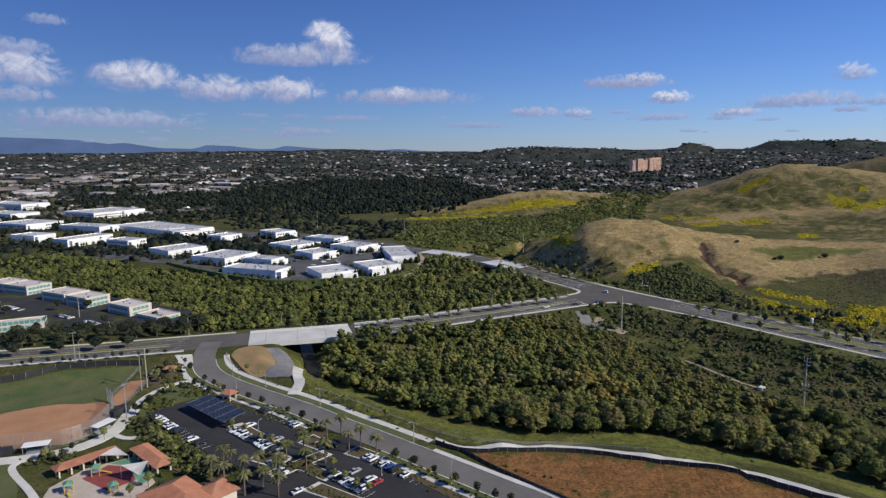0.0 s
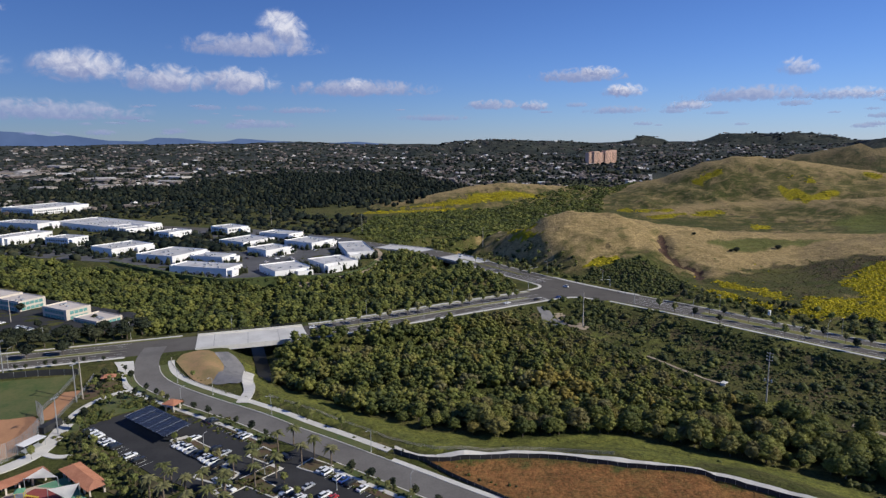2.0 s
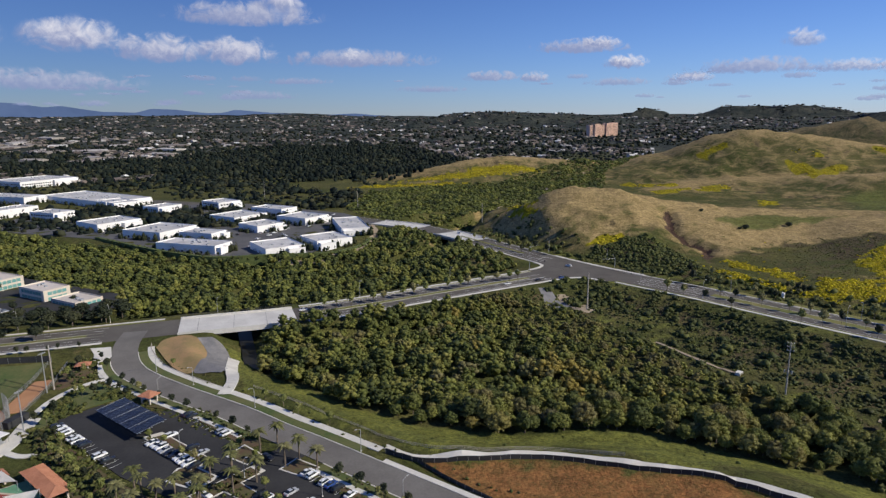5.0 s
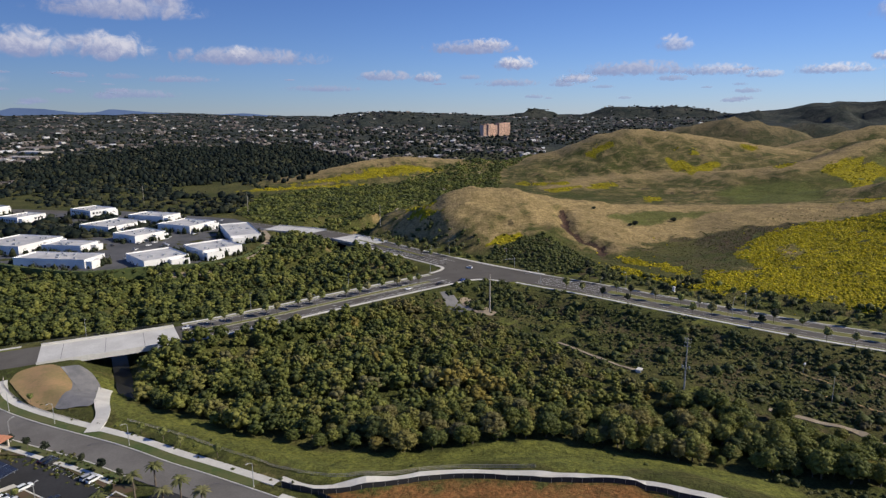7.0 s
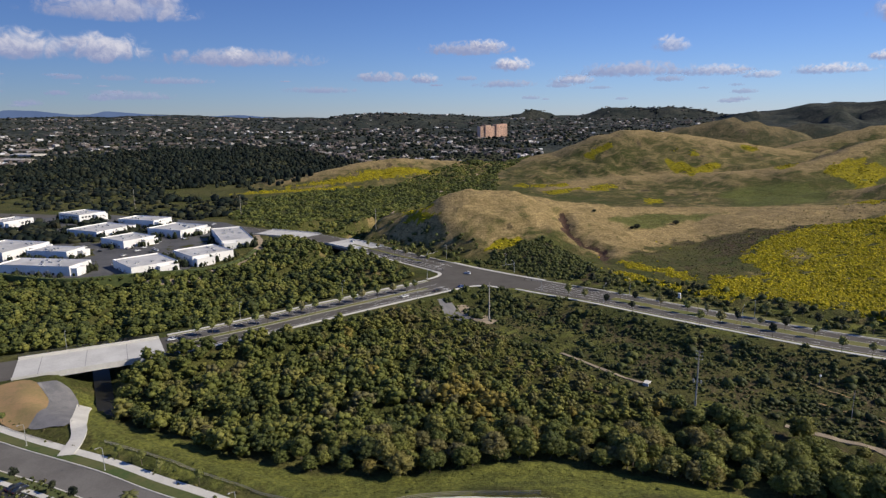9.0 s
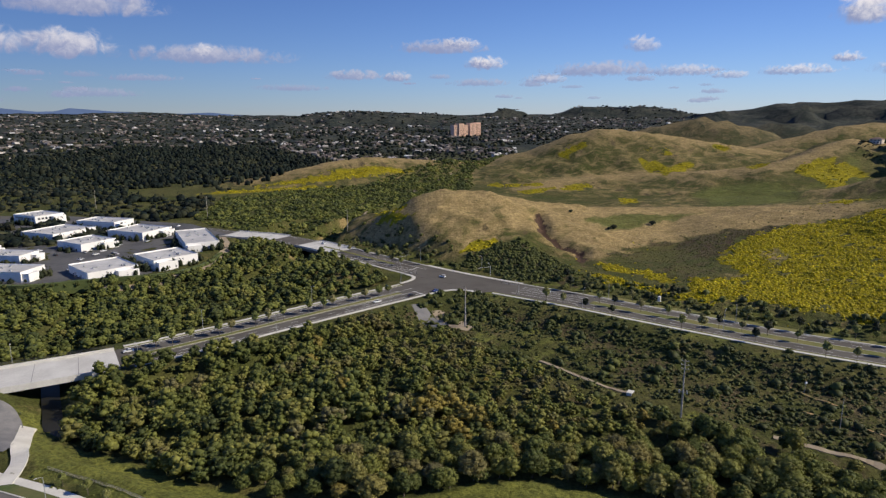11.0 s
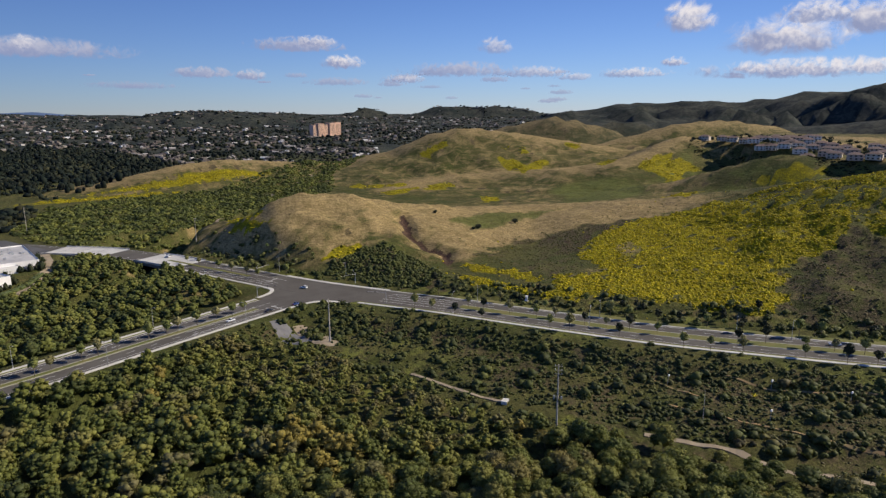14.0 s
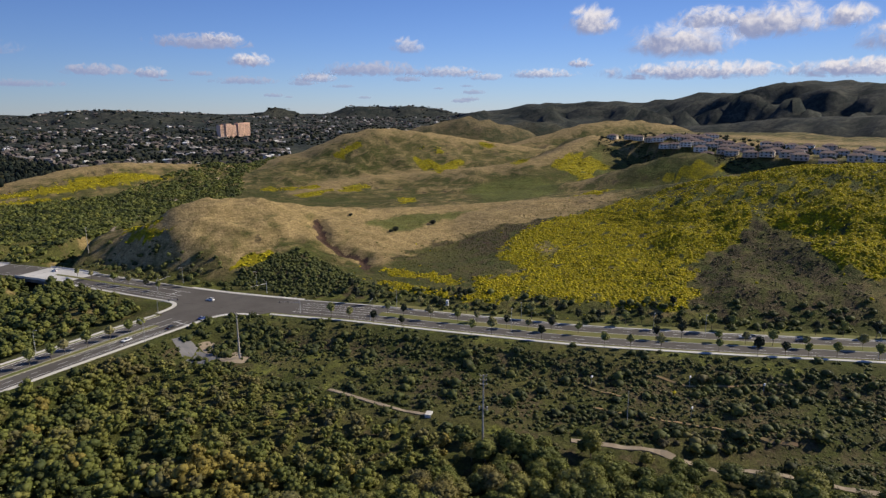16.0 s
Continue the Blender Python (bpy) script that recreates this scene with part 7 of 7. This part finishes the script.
# ---- street and park trees ----
SMALL = []
for _i in range(5):
    _v, _t = leafy(tree_rnd, crown_lobes(tree_rnd, 1.7, 1.9, 5.6, 5), 330, 0.5)
    SMALL.append((_v, _t, to_mesh("trunk", limbs(tree_rnd, 4.4, 0.1, 0.7, 3), M_BARK)))
SMALL_G = [(raw_mesh("crown", v, t, M_PALE), tr) for v, t, tr in SMALL]
SMALL_D = [(raw_mesh("crown", v, t, M_DARK), tr) for v, t, tr in SMALL]
BIG_D = []
for _i in range(4):
    _v, _t = leafy(tree_rnd, crown_lobes(tree_rnd, 3.6, 2.2, 8.0, 7), 650, 0.7)
    BIG_D.append((raw_mesh("crown", _v, _t, M_DARK), to_mesh("trunk", limbs(tree_rnd, 6.5, 0.22, 1.5, 4), M_BARK)))


def young(x, y, dark=False, s=1.0, name="street_tree"):
    s *= tree_rnd.uniform(0.8, 1.2)
    kinds = SMALL_D if dark else SMALL_G
    plant(kinds[tree_rnd.randint(5)], x, y, zat(x, y), s, s * tree_rnd.uniform(0.9, 1.15), "small round dark green street tree" if dark else "young pale green street tree with a slim trunk", "tree", "street trees", None, name)


for _x in range(6, 140, 9):
    _p = LA[np.argmin(np.abs(LA[:, 0] - _x))]
    young(_p[0] + tree_rnd.uniform(-2, 2), _p[1] + tree_rnd.uniform(-0.6, 0.6), False, 1.4)
for _k, _o in ((7, 0.0), (8, 14.2), (9, -15.5)):
    _line = offset_line(LC, _o)
    for _i in range(0, len(_line), 3):
        _p = _line[_i]
        if 120 < _p[1] < (385 if _o == 0 else 422) or (505 < _p[1] < 590 and _o <= 0):
            if tree_rnd.uniform() < 0.8:
                young(_p[0] + tree_rnd.uniform(-1.5, 1.5), _p[1] + tree_rnd.uniform(-3, 3), tree_rnd.uniform() < 0.4, 1.3)
for _i in range(0, len(LB), 2):
    for _o in (7.9, -14.5):
        _p = offset_line(LB, _o)[_i]
        if 180 < _p[1] < 345 and not (236 < _p[1] < 262 and _o > 0) and not (300 < _p[1] < 330 and _o < 0):
            if tree_rnd.uniform() < (0.85 if _o > 0 else 0.4 if _p[1] > 250 else 0.0):
                young(_p[0], _p[1], _o > 0, 0.85)
for _x in range(-200, -92, 10):
    _p = offset_line(LA, -20)[np.argmin(np.abs(LA[:, 0] - _x))]
    for _dy in (0, 8, 17):
        plant(BIG_D[tree_rnd.randint(4)], _p[0] + tree_rnd.uniform(-3, 3), _p[1] + _dy + tree_rnd.uniform(-2, 2), 0, tree_rnd.uniform(1.05, 1.35), tree_rnd.uniform(0.9, 1.15), "broad dark green street tree", "tree", "street trees")
for _x in (-184, -165, -147, -131):
    _p = LA[np.argmin(np.abs(LA[:, 0] - _x))]
    plant(BIG_D[tree_rnd.randint(4)], _p[0], _p[1], 0.15, 1.1, 1.0, "broad dark green street tree", "tree", "street trees")
for _x in range(-182, -106, 6):
    _p = offset_line(LA, 17.5)[np.argmin(np.abs(LA[:, 0] - _x))]
    young(_p[0], _p[1], True, 0.62)
# park trees and the office car park
PARK_SPOTS = [(-98, 338), (-94, 332), (-100, 328), (-92, 344), (-96, 322), (-90, 310), (-86, 306), (-82, 308), (-78, 312), (-74, 310), (-93, 296), (-90, 290), (-94, 286), (-90, 282), (-70, 304), (-66, 308), (-88, 272), (-84, 268), (-80, 262), (-76, 258), (-74, 252), (-70, 250), (-66, 246), (-62, 244), (-84, 274), (-78, 268), (-58, 238), (-54, 234), (-62, 234), (-56, 228), (-98, 262), (-104, 252), (-112, 246), (-66, 222), (-62, 218), (-104, 244), (-70, 216), (-50, 226), (-46, 222)]
for _x, _y in PARK_SPOTS:
    young(_x + tree_rnd.uniform(-1, 1), _y + tree_rnd.uniform(-1, 1), tree_rnd.uniform() < 0.6, 0.85, "park_tree")
for _x, _y in ((-50, 266), (-44, 262), (-36, 252), (-31, 248), (-18, 254), (-12, 246), (-6, 222), (-2, 219), (2, 214), (6, 210), (14, 232), (20, 226), (26, 219), (33, 212), (-7, 228)):
    young(_x, _y, False, 0.75, "park_tree")
for _i in range(34):
    _x, _y = tree_rnd.uniform(-300, -100), tree_rnd.uniform(405, 470)
    if _y < 405 + 0.42 * (-_x - 100) + 25 and abs(_x + 208) + abs(_y - 432) > 30:
        plant(BIG_D[tree_rnd.randint(4)], _x, _y, zat(_x, _y), tree_rnd.uniform(0.6, 0.95), tree_rnd.uniform(0.6, 0.95), "broad dark green tree by the office car park", "tree", "office trees", None, "shade_tree")


# ---- palms ----
def palm_meshes(seed):
    rnd = np.random.RandomState(seed)
    h = 7.0
    bm = bmesh.new()
    tube_into(bm, (0, 0, -0.3), (0.05, 0, h * 0.5), 0.24, 0.2, 7)
    tube_into(bm, (0.05, 0, h * 0.5), (0.1, 0.05, h), 0.2, 0.26, 7)
    trunk = to_mesh("trunk", bm, M_BARK)
    V, T, k = [], [], 0
    for i in range(26):
        a = 6.283 * i / 26 * 2.4 + rnd.uniform(-0.2, 0.2)
        up = rnd.uniform(0.05, 1.2)
        L = rnd.uniform(2.0, 2.7)
        d = np.array([math.cos(a), math.sin(a), 0])
        s = np.array([-math.sin(a), math.cos(a), 0])
        prev = None
        for j in range(6):
            t = j / 5
            c = np.array([0.1, 0.05, h]) + d * L * t * math.cos(up * (1 - 0.4 * t)) + np.array([0, 0, L * (math.sin(up) * t - 0.75 * t * t)])
            w = 0.42 * math.sin(math.pi * min(1, 0.15 + 0.85 * t) ** 0.8) + 0.03
            row = [c - s * w - (0, 0, 0.16), c, c + s * w - (0, 0, 0.16)]
            V += row
            if prev is not None:
                q = k
                for e in (0, 1):
                    T += [(q - 3 + e, q - 2 + e, q + 1 + e), (q - 3 + e, q + 1 + e, q + e)]
            prev = row
            k += 3
    return raw_mesh("crown", np.array(V), np.array(T), M_PALM), trunk


PALMS = [palm_meshes(s) for s in range(3)]
for _x, _y in ((-2, 240), (2, 244), (8, 238), (-6, 256), (-11, 251), (-19, 244), (-24, 236), (-10, 233), (-16, 228), (-25, 226), (-42, 230), (-48, 227), (-42, 221), (-37, 226), (-32, 227), (-24, 220), (-34, 214), (-29, 218), (-23, 212), (-46, 236), (-18, 238)):
    plant(PALMS[tree_rnd.randint(3)], _x, _y, G, 1.25, tree_rnd.uniform(0.95, 1.15), "tall date palm with arching fronds", "palm", "palms", None, "palm_tree")

# ---- hedges and bushes ----
rows = []
for _i in range(260):
    _t = tree_rnd.uniform()
    _p = Vector((-93, 282, 0)).lerp(Vector((-48, 228, 0)), _t) + W_ * tree_rnd.uniform(-6, 2)
    rows.append((_p.x, _p.y, G, tree_rnd.uniform(0.6, 1.3), tree_rnd.uniform(0.6, 1.3), tree_rnd.uniform(0.1, 0.8)))
for _i in range(len(LB)):
    for _o, _n in ((13.2, 5), (-B_W - 8.4, 1)):
        for _ in range(_n):
            _p = offset_line(LB, _o + tree_rnd.uniform(-1.4, 1.8))[_i] + tree_rnd.uniform(-2, 2, 2)
            if 170 < _p[1] < 345 and not (232 < _p[1] < 262 and _o > 0):
                rows.append((_p[0], _p[1], zat(*_p), tree_rnd.uniform(0.4, 0.8), tree_rnd.uniform(0.4, 0.8), tree_rnd.uniform(0, 1)))
for _x0, _y0, _x1, _y1 in ((-40, 288, -16, 262), (12, 236, 44, 202), (-30, 228, -10, 240), (-21, 233, -9, 222), (-52, 268, -28, 247), (-14, 217, 6, 203)):
    for _ in range(46):
        _t = tree_rnd.uniform()
        rows.append((_x0 + (_x1 - _x0) * _t + tree_rnd.uniform(-2, 2), _y0 + (_y1 - _y0) * _t + tree_rnd.uniform(-2, 2), G + 0.1, tree_rnd.uniform(0.35, 0.7), tree_rnd.uniform(0.35, 0.7), tree_rnd.uniform(0, 1)))
stuff("hedges", SHRUBS, rows, M_SCRUB, "clipped shrubs and hedges round the car park", "shrubs", 31)


def bush(x, y, s):
    ob = thing("bush", pose(x, y, zat(x, y) - 0.2), "lone round dark bush on the open hillside", "bush", "hillside bushes")
    ob.scale = (s, s, s)
    shared("foliage", LONE, ob)


_v, _t = leafy(tree_rnd, crown_lobes(tree_rnd, 1.6, 0.0, 2.2, 6), 260, 0.45)
LONE = raw_mesh("foliage", _v, _t, M_DARK)
for _x, _y, _s in ((391, 527, 1.9), (347, 521, 1.9), (372, 236, 1.7), (340, 518, 1.2), (470, 300, 1.0), (430, 250, 1.2), (330, 560, 1.2), (520, 380, 1.1)):
    bush(_x, _y, _s)


M_HEDGE = worn("hedge_leaves", (0.06, 0.085, 0.022), (0.10, 0.12, 0.035), 0.4, 2.5, 0.9, 0.0, 0.3)

# ---- houses on the far plateau ----
M_HWALL = [worn("peach_stucco", (0.48, 0.36, 0.28), (0.56, 0.43, 0.34), 0.2, 1.0, 0.85), worn("pale_stucco", (0.60, 0.55, 0.48), (0.66, 0.61, 0.54), 0.2, 1.0, 0.85), worn("beige_stucco", (0.50, 0.42, 0.33), (0.57, 0.49, 0.40), 0.2, 1.0, 0.85)]
M_HROOF = worn("brown_roof_tile", (0.15, 0.105, 0.085), (0.22, 0.15, 0.12), 0.3, 2.0, 0.85)
HOUSE_MESH = []
for _m in M_HWALL:
    HOUSE_MESH.append((to_mesh("wall", box_into(box(15, 11, 6.2), 8, 4, 3.2, 2, -6.5), _m), to_mesh("roof", hip_roof(15, 11, 2.6, 0.7), M_HROOF), to_mesh("window", box(2.0, 0.2, 1.5), M_GLASS)))


def house(x, y, turn, kind, rnd):
    ob = thing("house", pose(x, y, zat(x, y) - 0.6, 0, 0, turn), "two-storey stucco house with a brown tile roof", "house", "plateau houses")
    wall, roof, pane = HOUSE_MESH[kind]
    shared("wall", wall, ob)
    shared("roof", roof, ob, pose(0, 0, 6.2))
    for i in range(3):
        for s in range(2):
            shared("window", pane, ob, pose(-5 + 4.6 * i, -5.5 if not (s == 0 and i > 0) else -8.5, 1.2 + 2.9 * s))
    return ob


hrnd = random.Random(9)
_front = resample([p[:2] for p in PLATEAU_EDGE], 19)
for _row, (_dx, _dy) in enumerate(((16, 8), (66, 32), (128, 52), (205, 70))):
    for _p in _front:
        if hrnd.random() < (0.97 if _row < 1 else 0.8) and _p[1] < (720 if _row == 0 else 640 - 25 * _row):
            house(_p[0] + _dx + hrnd.uniform(-5, 5), _p[1] + _dy + hrnd.uniform(-4, 4), (-62 if _row % 2 == 0 else -66) + hrnd.uniform(-12, 12), hrnd.randint(0, 2), hrnd)
_r = []
for _p in _front:
    for _dx in (34, 37, 72, 78, 84, 92, 135, 142, 196, 250, -6, -14):
        _s = hrnd.uniform(2.0, 3.6)
        _x, _y = _p[0] + _dx + hrnd.uniform(-9, 9), _p[1] + 0.3 * _dx + hrnd.uniform(-9, 9)
        _r.append((_x, _y, -0.5, _s, _s * (0.4 if _dx < 0 else 1.1), hrnd.random()))
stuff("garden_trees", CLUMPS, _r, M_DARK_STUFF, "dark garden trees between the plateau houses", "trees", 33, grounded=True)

_r = []
for _p in resample([p[:2] for p in PLATEAU_EDGE], 3):
    for _ in range(7):
        _d = hrnd.uniform(-44, 6)
        _x, _y = _p[0] + _d * 0.9, _p[1] + _d * 0.42
        _s = hrnd.uniform(1.2, 2.6)
        _r.append((_x, _y, -0.3, _s, _s * 0.6, hrnd.uniform(0, 0.6)))
stuff("bank_shrubs", MOUNDS, _r, M_DARK_STUFF, "dark green shrubs on the bank below the houses", "shrubs", 37, grounded=True)

# trees round the white buildings
_r = []
for _b in WHITE_NEAR + WHITE_FAR:
    _t = radians(_b[4])
    for _ in range(52):
        _u = hrnd.choice((-1, 1)) * (_b[2] / 2 + hrnd.uniform(2, 6)) if hrnd.random() < 0.5 else hrnd.uniform(-0.5, 0.5) * _b[2]
        _v2 = hrnd.choice((-1, 1)) * (_b[3] / 2 + hrnd.uniform(2, 6)) if abs(_u) < _b[2] / 2 else hrnd.uniform(-0.5, 0.5) * _b[3]
        _x, _y = _b[0] + _u * math.cos(_t) - _v2 * math.sin(_t), _b[1] + _u * math.sin(_t) + _v2 * math.cos(_t)
        _s = hrnd.uniform(1.0, 2.3)
        _r.append((_x, _y, 0.3, _s, _s * hrnd.uniform(1.5, 2.6), hrnd.random()))
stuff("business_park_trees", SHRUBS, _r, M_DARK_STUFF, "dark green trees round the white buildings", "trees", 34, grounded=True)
slab("parking_lot", [(44, 640), (38, 600), (28, 568), (5, 547), (-60, 546), (-112, 567), (-190, 645), (-330, 720), (-330, 830), (-120, 880), (20, 760), (50, 690)], 0.12, 0.3, M_YARD, "dark asphalt yards between white buildings", "parking lot", 0.0)
slab("parking_lot", [(-110, 425), (-150, 410), (-330, 470), (-360, 560), (-300, 580), (-200, 510), (-120, 455)], 0.1, 0.3, M_LOT, "dark asphalt car park by the offices", "parking lot", 0.0)
for _x, _y, _n in ((-190, 440, 9), (-240, 470, 9), (-170, 425, 6), (-270, 495, 7)):
    for _i in range(_n):
        if hrnd.random() < 0.75:
            car(_x - 2.6 * _i * 0.8, _y + 2.6 * _i * 0.6, 55, hrnd.choice(("sedan", "suv")), hrnd.choice(("white", "silver", "black", "white")), 0.14, "parked by the offices")
for _i in range(110):
    _x, _y = hrnd.uniform(-180, 30), hrnd.uniform(560, 800)
    if all(math.hypot(_x - _b[0], _y - _b[1]) > 0.65 * max(_b[2], _b[3]) for _b in WHITE_NEAR + WHITE_FAR) and (inside(np.array([_x]), np.array([_y]), [(55, 600), (45, 560), (0, 548), (-60, 545), (-115, 565), (-190, 645), (-120, 860), (20, 760)], 1)[0] > 0.9):
        car(_x, _y, hrnd.choice((27, 117, 48)), hrnd.choice(("sedan", "suv")), hrnd.choice(("white", "silver", "black", "white")), 0.14, "parked between white buildings")
band("hedge", resample([(42, 600), (30, 566), (6, 545), (-40, 545), (-80, 545), (-112, 566), (-140, 590), (-200, 650)], 4), -1.6, 1.6, 2.0, 8.0, M_HEDGE, label="clipped green hedge round the business park", structure="hedge")

_line = resample([(42, 600), (30, 566), (6, 545), (-40, 545), (-80, 545), (-112, 566), (-140, 590), (-200, 650)], 1.6)
_r = [(p[0] + hrnd.uniform(-1.4, 1.4), p[1] + hrnd.uniform(-1.4, 1.4), hrnd.uniform(-1.6, 1.2), _s, _s * 1.1, hrnd.uniform(0.1, 0.6)) for p in _line for _s in (hrnd.uniform(1.0, 1.8), hrnd.uniform(0.9, 1.6))]
stuff("hedge_shrubs", SHRUBS, _r, M_SCRUB, "leafy green shrubs along the business park hedge", "shrubs", 36)
# dirt track round the business park
band("track", resample([(-50, 532), (-16, 533), (4, 537), (24, 554), (39, 582), (47, 625), (46, 676)], 3), -3.2, 3.2, 0.25, 0.8, M_DIRT, follow=height, label="pale dirt track beside the business park", structure="track")
slab("dirt_yard", [(10, 541), (24, 548), (36, 566), (44, 600), (40, 602), (33, 572), (22, 557), (8, 545)], 0.3, 0.5, M_DIRT, "bare pale dirt bank beside the track", "dirt", 0.0)
# shrubs in the planted corner and along the park paths
_r = []
for _i in range(420):
    _c = [(-97, 332, 7, 12), (-92, 302, 3, 9), (-86, 290, 5, 9), (-110, 247, 9, 4), (-76, 306, 6, 4), (-75, 256, 10, 9), (-66, 246, 8, 8), (-99, 340, 6, 4)][hrnd.randint(0, 7)]
    _x, _y = hrnd.gauss(_c[0], _c[2] * 0.55), hrnd.gauss(_c[1], _c[3] * 0.55)
    if inside(np.array([_x]), np.array([_y]), [(-88, 288), (-86, 280), (-52, 243), (-33, 228), (-12, 246), (-44, 287), (-76, 298)], 0.5)[0] > 0.5:
        continue
    _s = hrnd.uniform(0.5, 1.3)
    _r.append((_x, _y, 0.1, _s, _s * hrnd.uniform(0.8, 1.3), hrnd.uniform(0, 0.75)))
stuff("park_shrubs", SHRUBS, _r, M_SCRUB, "dark green shrubs in the park's planting beds", "shrubs", 35, grounded=True)
# young trees between the road and the foot of the hills
for _i in range(150):
    _k = tree_rnd.randint(len(LC))
    _p = offset_line(LC, -tree_rnd.uniform(18, 40))[_k]
    if 150 < _p[1] < 440 or 505 < _p[1] < 575:
        young(_p[0], _p[1], tree_rnd.uniform() < 0.35, 1.1, "roadside_tree")
